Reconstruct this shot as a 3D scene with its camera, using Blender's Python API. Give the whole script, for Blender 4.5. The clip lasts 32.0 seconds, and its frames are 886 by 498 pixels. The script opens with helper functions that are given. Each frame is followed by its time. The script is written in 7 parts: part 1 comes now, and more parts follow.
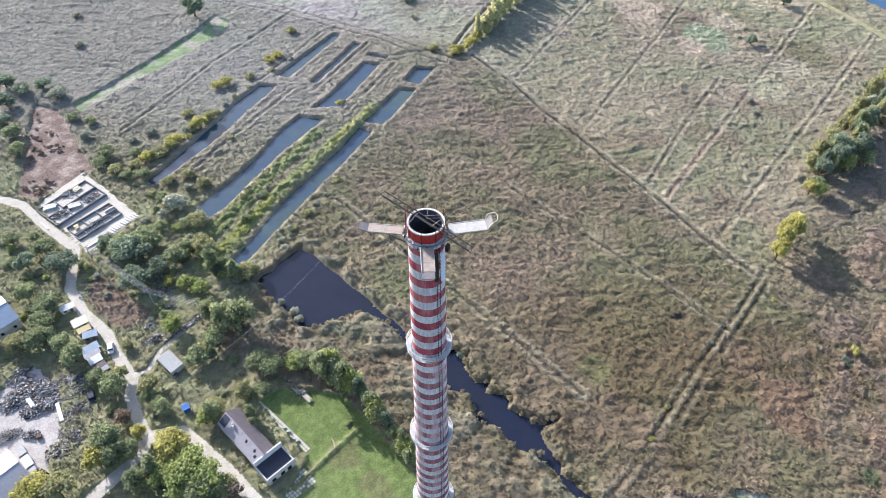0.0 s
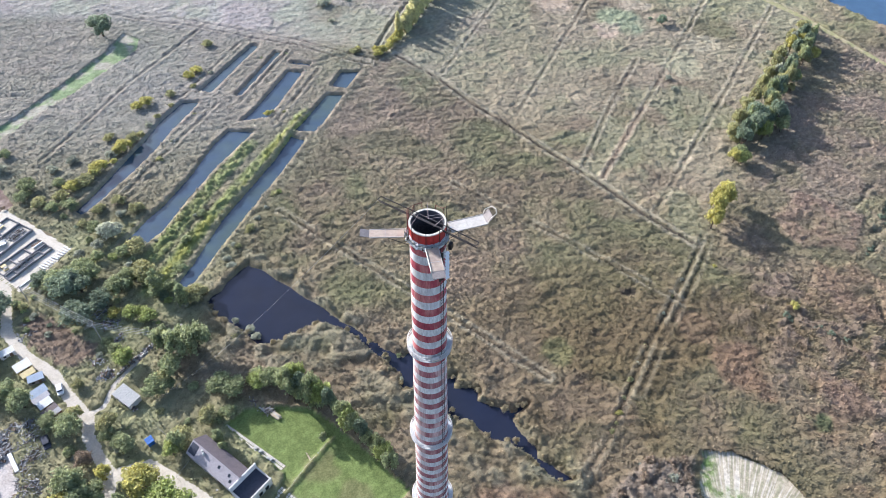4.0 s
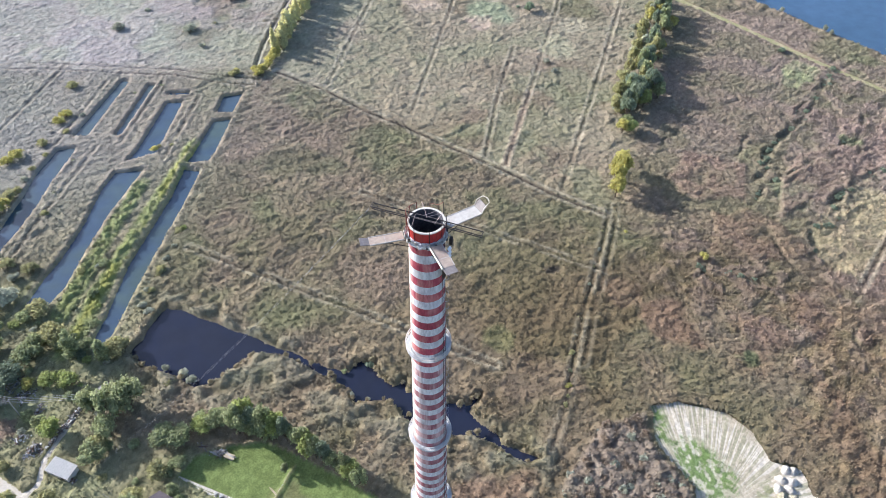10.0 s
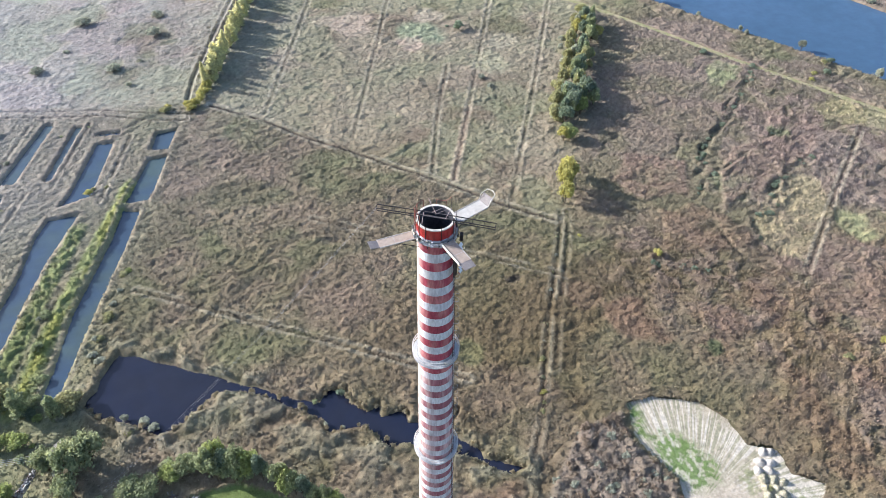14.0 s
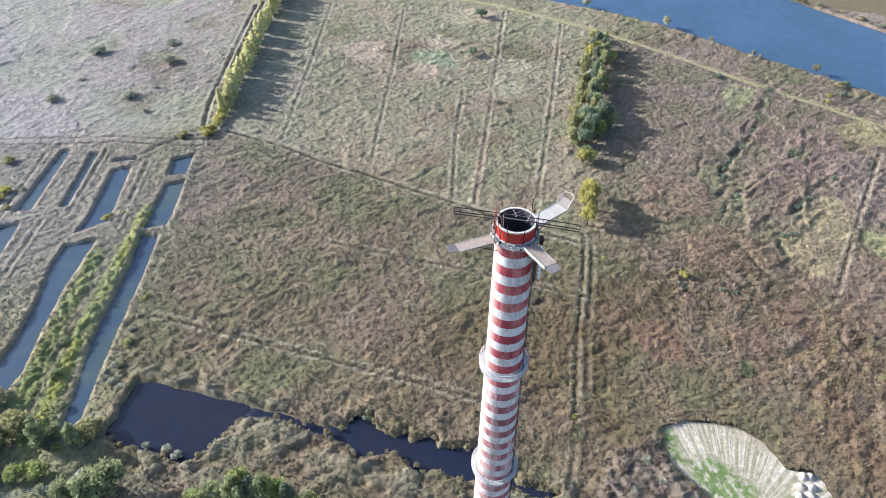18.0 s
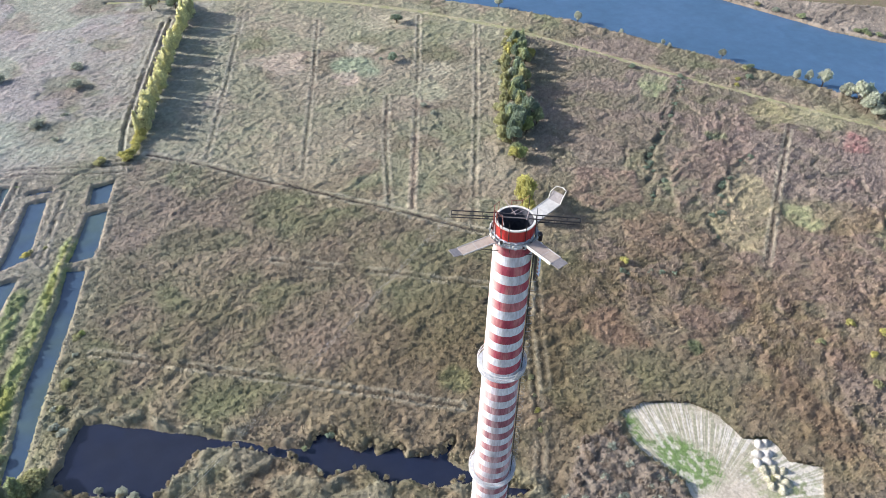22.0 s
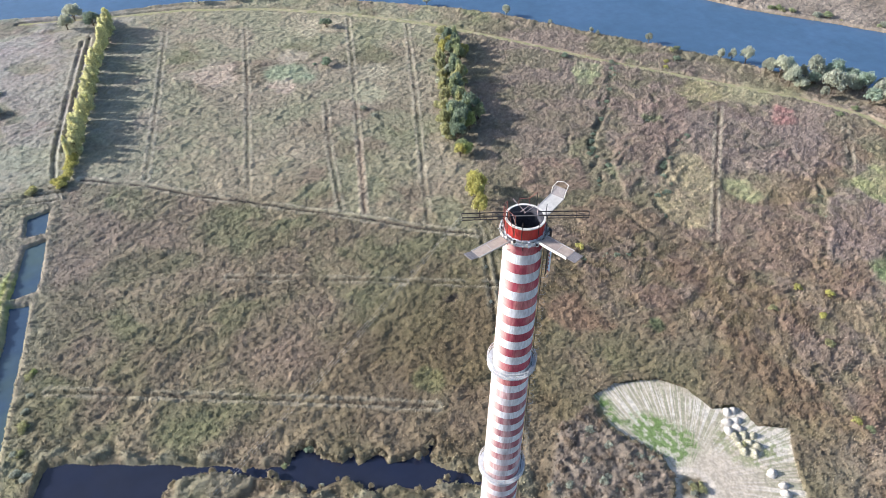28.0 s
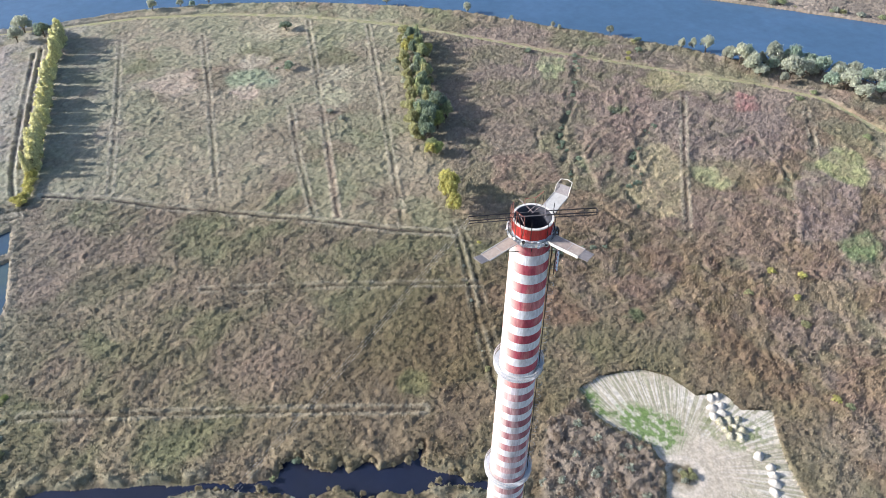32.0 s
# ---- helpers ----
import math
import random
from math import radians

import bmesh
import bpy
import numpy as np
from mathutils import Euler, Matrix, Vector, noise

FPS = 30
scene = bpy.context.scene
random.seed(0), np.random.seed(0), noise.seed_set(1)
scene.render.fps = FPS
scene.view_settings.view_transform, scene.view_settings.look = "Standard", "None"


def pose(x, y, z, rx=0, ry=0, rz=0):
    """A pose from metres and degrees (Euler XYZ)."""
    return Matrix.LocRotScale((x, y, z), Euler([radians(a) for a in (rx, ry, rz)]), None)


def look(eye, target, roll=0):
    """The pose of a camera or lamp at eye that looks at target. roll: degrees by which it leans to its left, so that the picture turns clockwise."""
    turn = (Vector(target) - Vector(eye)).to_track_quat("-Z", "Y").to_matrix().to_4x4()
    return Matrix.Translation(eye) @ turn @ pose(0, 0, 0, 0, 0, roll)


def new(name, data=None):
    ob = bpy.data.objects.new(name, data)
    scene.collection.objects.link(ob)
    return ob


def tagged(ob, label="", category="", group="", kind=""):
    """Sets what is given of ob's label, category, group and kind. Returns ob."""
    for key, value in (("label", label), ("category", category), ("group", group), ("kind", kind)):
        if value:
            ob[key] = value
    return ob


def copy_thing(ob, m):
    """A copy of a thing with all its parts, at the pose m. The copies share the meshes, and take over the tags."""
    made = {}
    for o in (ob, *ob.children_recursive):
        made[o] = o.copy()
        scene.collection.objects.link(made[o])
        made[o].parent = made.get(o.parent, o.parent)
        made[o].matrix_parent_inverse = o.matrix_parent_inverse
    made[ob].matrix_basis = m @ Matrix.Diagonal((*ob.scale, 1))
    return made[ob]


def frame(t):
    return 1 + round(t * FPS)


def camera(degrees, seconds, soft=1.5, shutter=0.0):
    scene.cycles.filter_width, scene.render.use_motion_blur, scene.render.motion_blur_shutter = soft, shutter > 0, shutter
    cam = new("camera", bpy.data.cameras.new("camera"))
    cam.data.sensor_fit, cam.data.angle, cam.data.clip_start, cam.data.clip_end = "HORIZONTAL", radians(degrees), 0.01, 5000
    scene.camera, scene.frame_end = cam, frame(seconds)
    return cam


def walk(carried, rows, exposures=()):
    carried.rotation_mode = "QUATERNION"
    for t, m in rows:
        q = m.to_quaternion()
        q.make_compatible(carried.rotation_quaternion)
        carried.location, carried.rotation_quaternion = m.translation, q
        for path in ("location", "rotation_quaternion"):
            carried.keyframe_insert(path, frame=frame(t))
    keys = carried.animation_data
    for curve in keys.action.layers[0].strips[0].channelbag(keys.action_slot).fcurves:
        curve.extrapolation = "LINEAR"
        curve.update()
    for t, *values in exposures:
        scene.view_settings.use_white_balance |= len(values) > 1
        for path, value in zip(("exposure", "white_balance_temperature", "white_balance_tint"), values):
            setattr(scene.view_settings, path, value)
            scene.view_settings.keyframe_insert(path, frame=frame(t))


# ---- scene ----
cam = camera(61.9, 32.0, soft=0.7)
PATH = [
    (0, pose(7.87, -51.35, 171.85, 42.89, 0.14, 6.69)),
    (1, pose(5.84, -51.58, 171.96, 42.89, 0.06, 4.61)),
    (2, pose(3.87, -51.79, 172.06, 42.84, 0.05, 2.45)),
    (3, pose(1.90, -51.97, 172.17, 42.84, -0.03, 0.37)),
    (3.5, pose(0.92, -52.04, 172.21, 42.80, -0.10, -0.63)),
    (5.5, pose(-2.96, -52.17, 172.38, 42.84, -0.14, -4.71)),
    (6, pose(-4.05, -52.14, 172.42, 42.86, -0.20, -5.86)),
    (7, pose(-5.93, -52.03, 172.46, 42.93, -0.22, -7.90)),
    (8, pose(-7.81, -51.84, 172.40, 42.95, -0.22, -10.08)),
    (9, pose(-9.89, -51.53, 172.13, 43.03, -0.27, -12.32)),
    (10, pose(-11.73, -51.20, 171.58, 43.30, -0.22, -14.50)),
    (11, pose(-13.49, -50.84, 170.82, 43.67, -0.22, -16.46)),
    (12, pose(-15.46, -50.37, 169.90, 44.25, -0.27, -18.62)),
    (13, pose(-17.38, -49.89, 168.92, 44.86, -0.28, -20.77)),
    (13.5, pose(-18.41, -49.61, 168.43, 45.18, -0.44, -21.56)),
    (15.5, pose(-21.78, -48.56, 166.41, 46.31, -0.17, -21.92)),
    (16, pose(-22.93, -48.06, 165.87, 46.73, -0.29, -21.96)),
    (16.5, pose(-23.80, -47.60, 165.33, 46.94, -0.27, -21.70)),
    (17, pose(-24.53, -47.16, 164.80, 47.32, -0.24, -21.30)),
    (17.5, pose(-25.24, -46.70, 164.35, 47.60, -0.15, -20.98)),
    (18, pose(-26.17, -46.17, 163.99, 47.83, -0.16, -22.04)),
    (18.5, pose(-26.98, -45.68, 163.73, 48.08, -0.16, -23.09)),
    (19, pose(-27.89, -45.16, 163.53, 48.17, -0.22, -24.22)),
    (20, pose(-29.51, -44.21, 163.28, 48.25, -0.32, -26.13)),
    (21, pose(-31.15, -43.17, 163.16, 48.32, -0.45, -28.10)),
    (22, pose(-32.40, -42.13, 163.08, 48.30, -0.48, -29.97)),
    (22.5, pose(-32.76, -41.72, 163.06, 48.31, -0.59, -30.56)),
    (23, pose(-32.84, -41.48, 163.06, 48.19, -0.52, -30.95)),
    (24, pose(-33.57, -40.75, 163.08, 48.18, -0.45, -31.94)),
    (25, pose(-34.75, -39.84, 163.13, 48.21, -0.40, -33.26)),
    (26, pose(-36.21, -38.86, 163.19, 48.14, -0.22, -34.91)),
    (26.5, pose(-36.88, -38.43, 163.23, 48.22, -0.22, -35.68)),
    (28.5, pose(-38.27, -37.47, 163.29, 48.17, -0.08, -37.26)),
    (29, pose(-38.50, -37.19, 163.26, 48.16, -0.15, -37.51)),
    (30, pose(-38.88, -36.45, 163.12, 48.15, -0.04, -38.25)),
    (31, pose(-39.36, -35.41, 162.91, 48.09, 0.14, -39.37)),
    (32, pose(-40.13, -34.00, 162.65, 48.10, 0.15, -40.89)),
]
walk(cam, PATH, [(0, 0.55, 5800, 13), (8, 0.51, 5800, 13), (16, 0.45, 5820, 12), (32, 0.36, 5830, 12)])

# ---- light ----
SUN_AZ, SUN_EL = 140.0, 24.0          # degrees from +x, above the horizon
w = bpy.data.worlds.new("sky")
scene.world = w
w.use_nodes = True
nt = w.node_tree
sky = nt.nodes.new("ShaderNodeTexSky")
sky.sky_type, sky.sun_disc = "NISHITA", False
sky.sun_elevation, sky.sun_rotation = radians(SUN_EL), radians((90 - SUN_AZ) % 360)
sky.dust_density = 2.0
nt.links.new(sky.outputs[0], nt.nodes["Background"].inputs[0])
nt.nodes["Background"].inputs[1].default_value = 0.165
lamp = bpy.data.lights.new("sun", "SUN")
lamp.energy, lamp.angle, lamp.color = 5.8, radians(0.5), (1.0, 0.94, 0.86)
sd = Vector((math.cos(radians(SUN_AZ)) * math.cos(radians(SUN_EL)), math.sin(radians(SUN_AZ)) * math.cos(radians(SUN_EL)), math.sin(radians(SUN_EL))))
new("sun", lamp).matrix_world = look(sd * 400, (0, 0, 0))

RNG = np.random.default_rng(7)
RND = random.Random(11)


# ---- materials ----
def material(name, colour, rough=0.8, metal=0.0, vary=0.25, scale=1.0, bump=0.0, second=None, spec=0.3, streak=None, attr=None):
    """Base colour with two scales of noise, an optional second colour in patches, and fine relief."""
    m = bpy.data.materials.new(name)
    m.use_nodes = True
    n, l = m.node_tree.nodes, m.node_tree.links
    b = n["Principled BSDF"]
    b.inputs["Roughness"].default_value, b.inputs["Metallic"].default_value = rough, metal
    b.inputs["Specular IOR Level"].default_value = spec
    co = n.new("ShaderNodeNewGeometry").outputs["Position"]
    if streak:
        mp = n.new("ShaderNodeMapping")
        mp.inputs["Scale"].default_value = streak
        l.new(co, mp.inputs["Vector"])
        co = mp.outputs[0]

    def noise_node(s, detail=4.0, rgh=0.6):
        t = n.new("ShaderNodeTexNoise")
        t.inputs["Scale"].default_value, t.inputs["Detail"].default_value, t.inputs["Roughness"].default_value = s, detail, rgh
        l.new(co, t.inputs["Vector"])
        return t.outputs["Fac"]

    def mix(kind, fac, a, c):
        x = n.new("ShaderNodeMix")
        x.data_type, x.blend_type = "RGBA", kind
        for v, i in ((fac, 0), (a, 6), (c, 7)):
            if isinstance(v, (int, float)):
                x.inputs[i].default_value = v
            elif isinstance(v, tuple):
                x.inputs[i].default_value = (*v, 1)
            else:
                l.new(v, x.inputs[i])
        return x.outputs[2]

    def ramp(v, lo, hi, a=0.0, c=1.0):
        r = n.new("ShaderNodeMapRange")
        for i, q in ((1, lo), (2, hi), (3, a), (4, c)):
            r.inputs[i].default_value = q
        l.new(v, r.inputs[0])
        return r.outputs[0]

    if attr:
        a = n.new("ShaderNodeAttribute")
        a.attribute_name = attr
        base = a.outputs["Color"]
    else:
        base = colour
    fine, coarse = noise_node(scale * 6), noise_node(scale, 3)
    if second:
        base = mix("MIX", ramp(coarse, 0.45, 0.62), base, second)
    oi = n.new("ShaderNodeObjectInfo").outputs["Random"]
    grey = n.new("ShaderNodeCombineColor")
    v = n.new("ShaderNodeMath")
    v.operation = "MULTIPLY"
    l.new(ramp(fine, 0.25, 0.75, 1 - vary, 1 + vary), v.inputs[0])
    l.new(ramp(coarse, 0.25, 0.75, 1 - vary * 0.6, 1 + vary * 0.6), v.inputs[1])
    v2 = n.new("ShaderNodeMath")
    v2.operation = "MULTIPLY"
    l.new(v.outputs[0], v2.inputs[0])
    l.new(ramp(oi, 0, 1, 1 - vary * 0.35, 1 + vary * 0.35), v2.inputs[1])
    for i in range(3):
        l.new(v2.outputs[0], grey.inputs[i])
    l.new(mix("MULTIPLY", 1.0, base, grey.outputs[0]), b.inputs["Base Color"])
    if bump:
        bp = n.new("ShaderNodeBump")
        bp.inputs["Strength"].default_value, bp.inputs["Distance"].default_value = 0.9, bump
        l.new(fine, bp.inputs["Height"])
        l.new(bp.outputs[0], b.inputs["Normal"])
    return m


def water_material(name, colour, second, rough=0.06):
    m = material(name, colour, rough, 0, 0.12, 0.03, 0.0, second, 0.5)
    n, l = m.node_tree.nodes, m.node_tree.links
    t = n.new("ShaderNodeTexNoise")
    t.inputs["Scale"].default_value, t.inputs["Detail"].default_value = 0.9, 5
    b = n.new("ShaderNodeBump")
    b.inputs["Strength"].default_value, b.inputs["Distance"].default_value = 0.15, 0.03
    l.new(t.outputs["Fac"], b.inputs["Height"])
    l.new(b.outputs[0], n["Principled BSDF"].inputs["Normal"])
    return m


M = dict(
    reed=material("reed_and_grass", (0.2, 0.16, 0.1), 0.95, 0, 0.3, 0.8, 0.22, attr="cover", spec=0.1),
    stalk=material("reed_stalk", (0.25, 0.2, 0.12), 0.8, 0, 0.15, 0.7, 0.0, attr="cover", spec=0.2),
    turf=material("short_turf", (0.1, 0.15, 0.05), 0.95, 0, 0.3, 0.35, 0.05, attr="cover", spec=0.1),
    soil=material("bare_ground", (0.19, 0.15, 0.1), 0.95, 0, 0.25, 0.2, 0.05, (0.14, 0.13, 0.07), 0.1),
    gravel=material("pale_gravel", (0.5, 0.46, 0.4), 0.95, 0, 0.18, 0.6, 0.05, attr="cover", spec=0.1),
    road=material("dusty_dirt_road", (0.6, 0.55, 0.47), 0.95, 0, 0.16, 0.4, 0.03, (0.5, 0.45, 0.37), 0.1),
    dike=material("mown_dike_top", (0.3, 0.29, 0.15), 0.95, 0, 0.2, 0.3, 0.05, (0.36, 0.31, 0.2), 0.1),
    dark_water=water_material("peaty_water", (0.016, 0.02, 0.04), (0.019, 0.021, 0.034)),
    pond_water=water_material("pond_water", (0.05, 0.082, 0.125), (0.068, 0.1, 0.098)),
    river_water=water_material("river_water", (0.06, 0.115, 0.19), (0.065, 0.12, 0.2), 0.12),
    red=material("weathered_red_paint", (0.37, 0.068, 0.1), 0.75, 0, 0.34, 0.9, 0.01, (0.42, 0.16, 0.16), streak=(1, 1, 0.22)),
    white=material("weathered_white_paint", (0.7, 0.72, 0.74), 0.75, 0, 0.26, 0.9, 0.01, (0.5, 0.5, 0.53), streak=(1, 1, 0.22)),
    red_old=material("faded_red_paint", (0.34, 0.135, 0.16), 0.85, 0, 0.34, 0.8, 0.01, (0.48, 0.32, 0.32), streak=(1, 1, 0.15)),
    white_old=material("flaking_white_paint", (0.7, 0.71, 0.73), 0.85, 0, 0.3, 0.8, 0.01, (0.5, 0.47, 0.5), streak=(1, 1, 0.15)),
    head_red=material("red_painted_steel", (0.45, 0.04, 0.035), 0.6, 0, 0.25, 0.8, 0.0, (0.34, 0.05, 0.04), streak=(1, 1, 0.3)),
    rim=material("pale_concrete_rim", (0.72, 0.68, 0.6), 0.9, 0, 0.15, 1.5),
    soot=material("sooty_lining", (0.1, 0.1, 0.115), 0.9, 0, 0.4, 0.7, second=(0.06, 0.06, 0.068)),
    steel=material("galvanised_steel", (0.42, 0.45, 0.48), 0.5, 0.6, 0.2, 2.0),
    dark_steel=material("dark_steel", (0.045, 0.04, 0.04), 0.6, 0.4, 0.3, 2.0),
    rust=material("rusty_red_steel", (0.22, 0.085, 0.065), 0.8, 0.1, 0.3, 2.0),
    board=material("white_sheet_deck", (0.6, 0.57, 0.52), 0.6, 0, 0.14, 0.7, 0.0, (0.5, 0.47, 0.42)),
    board_brown=material("brown_sheet_deck", (0.46, 0.37, 0.29), 0.45, 0.0, 0.16, 0.7, 0.0, (0.36, 0.28, 0.23), 0.6),
    bark=material("bark", (0.11, 0.085, 0.06), 0.95, 0, 0.3, 3.0),
)


def sunlit_side(m, glare, amount):
    """Sun glare put into the paint of the shaft's sunward side, with upright edges."""
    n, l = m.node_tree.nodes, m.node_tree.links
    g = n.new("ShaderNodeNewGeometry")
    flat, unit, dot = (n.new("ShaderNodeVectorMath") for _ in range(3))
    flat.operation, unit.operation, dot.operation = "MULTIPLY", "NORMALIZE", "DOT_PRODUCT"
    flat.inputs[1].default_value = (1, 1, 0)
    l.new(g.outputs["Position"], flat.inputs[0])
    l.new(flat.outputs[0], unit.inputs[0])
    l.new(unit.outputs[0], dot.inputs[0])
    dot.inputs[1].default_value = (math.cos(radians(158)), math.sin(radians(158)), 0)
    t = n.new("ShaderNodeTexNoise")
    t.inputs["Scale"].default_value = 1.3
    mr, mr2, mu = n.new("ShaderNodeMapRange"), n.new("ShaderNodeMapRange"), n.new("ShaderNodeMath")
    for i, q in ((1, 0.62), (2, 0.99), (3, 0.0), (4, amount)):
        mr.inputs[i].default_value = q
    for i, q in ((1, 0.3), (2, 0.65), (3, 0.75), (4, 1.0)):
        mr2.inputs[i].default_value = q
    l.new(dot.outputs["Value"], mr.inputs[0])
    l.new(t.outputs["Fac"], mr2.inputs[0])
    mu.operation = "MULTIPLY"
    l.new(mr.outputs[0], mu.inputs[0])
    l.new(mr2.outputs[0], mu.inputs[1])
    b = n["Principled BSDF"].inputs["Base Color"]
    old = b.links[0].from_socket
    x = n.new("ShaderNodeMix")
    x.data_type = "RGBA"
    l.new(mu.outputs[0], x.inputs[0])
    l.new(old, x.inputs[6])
    x.inputs[7].default_value = (*glare, 1)
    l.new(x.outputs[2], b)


# bands lightened towards the sun, overexposure put into their colour
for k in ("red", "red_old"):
    sunlit_side(M[k], (0.78, 0.64, 0.56), 0.7)
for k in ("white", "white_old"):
    sunlit_side(M[k], (0.82, 0.79, 0.72), 0.9)
LEAF = dict(
    green=(0.31, 0.34, 0.19), bright=(0.36, 0.4, 0.16), dark=(0.24, 0.285, 0.2), yellow=(0.47, 0.44, 0.16),
    olive=(0.37, 0.36, 0.19), pale=(0.45, 0.46, 0.36), silver=(0.33, 0.39, 0.3), straw=(0.64, 0.62, 0.36), reed=(0.36, 0.31, 0.2), grey=(0.36, 0.37, 0.29), russet=(0.27, 0.215, 0.16),
)
for k, c in LEAF.items():
    LEAF[k] = m_ = material("leaves_" + k, c, 0.75, 0, 0.3, 1.2, second=tuple(min(1, q * 1.35) for q in c), spec=0.2)
    n_, l_ = m_.node_tree.nodes, m_.node_tree.links
    tr, mx = n_.new("ShaderNodeBsdfTranslucent"), n_.new("ShaderNodeMixShader")
    l_.new(n_["Principled BSDF"].inputs["Base Color"].links[0].from_socket, tr.inputs["Color"])
    mx.inputs[0].default_value = 0.5
    l_.new(n_["Principled BSDF"].outputs[0], mx.inputs[1])
    l_.new(tr.outputs[0], mx.inputs[2])
    l_.new(mx.outputs[0], n_["Material Output"].inputs["Surface"])


# ---- mesh helpers ----
def obj(name, verts, faces, mat, parent=None, label="", smooth=False):
    me = bpy.data.meshes.new(name)
    me.from_pydata([tuple(map(float, v)) for v in verts], [], [tuple(map(int, f)) for f in faces])
    me.materials.append(mat)
    if smooth:
        me.shade_smooth()
    ob = new(name, me)
    ob.parent = parent
    if label:
        ob["label"] = label
    return ob


def part(name, bm, mat, parent=None, label="", smooth=False):
    me = bpy.data.meshes.new(name)
    bm.to_mesh(me)
    bm.free()
    me.materials.append(mat)
    if smooth:
        me.shade_smooth()
    ob = new(name, me)
    ob.parent = parent
    if label:
        ob["label"] = label
    return ob


def add_box(bm, size, m):
    r = bmesh.ops.create_cube(bm, size=1.0, matrix=m @ Matrix.Diagonal((*size, 1)))
    return r["verts"]


def box(name, size, m, mat, parent=None, label="", bevel=0.0):
    bm = bmesh.new()
    add_box(bm, size, m)
    if bevel:
        bmesh.ops.bevel(bm, geom=bm.edges[:], offset=bevel, segments=1, affect="EDGES")
    return part(name, bm, mat, parent, label)


def add_rod(bm, a, b, r, seg=6):
    a, b = Vector(a), Vector(b)
    q = (b - a).to_track_quat("Z", "Y").to_matrix().to_4x4()
    bmesh.ops.create_cone(bm, cap_ends=True, segments=seg, radius1=r, radius2=r, depth=(b - a).length, matrix=Matrix.Translation((a + b) / 2) @ q)


def rod(name, a, b, r, mat, parent=None, label="", seg=6):
    bm = bmesh.new()
    add_rod(bm, a, b, r, seg)
    return part(name, bm, mat, parent, label)


def empty(name, m=None):
    e = new(name)
    e.empty_display_size = 0.5
    if m is not None:
        e.matrix_world = m
    return e


def ring(name, r0, r1, z0, z1, mat, parent=None, label="", seg=48, inner=None):
    """A closed tube: outer radius r0 at z0 to r1 at z1, inner radius lower by the given thickness."""
    t = inner if inner is not None else 0.25
    v, f = [], []
    for i in range(seg):
        a = 2 * math.pi * i / seg
        c, s = math.cos(a), math.sin(a)
        v += [(r0 * c, r0 * s, z0), (r1 * c, r1 * s, z1), ((r1 - t) * c, (r1 - t) * s, z1), ((r0 - t) * c, (r0 - t) * s, z0)]
        j = (i + 1) % seg
        for k in range(4):
            f.append((4 * i + k, 4 * j + k, 4 * j + (k + 1) % 4, 4 * i + (k + 1) % 4))
    ob = obj(name, v, f, mat, parent, label)
    me = ob.data
    me.shade_smooth()
    me.set_sharp_from_angle(angle=radians(40))
    return ob


# ---- numeric noise for the land ----
FLAT = RNG.random((256, 256)).astype(np.float32).ravel()


def vnoise(x, y, s, seed=0):
    x, y = x / s + seed * 17.3, y / s + seed * 41.7
    xf, yf = np.floor(x), np.floor(y)
    fx, fy = (x - xf).astype(np.float32), (y - yf).astype(np.float32)
    xi, yi = xf.astype(np.int32) & 255, yf.astype(np.int32) & 255
    fx, fy = fx * fx * (3 - 2 * fx), fy * fy * (3 - 2 * fy)
    r0, r1, y1 = xi << 8, ((xi + 1) & 255) << 8, (yi + 1) & 255
    a, b = FLAT.take(r0 + yi), FLAT.take(r0 + y1)
    a += (FLAT.take(r1 + yi) - a) * fx
    b += (FLAT.take(r1 + y1) - b) * fx
    return a + (b - a) * fy


def fbm(x, y, s, seed=0, octaves=4):
    t, a, n = 0, 1.0, 0
    for o in range(octaves):
        t, n = t + a * vnoise(x, y, s / 2 ** o, seed + o), n + a
        a *= 0.5
    return t / n


def seg_dist(x, y, pts, closed=False, reach=40.0):
    """Distance to a polyline, within its reach."""
    d = np.full(x.shape, 1e6)
    P = list(pts) + ([pts[0]] if closed else [])
    xs, ys = [p[0] for p in P], [p[1] for p in P]
    near = (x > min(xs) - reach) & (x < max(xs) + reach) & (y > min(ys) - reach) & (y < max(ys) + reach)
    xx, yy = x[near], y[near]
    dd = np.full(xx.shape, 1e6)
    for (ax, ay), (bx, by) in zip(P[:-1], P[1:]):
        ux, uy = bx - ax, by - ay
        t = np.clip(((xx - ax) * ux + (yy - ay) * uy) / (ux * ux + uy * uy + 1e-9), 0, 1)
        dd = np.minimum(dd, np.hypot(xx - ax - t * ux, yy - ay - t * uy))
    d[near] = dd
    return d


def inside(x, y, pts):
    r = np.zeros(x.shape, bool)
    xs, ys = [p[0] for p in pts], [p[1] for p in pts]
    near = np.nonzero((x > min(xs)) & (x < max(xs)) & (y > min(ys)) & (y < max(ys)))[0]
    xx, yy, q = x[near], y[near], np.zeros(len(near), bool)
    for (ax, ay), (bx, by) in zip(pts, list(pts[1:]) + [pts[0]]):
        if ay != by:
            q ^= ((ay > yy) != (by > yy)) & (xx < (bx - ax) * (yy - ay) / (by - ay) + ax)
    r[near] = q
    return r


def sdist(x, y, pts, reach=12.0):
    """Signed distance to a polygon, negative inside."""
    d = seg_dist(x, y, pts, True, reach)
    return np.where(inside(x, y, pts), -d, d)


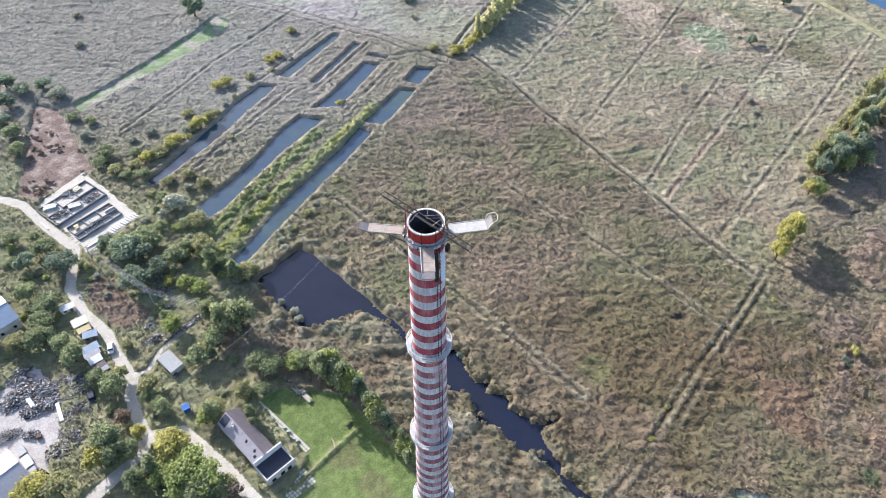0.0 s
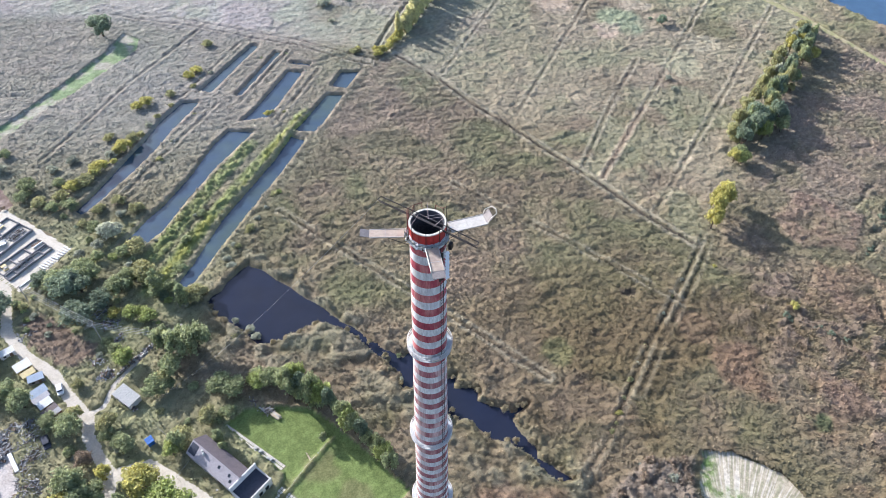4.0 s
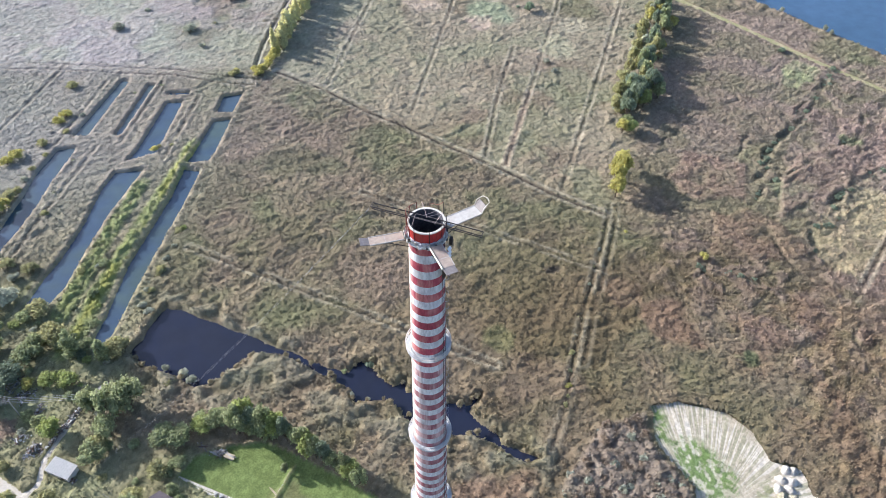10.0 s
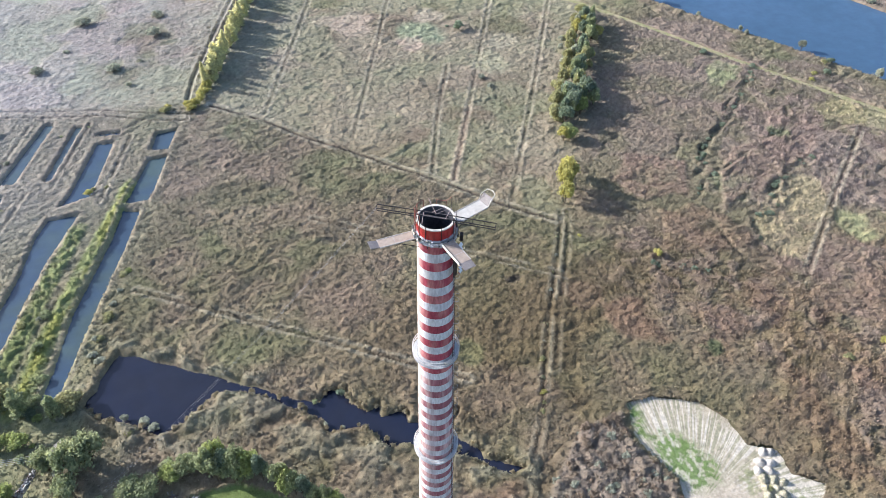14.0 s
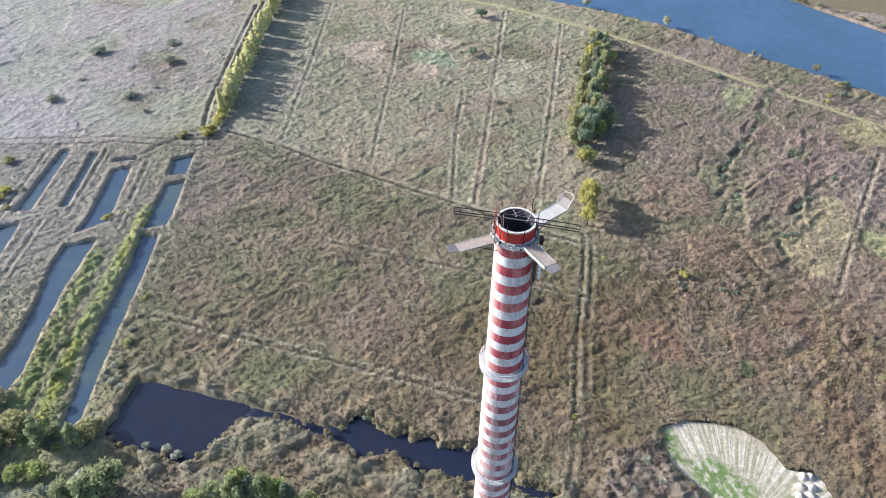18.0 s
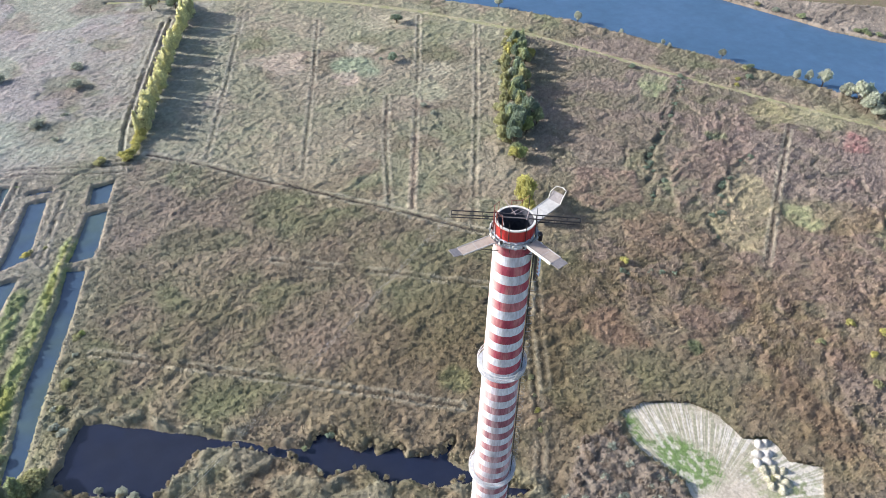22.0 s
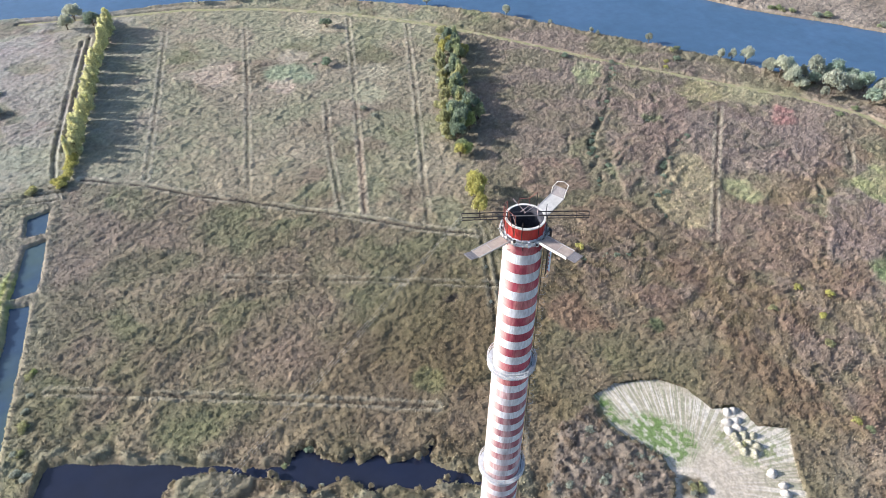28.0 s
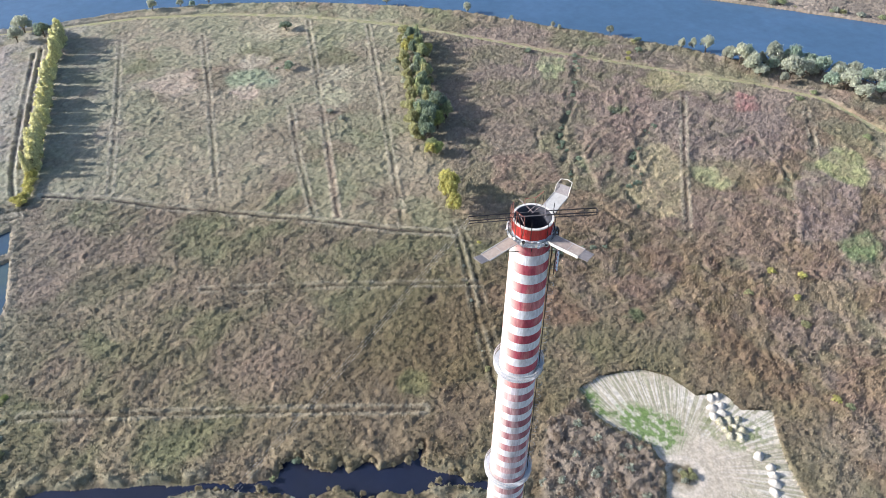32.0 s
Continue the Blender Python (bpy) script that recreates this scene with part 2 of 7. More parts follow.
def sm(v, lo, hi):
    t = np.clip((v - lo) / (hi - lo), 0, 1)
    return t * t * (3 - 2 * t)


# ---- the plan: water ----
PONDS = dict(
    west_top=[(-73.3, 227.9), (-70.0, 226.4), (-84.2, 193.1), (-89.3, 194.6)],
    west_slit=[(-62.4, 222.3), (-60.0, 221.2), (-72.0, 190.6), (-74.6, 191.1)],
    west_long=[(-94.3, 187.3), (-87.4, 187.7), (-89.9, 180.1), (-95.1, 167.4), (-98.3, 156.6), (-101.8, 147.9), (-106.9, 138.4), (-111.6, 128.8), (-114.4, 125.5), (-117.0, 127.0), (-112.7, 137.1), (-108.1, 150.5), (-103.6, 162.9), (-100.0, 175.9)],
    middle_top=[(-55.7, 207.9), (-49.4, 206.9), (-59.3, 176.9), (-69.7, 174.6), (-66.2, 180.5)],
    middle_slit=[(-54.6, 214.4), (-46.4, 212.8), (-47.3, 210.6), (-55.9, 212.6)],
    middle_long=[(-73.5, 169.2), (-63.4, 168.5), (-67.9, 160.1), (-74.3, 147.8), (-80.3, 132.7), (-82.5, 126.6), (-85.7, 117.8), (-89.5, 111.9), (-94.6, 109.7), (-97.8, 110.7), (-92.9, 121.7), (-87.9, 130.9), (-82.0, 145.4), (-77.8, 160.7)],
    east_top=[(-34.2, 206.5), (-26.3, 206.6), (-31.1, 194.5), (-37.4, 196.5)],
    east_middle=[(-38.8, 190.9), (-31.6, 191.3), (-38.6, 172.1), (-41.3, 167.6), (-49.3, 168.4), (-46.8, 172.9)],
    east_long=[(-49.8, 165.6), (-44.1, 162.8), (-49.5, 148.5), (-54.8, 135.3), (-61.2, 120.6), (-65.8, 109.1), (-71.0, 95.1), (-74.6, 92.1), (-76.9, 93.7), (-73.3, 102.7), (-67.5, 122.4), (-59.8, 139.5), (-54.4, 151.7)],
)
CHANNEL = [(-55.8, 103.3), (-45.7, 95.7), (-32.0, 85.1), (-21.5, 76.5), (-11.1, 68.9), (-8.0, 66.9), (-4.5, 69.6), (0.5, 68.2), (0.2, 63.3), (4.5, 59.5), (7.2, 60.2), (7.4, 56.2), (13.4, 55.4), (12.5, 51.8), (17.4, 49.6), (21.8, 49.0), (25.9, 50.6), (22.2, 45.7), (25.6, 40.6), (27.7, 35.5), (35.0, 29.0),
           (30.7, 28.4), (24.3, 34.6), (20.6, 39.2), (14.2, 40.5), (10.3, 45.2), (5.8, 46.6), (3.1, 51.9), (1.0, 54.6), (-2.8, 55.4), (-7.9, 55.7), (-8.8, 60.5), (-16.9, 69.9), (-28.7, 78.4), (-33.2, 78.3), (-39.7, 74.4), (-44.4, 71.3), (-48.6, 71.7), (-53.0, 75.6), (-56.9, 78.9), (-61.6, 81.3), (-66.1, 87.5)]
BANK_NEAR = [(-90, 425), (5.1, 376.2), (40.2, 355.5), (47.4, 356.0), (80.9, 344.4), (118.0, 323.1), (150.0, 297.0), (181.0, 264.4), (206.0, 230.8), (228.5, 185.4), (242.2, 161.4), (254.1, 137.8), (264, 112.5), (279, 92.0), (293, 53), (298, 21), (302, -120)]
BANK_FAR = [(420, -120), (365.0, 54.3), (353.3, 85.0), (332.9, 124.5), (312.0, 161.2), (284.6, 236.2), (262, 330), (240, 520), (-90, 520)]
RIVER = BANK_NEAR + BANK_FAR
# ---- the plan: ways ----
LANE = [(-200, 122), (-167.8, 113.7), (-154.2, 111.0), (-143.4, 103.6), (-127.6, 93.9), (-124.0, 84.7), (-121.2, 77.7), (-112.8, 69.3), (-103.1, 63.2), (-97.8, 56.9), (-89.6, 49.1), (-88.2, 44.2), (-84.8, 39.4), (-79.4, 33.1), (-78.5, 28.0), (-82.9, 20.9), (-88, 12)]
LANE_HOUSE = [(-79.2, 32.6), (-73.7, 34.7), (-70.1, 35.3), (-63.5, 31.3), (-54.2, 25.4), (-47.6, 20.3), (-36, 12)]
LANE_PATH = [(-90.1, 50.3), (-86.6, 52.5), (-85.6, 59.3), (-82.1, 65.7), (-76.8, 74.6), (-71.5, 79.5)]
DIKE = [(3.4, 369.7), (41.3, 351.6), (75.6, 337.2), (111.9, 311.9), (141.0, 283.1), (169.6, 245.2), (190.9, 206.1), (209.7, 168.4), (235.0, 123.5), (252.6, 93.1), (262, 68.3), (255.3, 39.0), (244.6, 18), (236, -20)]
YARD = [(-149.7, 111.0), (-141.0, 129.9), (-112.4, 110.6), (-122.8, 92.8)]
SOIL = [(-158.6, 115.6), (-177.8, 165.2), (-166.6, 162.8), (-138.4, 131.1), (-151.1, 112.8)]
SCRAP = [(-124.6, 40.0), (-119.7, 50.6), (-114.1, 49.4), (-107.6, 42.9), (-103.2, 34.8), (-100.3, 30.2), (-102.8, 25.9), (-96.9, 19.0), (-99.9, 16.9), (-118, 18)]
LAWN = [(-53.8, 46.1), (-48.2, 51.0), (-37.4, 51.2), (-31.0, 50.2), (-24.0, 44.6), (-13.8, 35.4), (-5.6, 27.4), (-12.5, 17), (-31.3, 12), (-40.1, 20), (-36.5, 32.1), (-41.2, 36.2)]
GRAVEL = [(68.7, 35.5), (76.1, 35.0), (86.1, 29.2), (90.5, 21.9), (90.6, 13.7), (96.6, 9.8), (95.8, 2.9), (101.7, -2.4), (96.6, -6.4), (91.3, -11.7), (87.7, -16.8), (84.9, -21.4), (78, -32), (45, -30), (58.1, -1.0), (66.6, 5.6), (68.9, 12.1), (65.0, 25.6)]
GRAVEL_GREEN = [[(68.7, 35.2), (70.9, 33.3), (68.1, 25.3), (65.1, 25.3)], [(68.1, 26.3), (76.8, 23.8), (81.4, 12.6), (78.5, 7.0), (70.7, 7.5), (68.9, 12.1)]]
THICKET = [(52.0, 33.5), (66.7, 34.9), (64.9, 24.6), (68.2, 11.6), (66.6, 5.6), (57.6, -0.6), (34.8, 19.1)]
PASTURE = [(-122, 233), (-130, 237.5), (-133.5, 222.6), (-144.8, 198.8), (-156.5, 176.1), (-163, 166), (-157.5, 162.5), (-153.4, 169.1), (-147.3, 180.9), (-137, 194.9), (-127.6, 212.5), (-121, 224.1)]
BRUSH = [(-117.8, 80.1), (-115.2, 83.9), (-105.9, 80.2), (-93.2, 71.7), (-93.1, 68.2), (-99.6, 64.7), (-103.8, 65.8), (-113.1, 72.8)]
# narrow cuts through the reed
CUTS = [
    [(-11.8, 218), (6.0, 200), (19.1, 182.5), (31.7, 169.1), (41.9, 156.6), (58, 138.8), (71.8, 121), (85.1, 107.0)],
    [(88.6, 110.6), (83.1, 100.5), (74, 86.2), (63.5, 71), (53.5, 54), (44.4, 38), (38, 30)],
    [(90.6, 109.6), (85.1, 98.8), (76.3, 84.6), (65.8, 69.2), (55.8, 52.2)],
    [(62.6, 326.0), (31.3, 256.4), (7.0, 204.0)],
    [(91.5, 296.8), (67.0, 243.6), (35.2, 177.3)],
    [(138.5, 276.6), (112.7, 230.1), (83.4, 178.1), (61.0, 138.9)],
    [(160.9, 257.0), (122.7, 195.1), (75.5, 121.4)],
    [(88.4, 212.7), (71.4, 180.8), (55.6, 146.0)],
    [(222.0, 111.8), (175.6, 78.0), (144.0, 54.1)],
    [(244.8, 67.7), (226.2, 53.8)],
    [(-49.0, 125.4), (-28, 108.2), (-9.4, 93.0), (13.9, 73.8), (32.3, 58.2)],
    [(86.3, 105.4), (92.6, 115.3)],
    [(107.0, 79.7), (120.7, 65.5), (145, 45.1), (145.6, 37.2), (157.0, 23.8), (171.2, 1.2)],
    [(139.5, 28.8), (125.6, 15.7), (111.8, 0.4), (106.6, -5.0)],
    [(157.8, 12.8), (145.9, 1.1), (126.8, -15.1)],
    [(124.1, 29.2), (112.4, 15.8), (103.7, 4.9)],
    [(-136.9, 152.2), (-128.4, 172.8), (-118.4, 199.0), (-106.9, 221.3), (-95.9, 244)],
    [(-79, 228), (-95, 190)], [(-80, 186), (-93, 158), (-104, 132)], [(-43, 208), (-57, 172)], [(-57, 222), (-72, 186)],
    [(-12.0, 241.1), (4.3, 279.9), (27.2, 333.4)],
    [(-19.5, 226), (-15.2, 241), (0.6, 279), (23, 331)],
    [(-145, 261), (-127.7, 254), (-102.2, 247.6), (-76.7, 238.3), (-50.7, 229.3), (-32, 219.2), (-19.5, 214.4)],
    [(-146, 256), (-129, 250), (-103.5, 243.6), (-78, 234.3), (-52, 225.3), (-33.2, 215.2), (-22, 211)],
    [(9.3, 137.1), (42.6, 110.9), (76.3, 82.2)],
]
CREEKS = [
    [(210.4, 164.9), (199.5, 153.2), (181.4, 142.9), (171.0, 130.9), (156.9, 123.7), (148.8, 112.5), (139.9, 108.1)],
    [(195.5, 103.9), (183.9, 100.2), (174.5, 98.9), (162.2, 93.5), (157.4, 84.5), (146.4, 81.9), (144.6, 76.2)],
    [(211.6, 70.8), (202.7, 53.5), (188.2, 43.5), (178.2, 33.4), (169.2, 25.8), (166.8, 33.6)],
    [(209.2, 138.0), (192.3, 121.1), (174.1, 108.7)],
    [(123, 62.1), (131, 55), (137.4, 48.9)],
    [(211.4, 163.3), (182.2, 138.5), (163.9, 128.0), (151.2, 119.1)],
    [(186.4, 120.5), (166.7, 112.4), (144.8, 105.9), (136.2, 99.4)],
    [(192.4, 104.4), (177.1, 101.2), (162.0, 91.7), (153.2, 89.8)],
    [(248.3, 69.3), (225.3, 53.8), (206.7, 41.2)],
    [(202.7, 53.4), (192.7, 44.1), (171.1, 30.3)],
    [(195.8, 88.4), (203.7, 80.8), (212.9, 76.8), (216.3, 68.9)],
    [(104.7, 77.8), (109.5, 74.6), (114.3, 71.7), (120.4, 64.9)],
]
HULL = [(-250, 250), (-112, 4), (40, -45), (104, -45), (200, 0), (400, 95), (400, 135), (35, 425), (-95, 415), (-185, 295)]


# ---- ground, water, ways ----
def sheet(name, pts, z, mat, label, category, wobble=0.5, step=1.5, kind="structure"):
    """A flat patch with an uneven edge, with a small thickness."""
    out = []
    for (ax, ay), (bx, by) in zip(pts, list(pts[1:]) + [pts[0]]):
        k = max(1, int(math.hypot(bx - ax, by - ay) / step))
        for i in range(k):
            x, y = ax + (bx - ax) * i / k, ay + (by - ay) * i / k
            out.append((x + wobble * (float(vnoise(np.array([x]), np.array([y]), 3.1, 5)[0]) - 0.5) * 2, y + wobble * (float(vnoise(np.array([x]), np.array([y]), 3.1, 9)[0]) - 0.5) * 2))
    bm = bmesh.new()
    f = bm.faces.new([bm.verts.new((x, y, z)) for x, y in out])
    if f.normal.z < 0:
        f.normal_flip()
    bmesh.ops.triangulate(bm, faces=bm.faces[:])
    return tagged(part(name, bm, mat), label, category, kind=kind)


def way(name, pts, width, z, mat, label, category, wobble=0.3):
    """A ribbon along a line, its edges uneven, with a low verge on both sides."""
    P = [Vector((*p, 0)) for p in pts]
    fine = []
    for i in range(len(P) - 1):
        p0, p1, p2, p3 = P[max(i - 1, 0)], P[i], P[i + 1], P[min(i + 2, len(P) - 1)]
        k = max(2, int((p2 - p1).length / 1.5))
        for j in range(k):
            t = j / k
            fine.append(0.5 * (2 * p1 + (p2 - p0) * t + (2 * p0 - 5 * p1 + 4 * p2 - p3) * t * t + (3 * p1 - p0 - 3 * p2 + p3) * t ** 3))
    fine.append(P[-1])
    v, f = [], []
    for i, p in enumerate(fine):
        d = (fine[min(i + 1, len(fine) - 1)] - fine[max(i - 1, 0)]).normalized()
        s = Vector((-d.y, d.x, 0))
        l_, r_ = width / 2 + RND.uniform(-wobble, wobble), width / 2 + RND.uniform(-wobble, wobble)
        for o, dz in ((-l_ - 0.4, -z), (-l_, 0), (-width * 0.25, 0.03), (0, 0.06), (width * 0.25, 0.03), (r_, 0), (r_ + 0.4, -z)):
            v.append((p.x + s.x * o, p.y + s.y * o, z + dz))
    for i in range(len(fine) - 1):
        for k in range(6):
            f.append((7 * i + k, 7 * i + k + 1, 7 * i + k + 8, 7 * i + k + 7))
    ob = obj(name, v, f, mat)
    if ob.data.polygons[0].normal.z < 0:
        ob.data.flip_normals()
    return tagged(ob, label, category, kind="structure")


tagged(obj("ground", [(-2500, -2500, 0), (2500, -2500, 0), (2500, 2500, 0), (-2500, 2500, 0)], [(0, 1, 2, 3)], M["soil"]), "flat brown river meadow ground", "ground", kind="structure")
for k, pts in PONDS.items():
    sheet("water", pts, 0.06, M["pond_water"], "still greenish water of a narrow fish pond", "pond", 0.35)
sheet("water", CHANNEL, 0.07, M["dark_water"], "dark peaty water of a pool and channel between reeds", "pond", 0.8)
sheet("river", RIVER, 0.05, M["river_water"], "wide calm blue river", "river", 1.0, 3.0)
way("road", LANE, 3.6, 0.05, M["road"], "pale dusty dirt lane between gardens and sheds", "road")
way("road", LANE_HOUSE, 4.2, 0.06, M["road"], "pale dirt lane beside the house", "road")
way("path", LANE_PATH, 1.6, 0.07, M["road"], "narrow pale footpath through scrub", "path")
way("dike_road", DIKE, 3.4, 0.12, M["dike"], "mown grassy dike road along the river", "road")
sheet("yard", YARD, 0.05, M["road"], "pale concrete and dust yard with ruined walls", "yard", 0.8)
sheet("bare_soil", SOIL, 0.04, material("reddish_bare_soil", (0.2, 0.14, 0.115), 0.95, 0, 0.45, 0.18, 0.04, (0.3, 0.24, 0.2)), "reddish bare soil", "soil", 2.0)
sheet("scrap_yard", SCRAP, 0.05, material("oily_dust_yard", (0.5, 0.455, 0.42), 0.95, 0, 0.3, 0.35, 0.03, (0.36, 0.32, 0.29)), "pale dusty yard with heaps of scrap", "yard", 1.5)

# ---- the land's cover: heights and colours on one jittered grid ----
STEP = 0.6
gx, gy = np.meshgrid(np.arange(-250, 400, STEP), np.arange(-45, 425, STEP))
shape = gx.shape
X, Y = (gx + RNG.uniform(-0.16, 0.16, shape)).ravel(), (gy + RNG.uniform(-0.16, 0.16, shape)).ravel()
keep = inside(X, Y, HULL)
idx = np.nonzero(keep)[0]
X, Y = X[idx], Y[idx]
N = len(X)

wet = np.full(N, 1e6)
for pts in PONDS.values():
    wet = np.minimum(wet, sdist(X, Y, pts, 6))
chan = sdist(X, Y, CHANNEL, 14)
river = sdist(X, Y, RIVER, 14)
ways = np.minimum.reduce([seg_dist(X, Y, LANE, reach=4) - 1.85, seg_dist(X, Y, LANE_HOUSE, reach=5) - 2.05, seg_dist(X, Y, LANE_PATH, reach=4) - 0.8, seg_dist(X, Y, DIKE, reach=4) - 1.6])
bare = np.minimum.reduce([sdist(X, Y, p, 5) for p in (YARD, SOIL, SCRAP)])
lawn, gravel, thick, pasture = (sdist(X, Y, p, 12) for p in (LAWN, GRAVEL, THICKET, PASTURE))
# which side of the field edge: the mown meadows lie beyond it
edge = np.interp(X, [-260, -125, -60, -12, 32, 72, 86, 100, 140, 420], [260, 250, 232, 217, 169, 121, 106, 90, 45, -60])
north = np.clip((Y - edge) / 6 + 0.5, 0, 1) * np.clip((92 + 0.62 * (Y - 115) - X) / 14 + 0.5, 0, 1)
east = np.clip(((X - 0.62 * (Y - 110)) - 92) / 10, 0, 1) * np.clip((X - 78) / 25, 0, 1)
village = np.clip((-66 - X + 0.25 * (Y - 80)) / 8, 0, 1) * np.clip((125 - Y - 0.1 * (X + 80)) / 8, 0, 1)
village = np.maximum(village, np.clip((52 - Y - 0.55 * (X + 45)) / 5, 0, 1) * np.clip((-5 - X) / 10, 0, 1))
pondland = np.clip((-18 - X + 0.36 * (Y - 215)) / 4, 0, 1) * (1 - village) * np.clip((edge - Y) / 6, 0, 1)

pale = np.clip((22 + np.maximum(Y - 217, 0) * 0.47 - X) / 90, 0, 1) * np.clip((Y - 125) / 50, 0, 1)
# lodged reed: long soft swaths that lie along a slowly turning wind direction
wx, wy = X + 3.2 * (vnoise(X, Y, 6, 21) - 0.5) + 1.0 * (vnoise(X, Y, 2.2, 23) - 0.5), Y + 3.2 * (vnoise(X, Y, 6, 22) - 0.5) + 1.0 * (vnoise(X, Y, 2.2, 24) - 0.5)


def swath(deg, long, size, seed):
    ca, sa = math.cos(radians(deg)), math.sin(radians(deg))
    return vnoise((wx * ca + wy * sa) / long, -wx * sa + wy * ca, size, seed)


turn = sm(vnoise(X, Y, 34, 25), 0.35, 0.65)
comb = (0.5 * swath(-12, 3.6, 1.3, 3) + 0.5 * swath(-4, 2.6, 0.8, 5)) * turn + (0.5 * swath(12, 3.6, 1.3, 6) + 0.5 * swath(8, 2.6, 0.8, 7)) * (1 - turn)
wave = swath(4, 5.0, 2.2, 27) * turn + swath(18, 5.0, 2.6, 28) * (1 - turn)
tuft = fbm(wx, wy, 1.2, 4, 2)
lump = fbm(X, Y, 5.5, 8, 3)
broad = fbm(X, Y, 45, 12, 4)
patch = fbm(X, Y, 16, 16, 4)
H = 0.9 + 0.85 * (comb - 0.5) + 0.7 * (wave - 0.5) * sm(vnoise(X, Y, 22, 29), 0.3, 0.65) + 0.4 * (tuft - 0.5) + 0.6 * (lump - 0.5) + 0.5 * (broad - 0.5)
H = H * (1 - north) + north * (0.5 + 0.5 * (comb - 0.5) + 0.4 * (tuft - 0.5) + 1.3 * np.clip(fbm(wx, wy * 1.5, 4.0, 36, 2) - 0.48, 0, 1))
isle = np.clip((-chan + 0 + 22) / 22, 0, 1) * np.clip((62 - Y - 0.85 * (X - 5)) / 6, 0, 1)
clump = np.clip((fbm(X, Y, 4.2, 31, 2) - 0.42) * 5, 0, 1)
H += isle * (1 - village) * (0.9 * clump - 0.2)
H += np.clip(-thick / 2, 0, 1) * (0.3 + 1.5 * (fbm(wx, wy, 2.2, 84, 2) - 0.3))
H = H * (1 - 0.35 * village) + 0.5 * village * (fbm(X, Y, 3.0, 33, 2) - 0.45)
for c in CUTS:
    d = seg_dist(X, Y, c, reach=3)
    n_ = 0.75 + 0.5 * vnoise(X, Y, 7, 40)
    deep, wide = (0.97, 1.2) if c is CUTS[0] or c in CUTS[21:23] or c is CUTS[12] else ((0.5 if c is CUTS[1] else 0.3, 0.4) if c in CUTS[1:3] else ((0.85, 0.5) if c is CUTS[10] else (0.5, 0.32)))
    H *= 1 - deep * np.clip(1.15 - d / (wide * n_), 0, 1) * (0.55 + 0.45 * sm(vnoise(X, Y, 9, 43), 0.25, 0.5))
    H += (0.35 if c in CUTS[16:] else 0.12) * np.exp(-((d - 1.5) / 0.5) ** 2)
for c in CREEKS:
    d = seg_dist(X, Y, c, reach=6) + 3.0 * (vnoise(X, Y, 5, 46) - 0.5)
    H *= 1 - 0.65 * np.clip(1.2 - d / 0.6, 0, 1) * sm(vnoise(X, Y, 7, 45), 0.35, 0.6)
    H += 0.2 * np.exp(-((d - 1.8) / 0.9) ** 2)
# low shelves of different sward in the far west field
shelf = sm(fbm(X, Y, 26, 77, 4), 0.47, 0.53) * pale * np.clip((Y - edge) / 6, 0, 1)
H += 0.5 * shelf
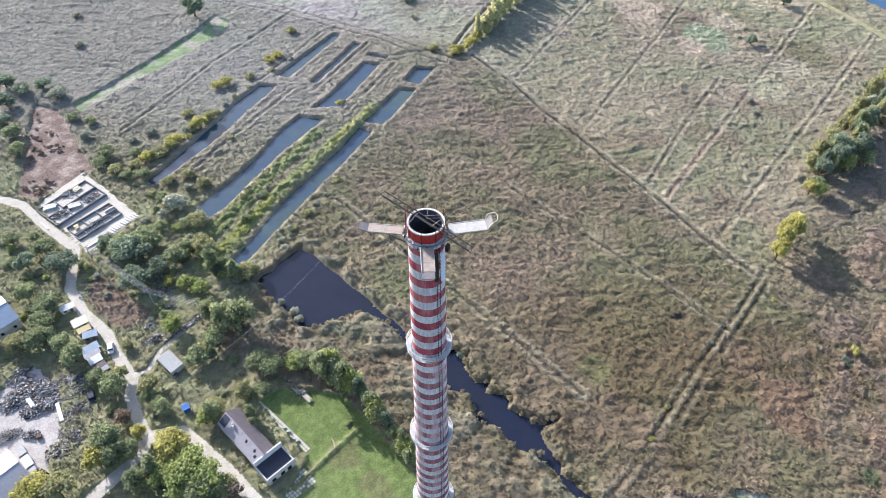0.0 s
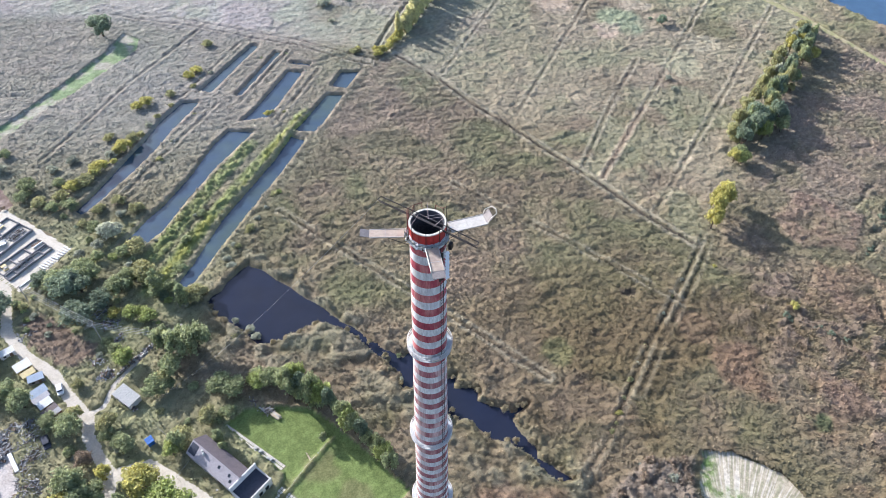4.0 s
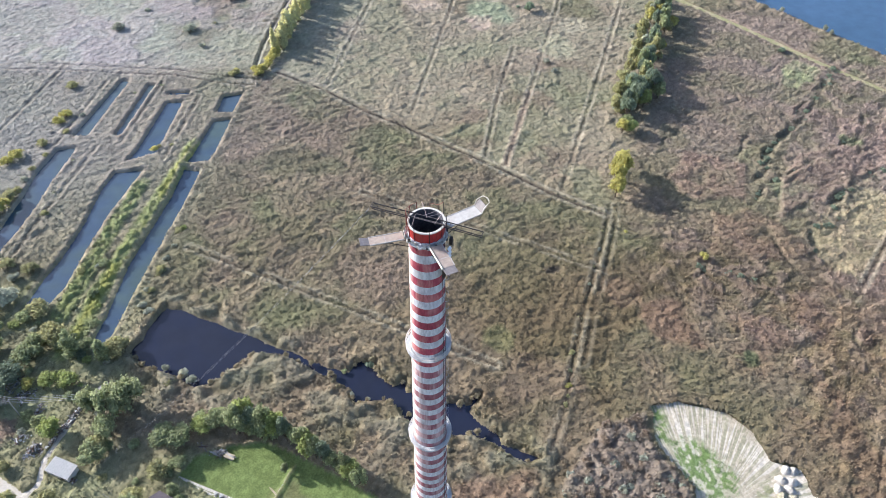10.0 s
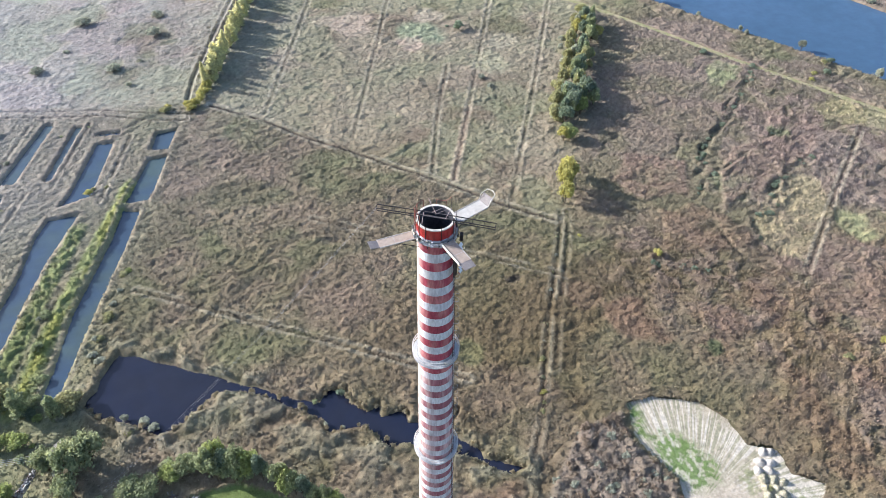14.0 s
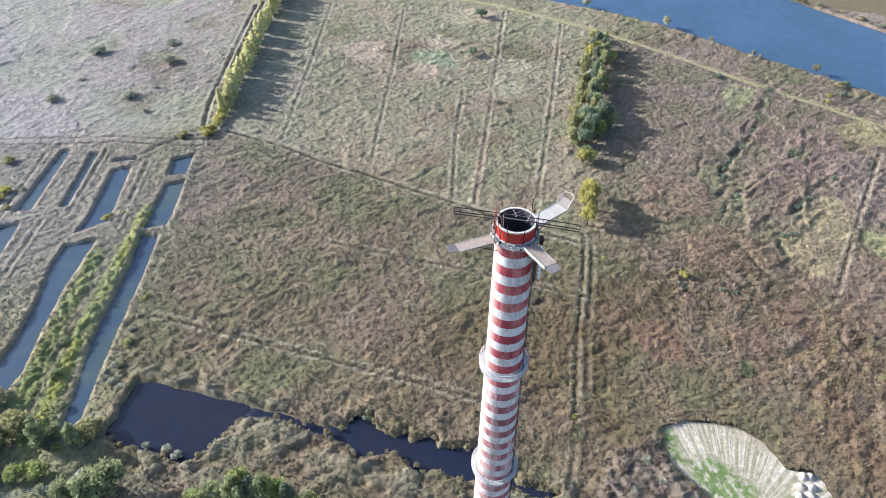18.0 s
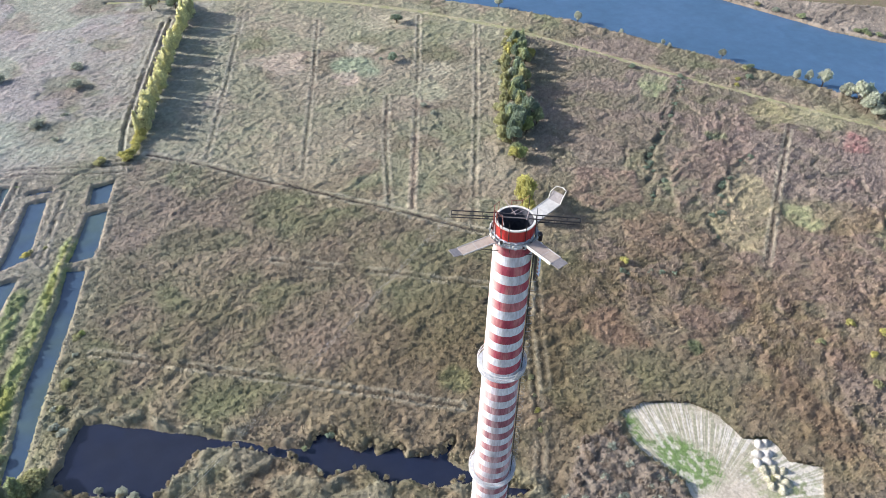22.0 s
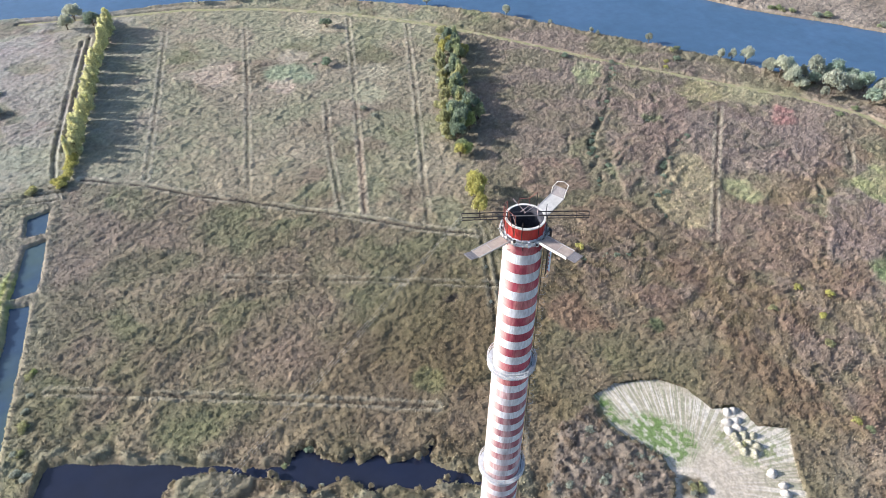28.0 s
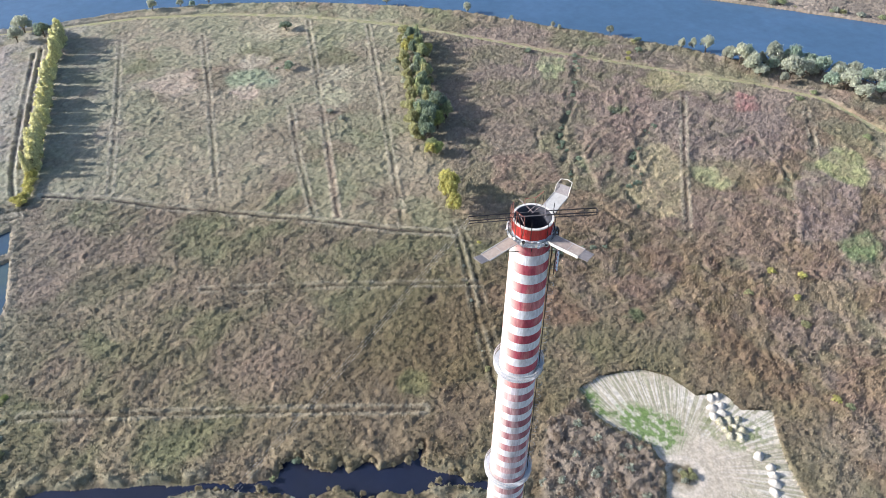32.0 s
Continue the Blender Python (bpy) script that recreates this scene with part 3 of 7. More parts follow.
# patches of their own sward in the eastern marsh: outline, colour, strength, rise
SWARDS = [
    ([(154.8, 88.5), (175.7, 97.4), (181.6, 92.5), (175.8, 80.3), (163.4, 70.4), (149.1, 61.7), (143.4, 64.4), (142.3, 73.2), (147.4, 83.7)], (0.36, 0.3, 0.165), 0.75, -0.2),
    ([(177.6, 76.5), (186.4, 71.5), (179.3, 59.5), (173.3, 60.1), (171.6, 68.0)], (0.34, 0.33, 0.16), 0.8, -0.2),
    ([(194.9, 46.5), (207.6, 47.2), (210.7, 40.1), (210.6, 29.3), (200.6, 23.2), (181.4, 18.1), (169.9, 27.6), (178.4, 35.6)], (0.255, 0.195, 0.15), 0.75, 0.5),
    ([(215.7, 47.3), (231.0, 46.6), (233.2, 40.0), (220.2, 30.0), (212.9, 29.5), (210.7, 37.9)], (0.32, 0.32, 0.14), 0.8, -0.1),
    ([(229.8, 93.2), (238.6, 94.8), (240.1, 87.7), (233.0, 81.9), (224.0, 86.6)], (0.31, 0.165, 0.13), 0.75, 0.1),
    ([(213.9, 130.9), (231.6, 129.3), (232.1, 119.0), (221.1, 112.4), (211.0, 119.5)], (0.38, 0.33, 0.16), 0.75, -0.2),
    ([(190.5, 170.1), (199.7, 173.7), (205.1, 166.4), (198.1, 157.1), (184.4, 157.2)], (0.3, 0.31, 0.15), 0.8, -0.2),
    ([(177.3, 17.9), (191.3, 15.5), (188.0, 9.1), (177.7, 7.1), (171.2, 10.8)], (0.18, 0.23, 0.1), 0.75, 0.2),
    ([(193.2, 132.4), (208.1, 132.5), (212.8, 122.3), (204.3, 114.3), (189.8, 123.4)], (0.265, 0.19, 0.14), 0.65, 0.2),
    ([(120.8, 97.2), (129.7, 96.1), (138.6, 87.9), (142.7, 81.1), (139.6, 73.5), (127.8, 73.5), (112.3, 82.5)], (0.235, 0.165, 0.105), 0.7, 0.55),
    ([(166.3, 118.0), (183.0, 117.6), (198.9, 113.0), (192.9, 104.0), (177.1, 101.2), (160.3, 93.1), (141.6, 90.6), (147.3, 103.9)], (0.24, 0.175, 0.125), 0.7, 0.6),
    ([(204.3, 114.3), (214.4, 108.9), (188.8, 89.1), (183.4, 92.5), (186.2, 101.5)], (0.25, 0.2, 0.145), 0.55, 0.2),
    ([(218.2, 108.8), (222.2, 88.1), (234.5, 75.1), (232.0, 63.6), (204.3, 56.7), (196.1, 68.2), (178.3, 78.3)], (0.235, 0.185, 0.14), 0.65, 0.4),
    ([(165.3, 68.8), (175.0, 56.6), (190.4, 46.0), (173.0, 32.4), (154.0, 30.1), (137.2, 44.0)], (0.225, 0.16, 0.115), 0.6, 0.35),
    ([(146, 168), (164, 158), (176, 140), (160, 128), (140, 132), (128, 146)], (0.24, 0.185, 0.125), 0.6, 0.3),
    ([(112, 118), (128, 128), (146, 118), (136, 104), (120, 104)], (0.25, 0.17, 0.12), 0.6, 0.4),
]
sward_in = []
for pts, col, amount, rise in SWARDS:
    d = sdist(X, Y, pts, 12) + 7.0 * (fbm(X, Y, 8, 88, 4) - 0.5)
    sward_in.append(sm(-d, -1.2, 0.9))
    H = H + rise * sm(-d, -0.5, 0.3)
# heath clumps in the east
heath = east * sm(fbm(X, Y, 40, 79, 3), 0.36, 0.56)
hc = fbm(wx, wy, 5.0, 78, 3)
H += heath * (0.45 * sm(hc, 0.42, 0.58) - 0.18)
# winding wet runnels in the eastern marsh
vein = east * sm(-np.abs(fbm(X, Y, 34, 75, 4) - 0.5), -0.022, -0.006) * sm(vnoise(X, Y, 14, 76), 0.35, 0.6)
H = H * (1 - 0.45 * vein)
# a low wet hollow, a cut pit and a rounded wet patch in the reed
H *= 1 - 0.9 * np.clip(1.3 - np.hypot((X - 60.5) * 0.8 + (Y - 87) * 0.3, (Y - 87) * 1.6 - (X - 60) * 0.3) / 1.7, 0, 1)
H *= 1 - 0.7 * np.clip(1.2 - np.hypot(X - 36, Y - 66) / 4, 0, 1)
H = H * (1 - 0.35 * pale) + 0.3 * pale
H += (RNG.random(N) - 0.5) * (0.48 - 0.1 * north) * (1 - 0.35 * pale)
fringe = np.minimum(np.minimum(wet, chan), river)
H = np.maximum(H, 0.12)
H += (0.5 - 0.35 * (wet < 4)) * np.exp(-((fringe - 1.2) / 1.0) ** 2) * (fringe > 0)
H += 0.6 * np.clip((fbm(X, Y, 2.8, 52, 2) - 0.4) * 4, 0, 1) * sm(-np.abs(chan - 2.2), -3.2, -1.0) * (chan > 0) * np.clip((X + 30) / 12, 0, 1)
mask = np.minimum.reduce([wet, chan + 2.0 * (vnoise(X, Y, 3.2, 50) - 0.5), river, ways, bare + 1.2 * (vnoise(X, Y, 3, 51) - 0.5)])
H = np.where(mask < 0, 0.0, H * np.clip(mask / 0.45 + 0.15, 0, 1))
low = 0.12 + 0.16 * (tuft - 0.5) + 0.1 * (comb - 0.5)
H = np.where((lawn < 0) & (mask > 0), low, H)
strip = seg_dist(X, Y, [(-38, 23.5), (-31.1, 34.1), (-25, 42)], reach=3) + 1.2 * (tuft - 0.5)
H = np.where((lawn < 0) & (mask > 0) & (strip < 0.5), 0.3 + 0.6 * tuft, H)
H = np.where((gravel < 0), 0.1 + 0.12 * (tuft - 0.5), H)
H = np.where((pasture < 0), low, H)


def lerp(a, c, t):
    return a + (np.array(c) - a) * t[:, None]


def blob(x, y, r, seed, stretch=1.0):
    k = np.nonzero(np.hypot((X - x) / stretch, Y - y) < 2.1 * r)[0]
    d = np.hypot((X[k] - x) / stretch, Y[k] - y) / r + 1.9 * (fbm(X[k], Y[k], r * 1.1, seed, 4) - 0.5)
    out = np.zeros(N)
    out[k] = 0.85 * sm(-d, -1.1, -0.55)
    return out


C = np.tile(np.array((0.187, 0.162, 0.094)), (N, 1))
below = np.clip((edge - Y) / 10, 0, 1) * np.clip((90 - (edge - Y)) / 50, 0, 1) * np.clip((X + 40) / 40, 0, 1)
C = lerp(C, (0.19, 0.19, 0.095), 0.8 * sm(patch * 0.5 + broad * 0.5, 0.38, 0.64))
C = lerp(C, (0.19, 0.19, 0.1), 0.55 * below * sm(fbm(X, Y, 24, 68, 4), 0.36, 0.56))
C = lerp(C, (0.28, 0.22, 0.14), 0.6 * sm(fbm(X, Y, 11, 61, 4), 0.46, 0.7))
C = lerp(C, (0.24, 0.18, 0.125), 0.55 * sm(fbm(X, Y, 20, 66, 4), 0.46, 0.68))
C = lerp(C, (0.325, 0.28, 0.18), 0.6 * north * sm(fbm(X, Y, 26, 70, 4), 0.32, 0.62))
C = lerp(C, (0.25, 0.24, 0.14), 0.6 * north * sm(fbm(X, Y, 15, 71, 4), 0.5, 0.62))
C = lerp(C, (0.25, 0.195, 0.14), 0.75 * east * sm(fbm(X, Y, 30, 72, 4), 0.3, 0.6))
C = lerp(C, (0.19, 0.17, 0.095), 0.6 * east * sm(fbm(X, Y, 14, 73, 4), 0.52, 0.62))
C = lerp(C, (0.24, 0.22, 0.13), 0.6 * pondland)
# reed darker and browner round the low meadow, less so outward
low_brown = sm(-np.hypot((X - 66) / 1.4, Y - 42), -82, -30)
C = lerp(C, (0.15, 0.112, 0.06), 0.62 * low_brown * (0.6 + 0.8 * sm(fbm(X, Y, 30, 86, 3), 0.4, 0.6)))
# western sward paler, part of it distance haze put into the colour
C = lerp(C, (0.37, 0.365, 0.3), (0.56 - 0.42 * sm(X, -100, -30)) * pale * (1 - 0.4 * pondland) * (0.5 + 0.8 * broad))
C = lerp(C, (0.27, 0.265, 0.14), village * (0.55 + 0.4 * sm(patch, 0.4, 0.6)))
brush = sdist(X, Y, BRUSH, 5) + 3 * (tuft - 0.5)
C = lerp(C, (0.2, 0.14, 0.105), 0.85 * sm(-brush, -1, 1))
C = lerp(C, (0.25, 0.185, 0.14), 0.55 * heath * sm(hc, 0.4, 0.6))
C = lerp(C, (0.2, 0.125, 0.08), 0.5 * np.clip((X - 92) / 15, 0, 1) * np.clip((75 - Y) / 20, 0, 1) * sm(fbm(X, Y, 12, 82, 4), 0.42, 0.62))
C = lerp(C, (0.26, 0.2, 0.1), 0.35 * np.clip((X - 92) / 15, 0, 1) * np.clip((75 - Y) / 20, 0, 1) * sm(fbm(X, Y, 8, 83, 4), 0.5, 0.66))
for x, y, r, col, a, st in (
    (209.2, 71.2, 5, (0.29, 0.17, 0.13), 0.6, 1), 
    (60.2, 262.4, 13, (0.46, 0.36, 0.25), 0.7, 1),
    (87.7, 241.7, 12, (0.27, 0.32, 0.18), 0.75, 0.8), (80, 236, 6, (0.45, 0.34, 0.24), 0.7, 1), (95, 258, 8, (0.46, 0.38, 0.26), 0.7, 1.4), (108.9, 207.1, 9, (0.36, 0.34, 0.2), 0.7, 1),
    (118, 222, 7, (0.4, 0.35, 0.22), 0.7, 1.5), (36.3, 66.4, 4.5, (0.21, 0.205, 0.09), 0.7, 1), (121, 277, 9, (0.45, 0.38, 0.24), 0.6, 1.6), 
    (150, 100, 10, (0.16, 0.2, 0.09), 0.65, 1), (232, 112, 11, (0.36, 0.33, 0.17), 0.7, 1), (188, 118, 6, (0.16, 0.2, 0.08), 0.7, 0.7), (100.8, 42.3, 3.4, (0.08, 0.11, 0.05), 0.9, 1),
    (85, 60, 10, (0.25, 0.155, 0.1), 0.7, 1), (60.3, 87.4, 1.9, (0.06, 0.05, 0.04), 0.95, 1.5), (78, 74, 8, (0.24, 0.16, 0.105), 0.5, 1.3), (112, 50, 9, (0.24, 0.15, 0.1), 0.5, 1.2), (40, 50, 9, (0.23, 0.165, 0.11), 0.5, 1.4), (22, 22, 8, (0.27, 0.165, 0.11), 0.6, 1.3), (247, 28, 9, (0.4, 0.34, 0.2), 0.8, 1), (5, 100, 16, (0.25, 0.18, 0.13), 0.5, 1.5),
):
    C = lerp(C, col, a * blob(x, y, r, int(x * 3 + y) % 90 + 100, st))
for (pts, col, amount, rise), w_in in zip(SWARDS, sward_in):
    C = lerp(C, col, amount * w_in * (0.6 + 0.5 * sm(fbm(X, Y, 3.5, 89, 3), 0.35, 0.6)))
# green causeway between the long ponds
d1 = seg_dist(X, Y, [(-46, 178), (-54, 160), (-64, 138), (-74, 116), (-80, 100), (-84, 92)], reach=8)
d2 = seg_dist(X, Y, [(-64, 160), (-72, 142), (-80, 122), (-86, 106)], reach=8)
C = lerp(C, (0.22, 0.25, 0.09), 0.85 * sm(-np.minimum(d1, d2), -3.8, -1.8) * (0.55 + 0.45 * sm(tuft, 0.3, 0.55)))
C = lerp(C, (0.28, 0.28, 0.075), 0.85 * sm(-d1, -2.2, -0.6) * sm(vnoise(X, Y, 6, 80), 0.2, 0.5))
H += (0.35 * np.exp(-(d1 / 1.3) ** 2) + 0.7 * np.clip((tuft - 0.45) * 4, 0, 1) * sm(-np.minimum(d1, d2), -3.6, -1.6)) * (H > 0)
C = lerp(C, (0.36, 0.3, 0.2), 0.45 * sm(-np.abs(fringe - 1.0), -1.0, -0.2) * (1 - north) * (wet < 4))
C = lerp(C, (0.2, 0.16, 0.12), 0.8 * np.clip(-thick / 2, 0, 1))
C = lerp(C, (0.26, 0.21, 0.16), 0.5 * np.clip(-thick / 2, 0, 1) * sm(tuft, 0.5, 0.65))
C = lerp(C, (0.26, 0.25, 0.17), 0.5 * isle * clump)
dl = seg_dist(X, Y, CUTS[5], reach=4)
C = lerp(C, (0.4, 0.28, 0.19), 0.6 * sm(-dl, -2.2, -0.8) * sm(-Y, -190, -165))
for c in CUTS[:11] + CUTS[16:]:
    d = seg_dist(X, Y, c, reach=4)
    C = lerp(C, (0.38, 0.33, 0.22), (0.85 if c is CUTS[0] else (0.3 if c in CUTS[1:3] else 0.6)) * sm(-np.abs(d - (1.7 if c is CUTS[0] else 1.3)), -0.8, -0.2) * sm(vnoise(X, Y, 8, 44), 0.15, 0.45))
    C = lerp(C, (0.06, 0.05, 0.04), (1.0 if c is CUTS[0] or c in CUTS[21:23] else (0.6 if c is CUTS[10] else 0.4)) * sm(-d, -0.85, -0.35) * sm(vnoise(X, Y, 5, 47), 0.1, 0.4))
for c in CREEKS:
    C = lerp(C, (0.1, 0.1, 0.065), 0.5 * sm(-seg_dist(X, Y, c, reach=6) - 3.0 * (vnoise(X, Y, 5, 46) - 0.5), -1.0, -0.3) * sm(vnoise(X, Y, 7, 45), 0.35, 0.6))
C = lerp(C, (0.12, 0.11, 0.07), 0.45 * vein)
C = lerp(C, (0.32, 0.33, 0.21), 0.55 * pale * np.clip((Y - edge) / 6, 0, 1) * sm(fbm(X, Y, 19, 81, 4), 0.46, 0.6))
C = lerp(C, (0.36, 0.31, 0.25), 0.45 * shelf)
far = (X > 280 + 0.0 * Y) & (river > 0)
C = np.where(far[:, None], (0.25, 0.205, 0.145) * (0.5 + 0.9 * patch[:, None]), C)
turf_c = lerp(np.tile(np.array((0.13, 0.2, 0.045)), (N, 1)), (0.18, 0.23, 0.075), sm(patch, 0.42, 0.6))
turf_c = lerp(turf_c, (0.2, 0.18, 0.09), 0.6 * sm(fbm(X, Y, 9, 90, 3), 0.55, 0.7))
turf_c = lerp(turf_c, (0.27, 0.25, 0.13), 0.7 * sm(-strip, -0.7, -0.2))
C = np.where((lawn < 0)[:, None], turf_c, C)
C = np.where((pasture < 0)[:, None], lerp(np.tile(np.array((0.27, 0.34, 0.15)), (N, 1)), (0.42, 0.39, 0.26), sm(fbm(X, Y, 5, 92, 3), 0.45, 0.65)), C)
# the gravel: pale, with wheel streaks that fan from the turning place, and grass grown in
def gravel_colour(x, y):
    n = len(x)
    spot = lambda px, py, r, st, seed: sm(-(np.hypot((x - px) / st, y - py) / r + 1.9 * (fbm(x, y, r * 1.1, seed, 4) - 0.5)), -1.1, -0.55)
    mott, r_, ang = fbm(x, y, 16, 16, 4), np.hypot(x - 68, y - 4), np.arctan2(y - 4, x - 68)
    fan = vnoise(ang * 55, r_ * 0.07, 1.0, 95) * 0.4 + vnoise(ang * 120, r_ * 0.12, 1.0, 96) * 0.6
    fine = fbm(x, y, 1.1, 94, 3)
    gr = lerp(np.tile(np.array((0.58, 0.52, 0.42)), (n, 1)), (0.46, 0.4, 0.3), sm(mott, 0.42, 0.64))
    gr = lerp(gr, (0.29, 0.28, 0.18), 0.75 * sm(fan + 0.4 * (fine - 0.5), 0.5, 0.6) * sm(r_, 10, 18))
    gr = lerp(gr, (0.68, 0.63, 0.54), 0.6 * sm(-fan, -0.42, -0.3) * sm(r_, 8, 16))
    gg = np.minimum(sdist(x, y, GRAVEL_GREEN[0], 8), sdist(x, y, GRAVEL_GREEN[1], 10) + 5.0 * (fan - 0.45) + 5 * (mott - 0.5))
    gr = lerp(gr, (0.15, 0.23, 0.065), 0.9 * sm(-gg, -1.8, 1.0) * (0.3 + 0.7 * sm(fine, 0.36, 0.56)))
    gr = lerp(gr, (0.5, 0.42, 0.33), 0.6 * sm(-np.hypot((x - 76) / 1.6, y + 2), -11, -5))
    gr = lerp(gr, (0.16, 0.13, 0.08), 0.9 * spot(68.2, 0.8, 3.4, 1.0, 133))
    gr = lerp(gr, (0.22, 0.25, 0.11), 0.8 * spot(91, -3, 5, 0.9, 131) * sm(fine, 0.35, 0.6))
    gr = lerp(gr, (0.24, 0.26, 0.12), 0.6 * spot(86, 3, 5, 0.8, 132) * sm(fine, 0.4, 0.6))
    gr = lerp(gr, (0.6, 0.52, 0.42), 0.7 * sm(-np.abs(np.hypot(x - 67.5, y - 2) - 5.0 - 2 * (mott - 0.5)), -1.2, -0.3))
    return gr * (0.8 + 0.4 * vnoise(x, y, 0.45, 93))[:, None]


gr = np.tile(np.array((0.5, 0.45, 0.36)), (N, 1))
k_ = np.nonzero(gravel < 0)[0]
gr[k_] = gravel_colour(X[k_], Y[k_])
C = np.where((gravel < 0)[:, None], gr, C)
C *= ((0.82 + 0.36 * vnoise(X, Y, 0.9, 99)) * (0.9 + 0.2 * vnoise(X, Y, 1.9, 98)))[:, None]
# distance haze put into the colour: the far sward is paler and greyer
hazy = sm(np.hypot(X + 10, Y + 20), 130, 270) * (H > 0)
C *= 1 + (hazy * (1 - 0.9 * pale))[:, None] * np.array((0.06, 0.07, 0.15))
# haze over the western sward, put in as extra blue
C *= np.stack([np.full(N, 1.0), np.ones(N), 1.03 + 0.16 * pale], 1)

lut = np.full(shape[0] * shape[1], -1)
lut[idx] = np.arange(N)
q = lut.reshape(shape)
quads = np.stack([q[:-1, :-1], q[:-1, 1:], q[1:, 1:], q[1:, :-1]], -1).reshape(-1, 4)
quads = quads[(quads >= 0).all(1)]
quads = quads[(H[quads] > 0.01).any(1)]
cx = quads[:, 0]
zone = np.where(gravel[cx] < 0, 1, np.where((lawn[cx] < 0) | (pasture[cx] < 0), 2, 0))


def land(name, sel, mat, label, category, kind):
    f = quads[sel]
    used, inv = np.unique(f, return_inverse=True)
    f = inv.reshape(f.shape)
    me = bpy.data.meshes.new(name)
    me.vertices.add(len(used))
    me.vertices.foreach_set("co", np.stack([X[used], Y[used], H[used] + 0.01], 1).astype(np.float32).ravel())
    me.loops.add(f.size)
    me.loops.foreach_set("vertex_index", f.astype(np.int32).ravel())
    me.polygons.add(len(f))
    me.polygons.foreach_set("loop_start", np.arange(0, f.size, 4, dtype=np.int32))
    at = me.attributes.new("cover", "FLOAT_COLOR", "POINT")
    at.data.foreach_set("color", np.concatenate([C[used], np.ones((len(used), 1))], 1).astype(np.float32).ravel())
    me.update(calc_edges=True)
    me.materials.append(mat)
    return tagged(new(name, me), label, category, kind=kind)


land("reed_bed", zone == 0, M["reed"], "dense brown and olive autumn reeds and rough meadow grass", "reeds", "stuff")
fx_, fy_ = np.meshgrid(np.arange(44, 103, 0.22), np.arange(-33, 37, 0.22))
rows_g, cols_g = fx_.shape
fx_, fy_ = fx_.ravel(), fy_.ravel()
in_ = sdist(fx_, fy_, GRAVEL, 12) + 0.7 * (vnoise(fx_, fy_, 2.2, 91) - 0.5) < 0.5
fz_ = 0.1 + 0.16 * (fbm(fx_, fy_, 1.3, 92, 3) - 0.5)
q_ = np.arange(len(fx_)).reshape(rows_g, cols_g)
q_ = np.stack([q_[:-1, :-1], q_[:-1, 1:], q_[1:, 1:], q_[1:, :-1]], -1).reshape(-1, 4)
q_ = q_[in_[q_].all(1)]
used_, inv_ = np.unique(q_, return_inverse=True)
q_ = inv_.reshape(q_.shape)
me_ = bpy.data.meshes.new("gravel_clearing")
me_.vertices.add(len(used_))
me_.vertices.foreach_set("co", np.stack([fx_[used_], fy_[used_], fz_[used_]], 1).astype(np.float32).ravel())
me_.loops.add(q_.size)
me_.loops.foreach_set("vertex_index", q_.astype(np.int32).ravel())
me_.polygons.add(len(q_))
me_.polygons.foreach_set("loop_start", np.arange(0, q_.size, 4, dtype=np.int32))
me_.attributes.new("cover", "FLOAT_COLOR", "POINT").data.foreach_set("color", np.concatenate([gravel_colour(fx_[used_], fy_[used_]), np.ones((len(used_), 1))], 1).astype(np.float32).ravel())
me_.update(calc_edges=True)
me_.materials.append(M["gravel"])
tagged(new("gravel_clearing", me_), "pale gravel clearing with fanned wheel tracks and grass", "gravel", kind="structure")
land("lawn", zone == 2, M["turf"], "short green mown grass", "lawn", "stuff")


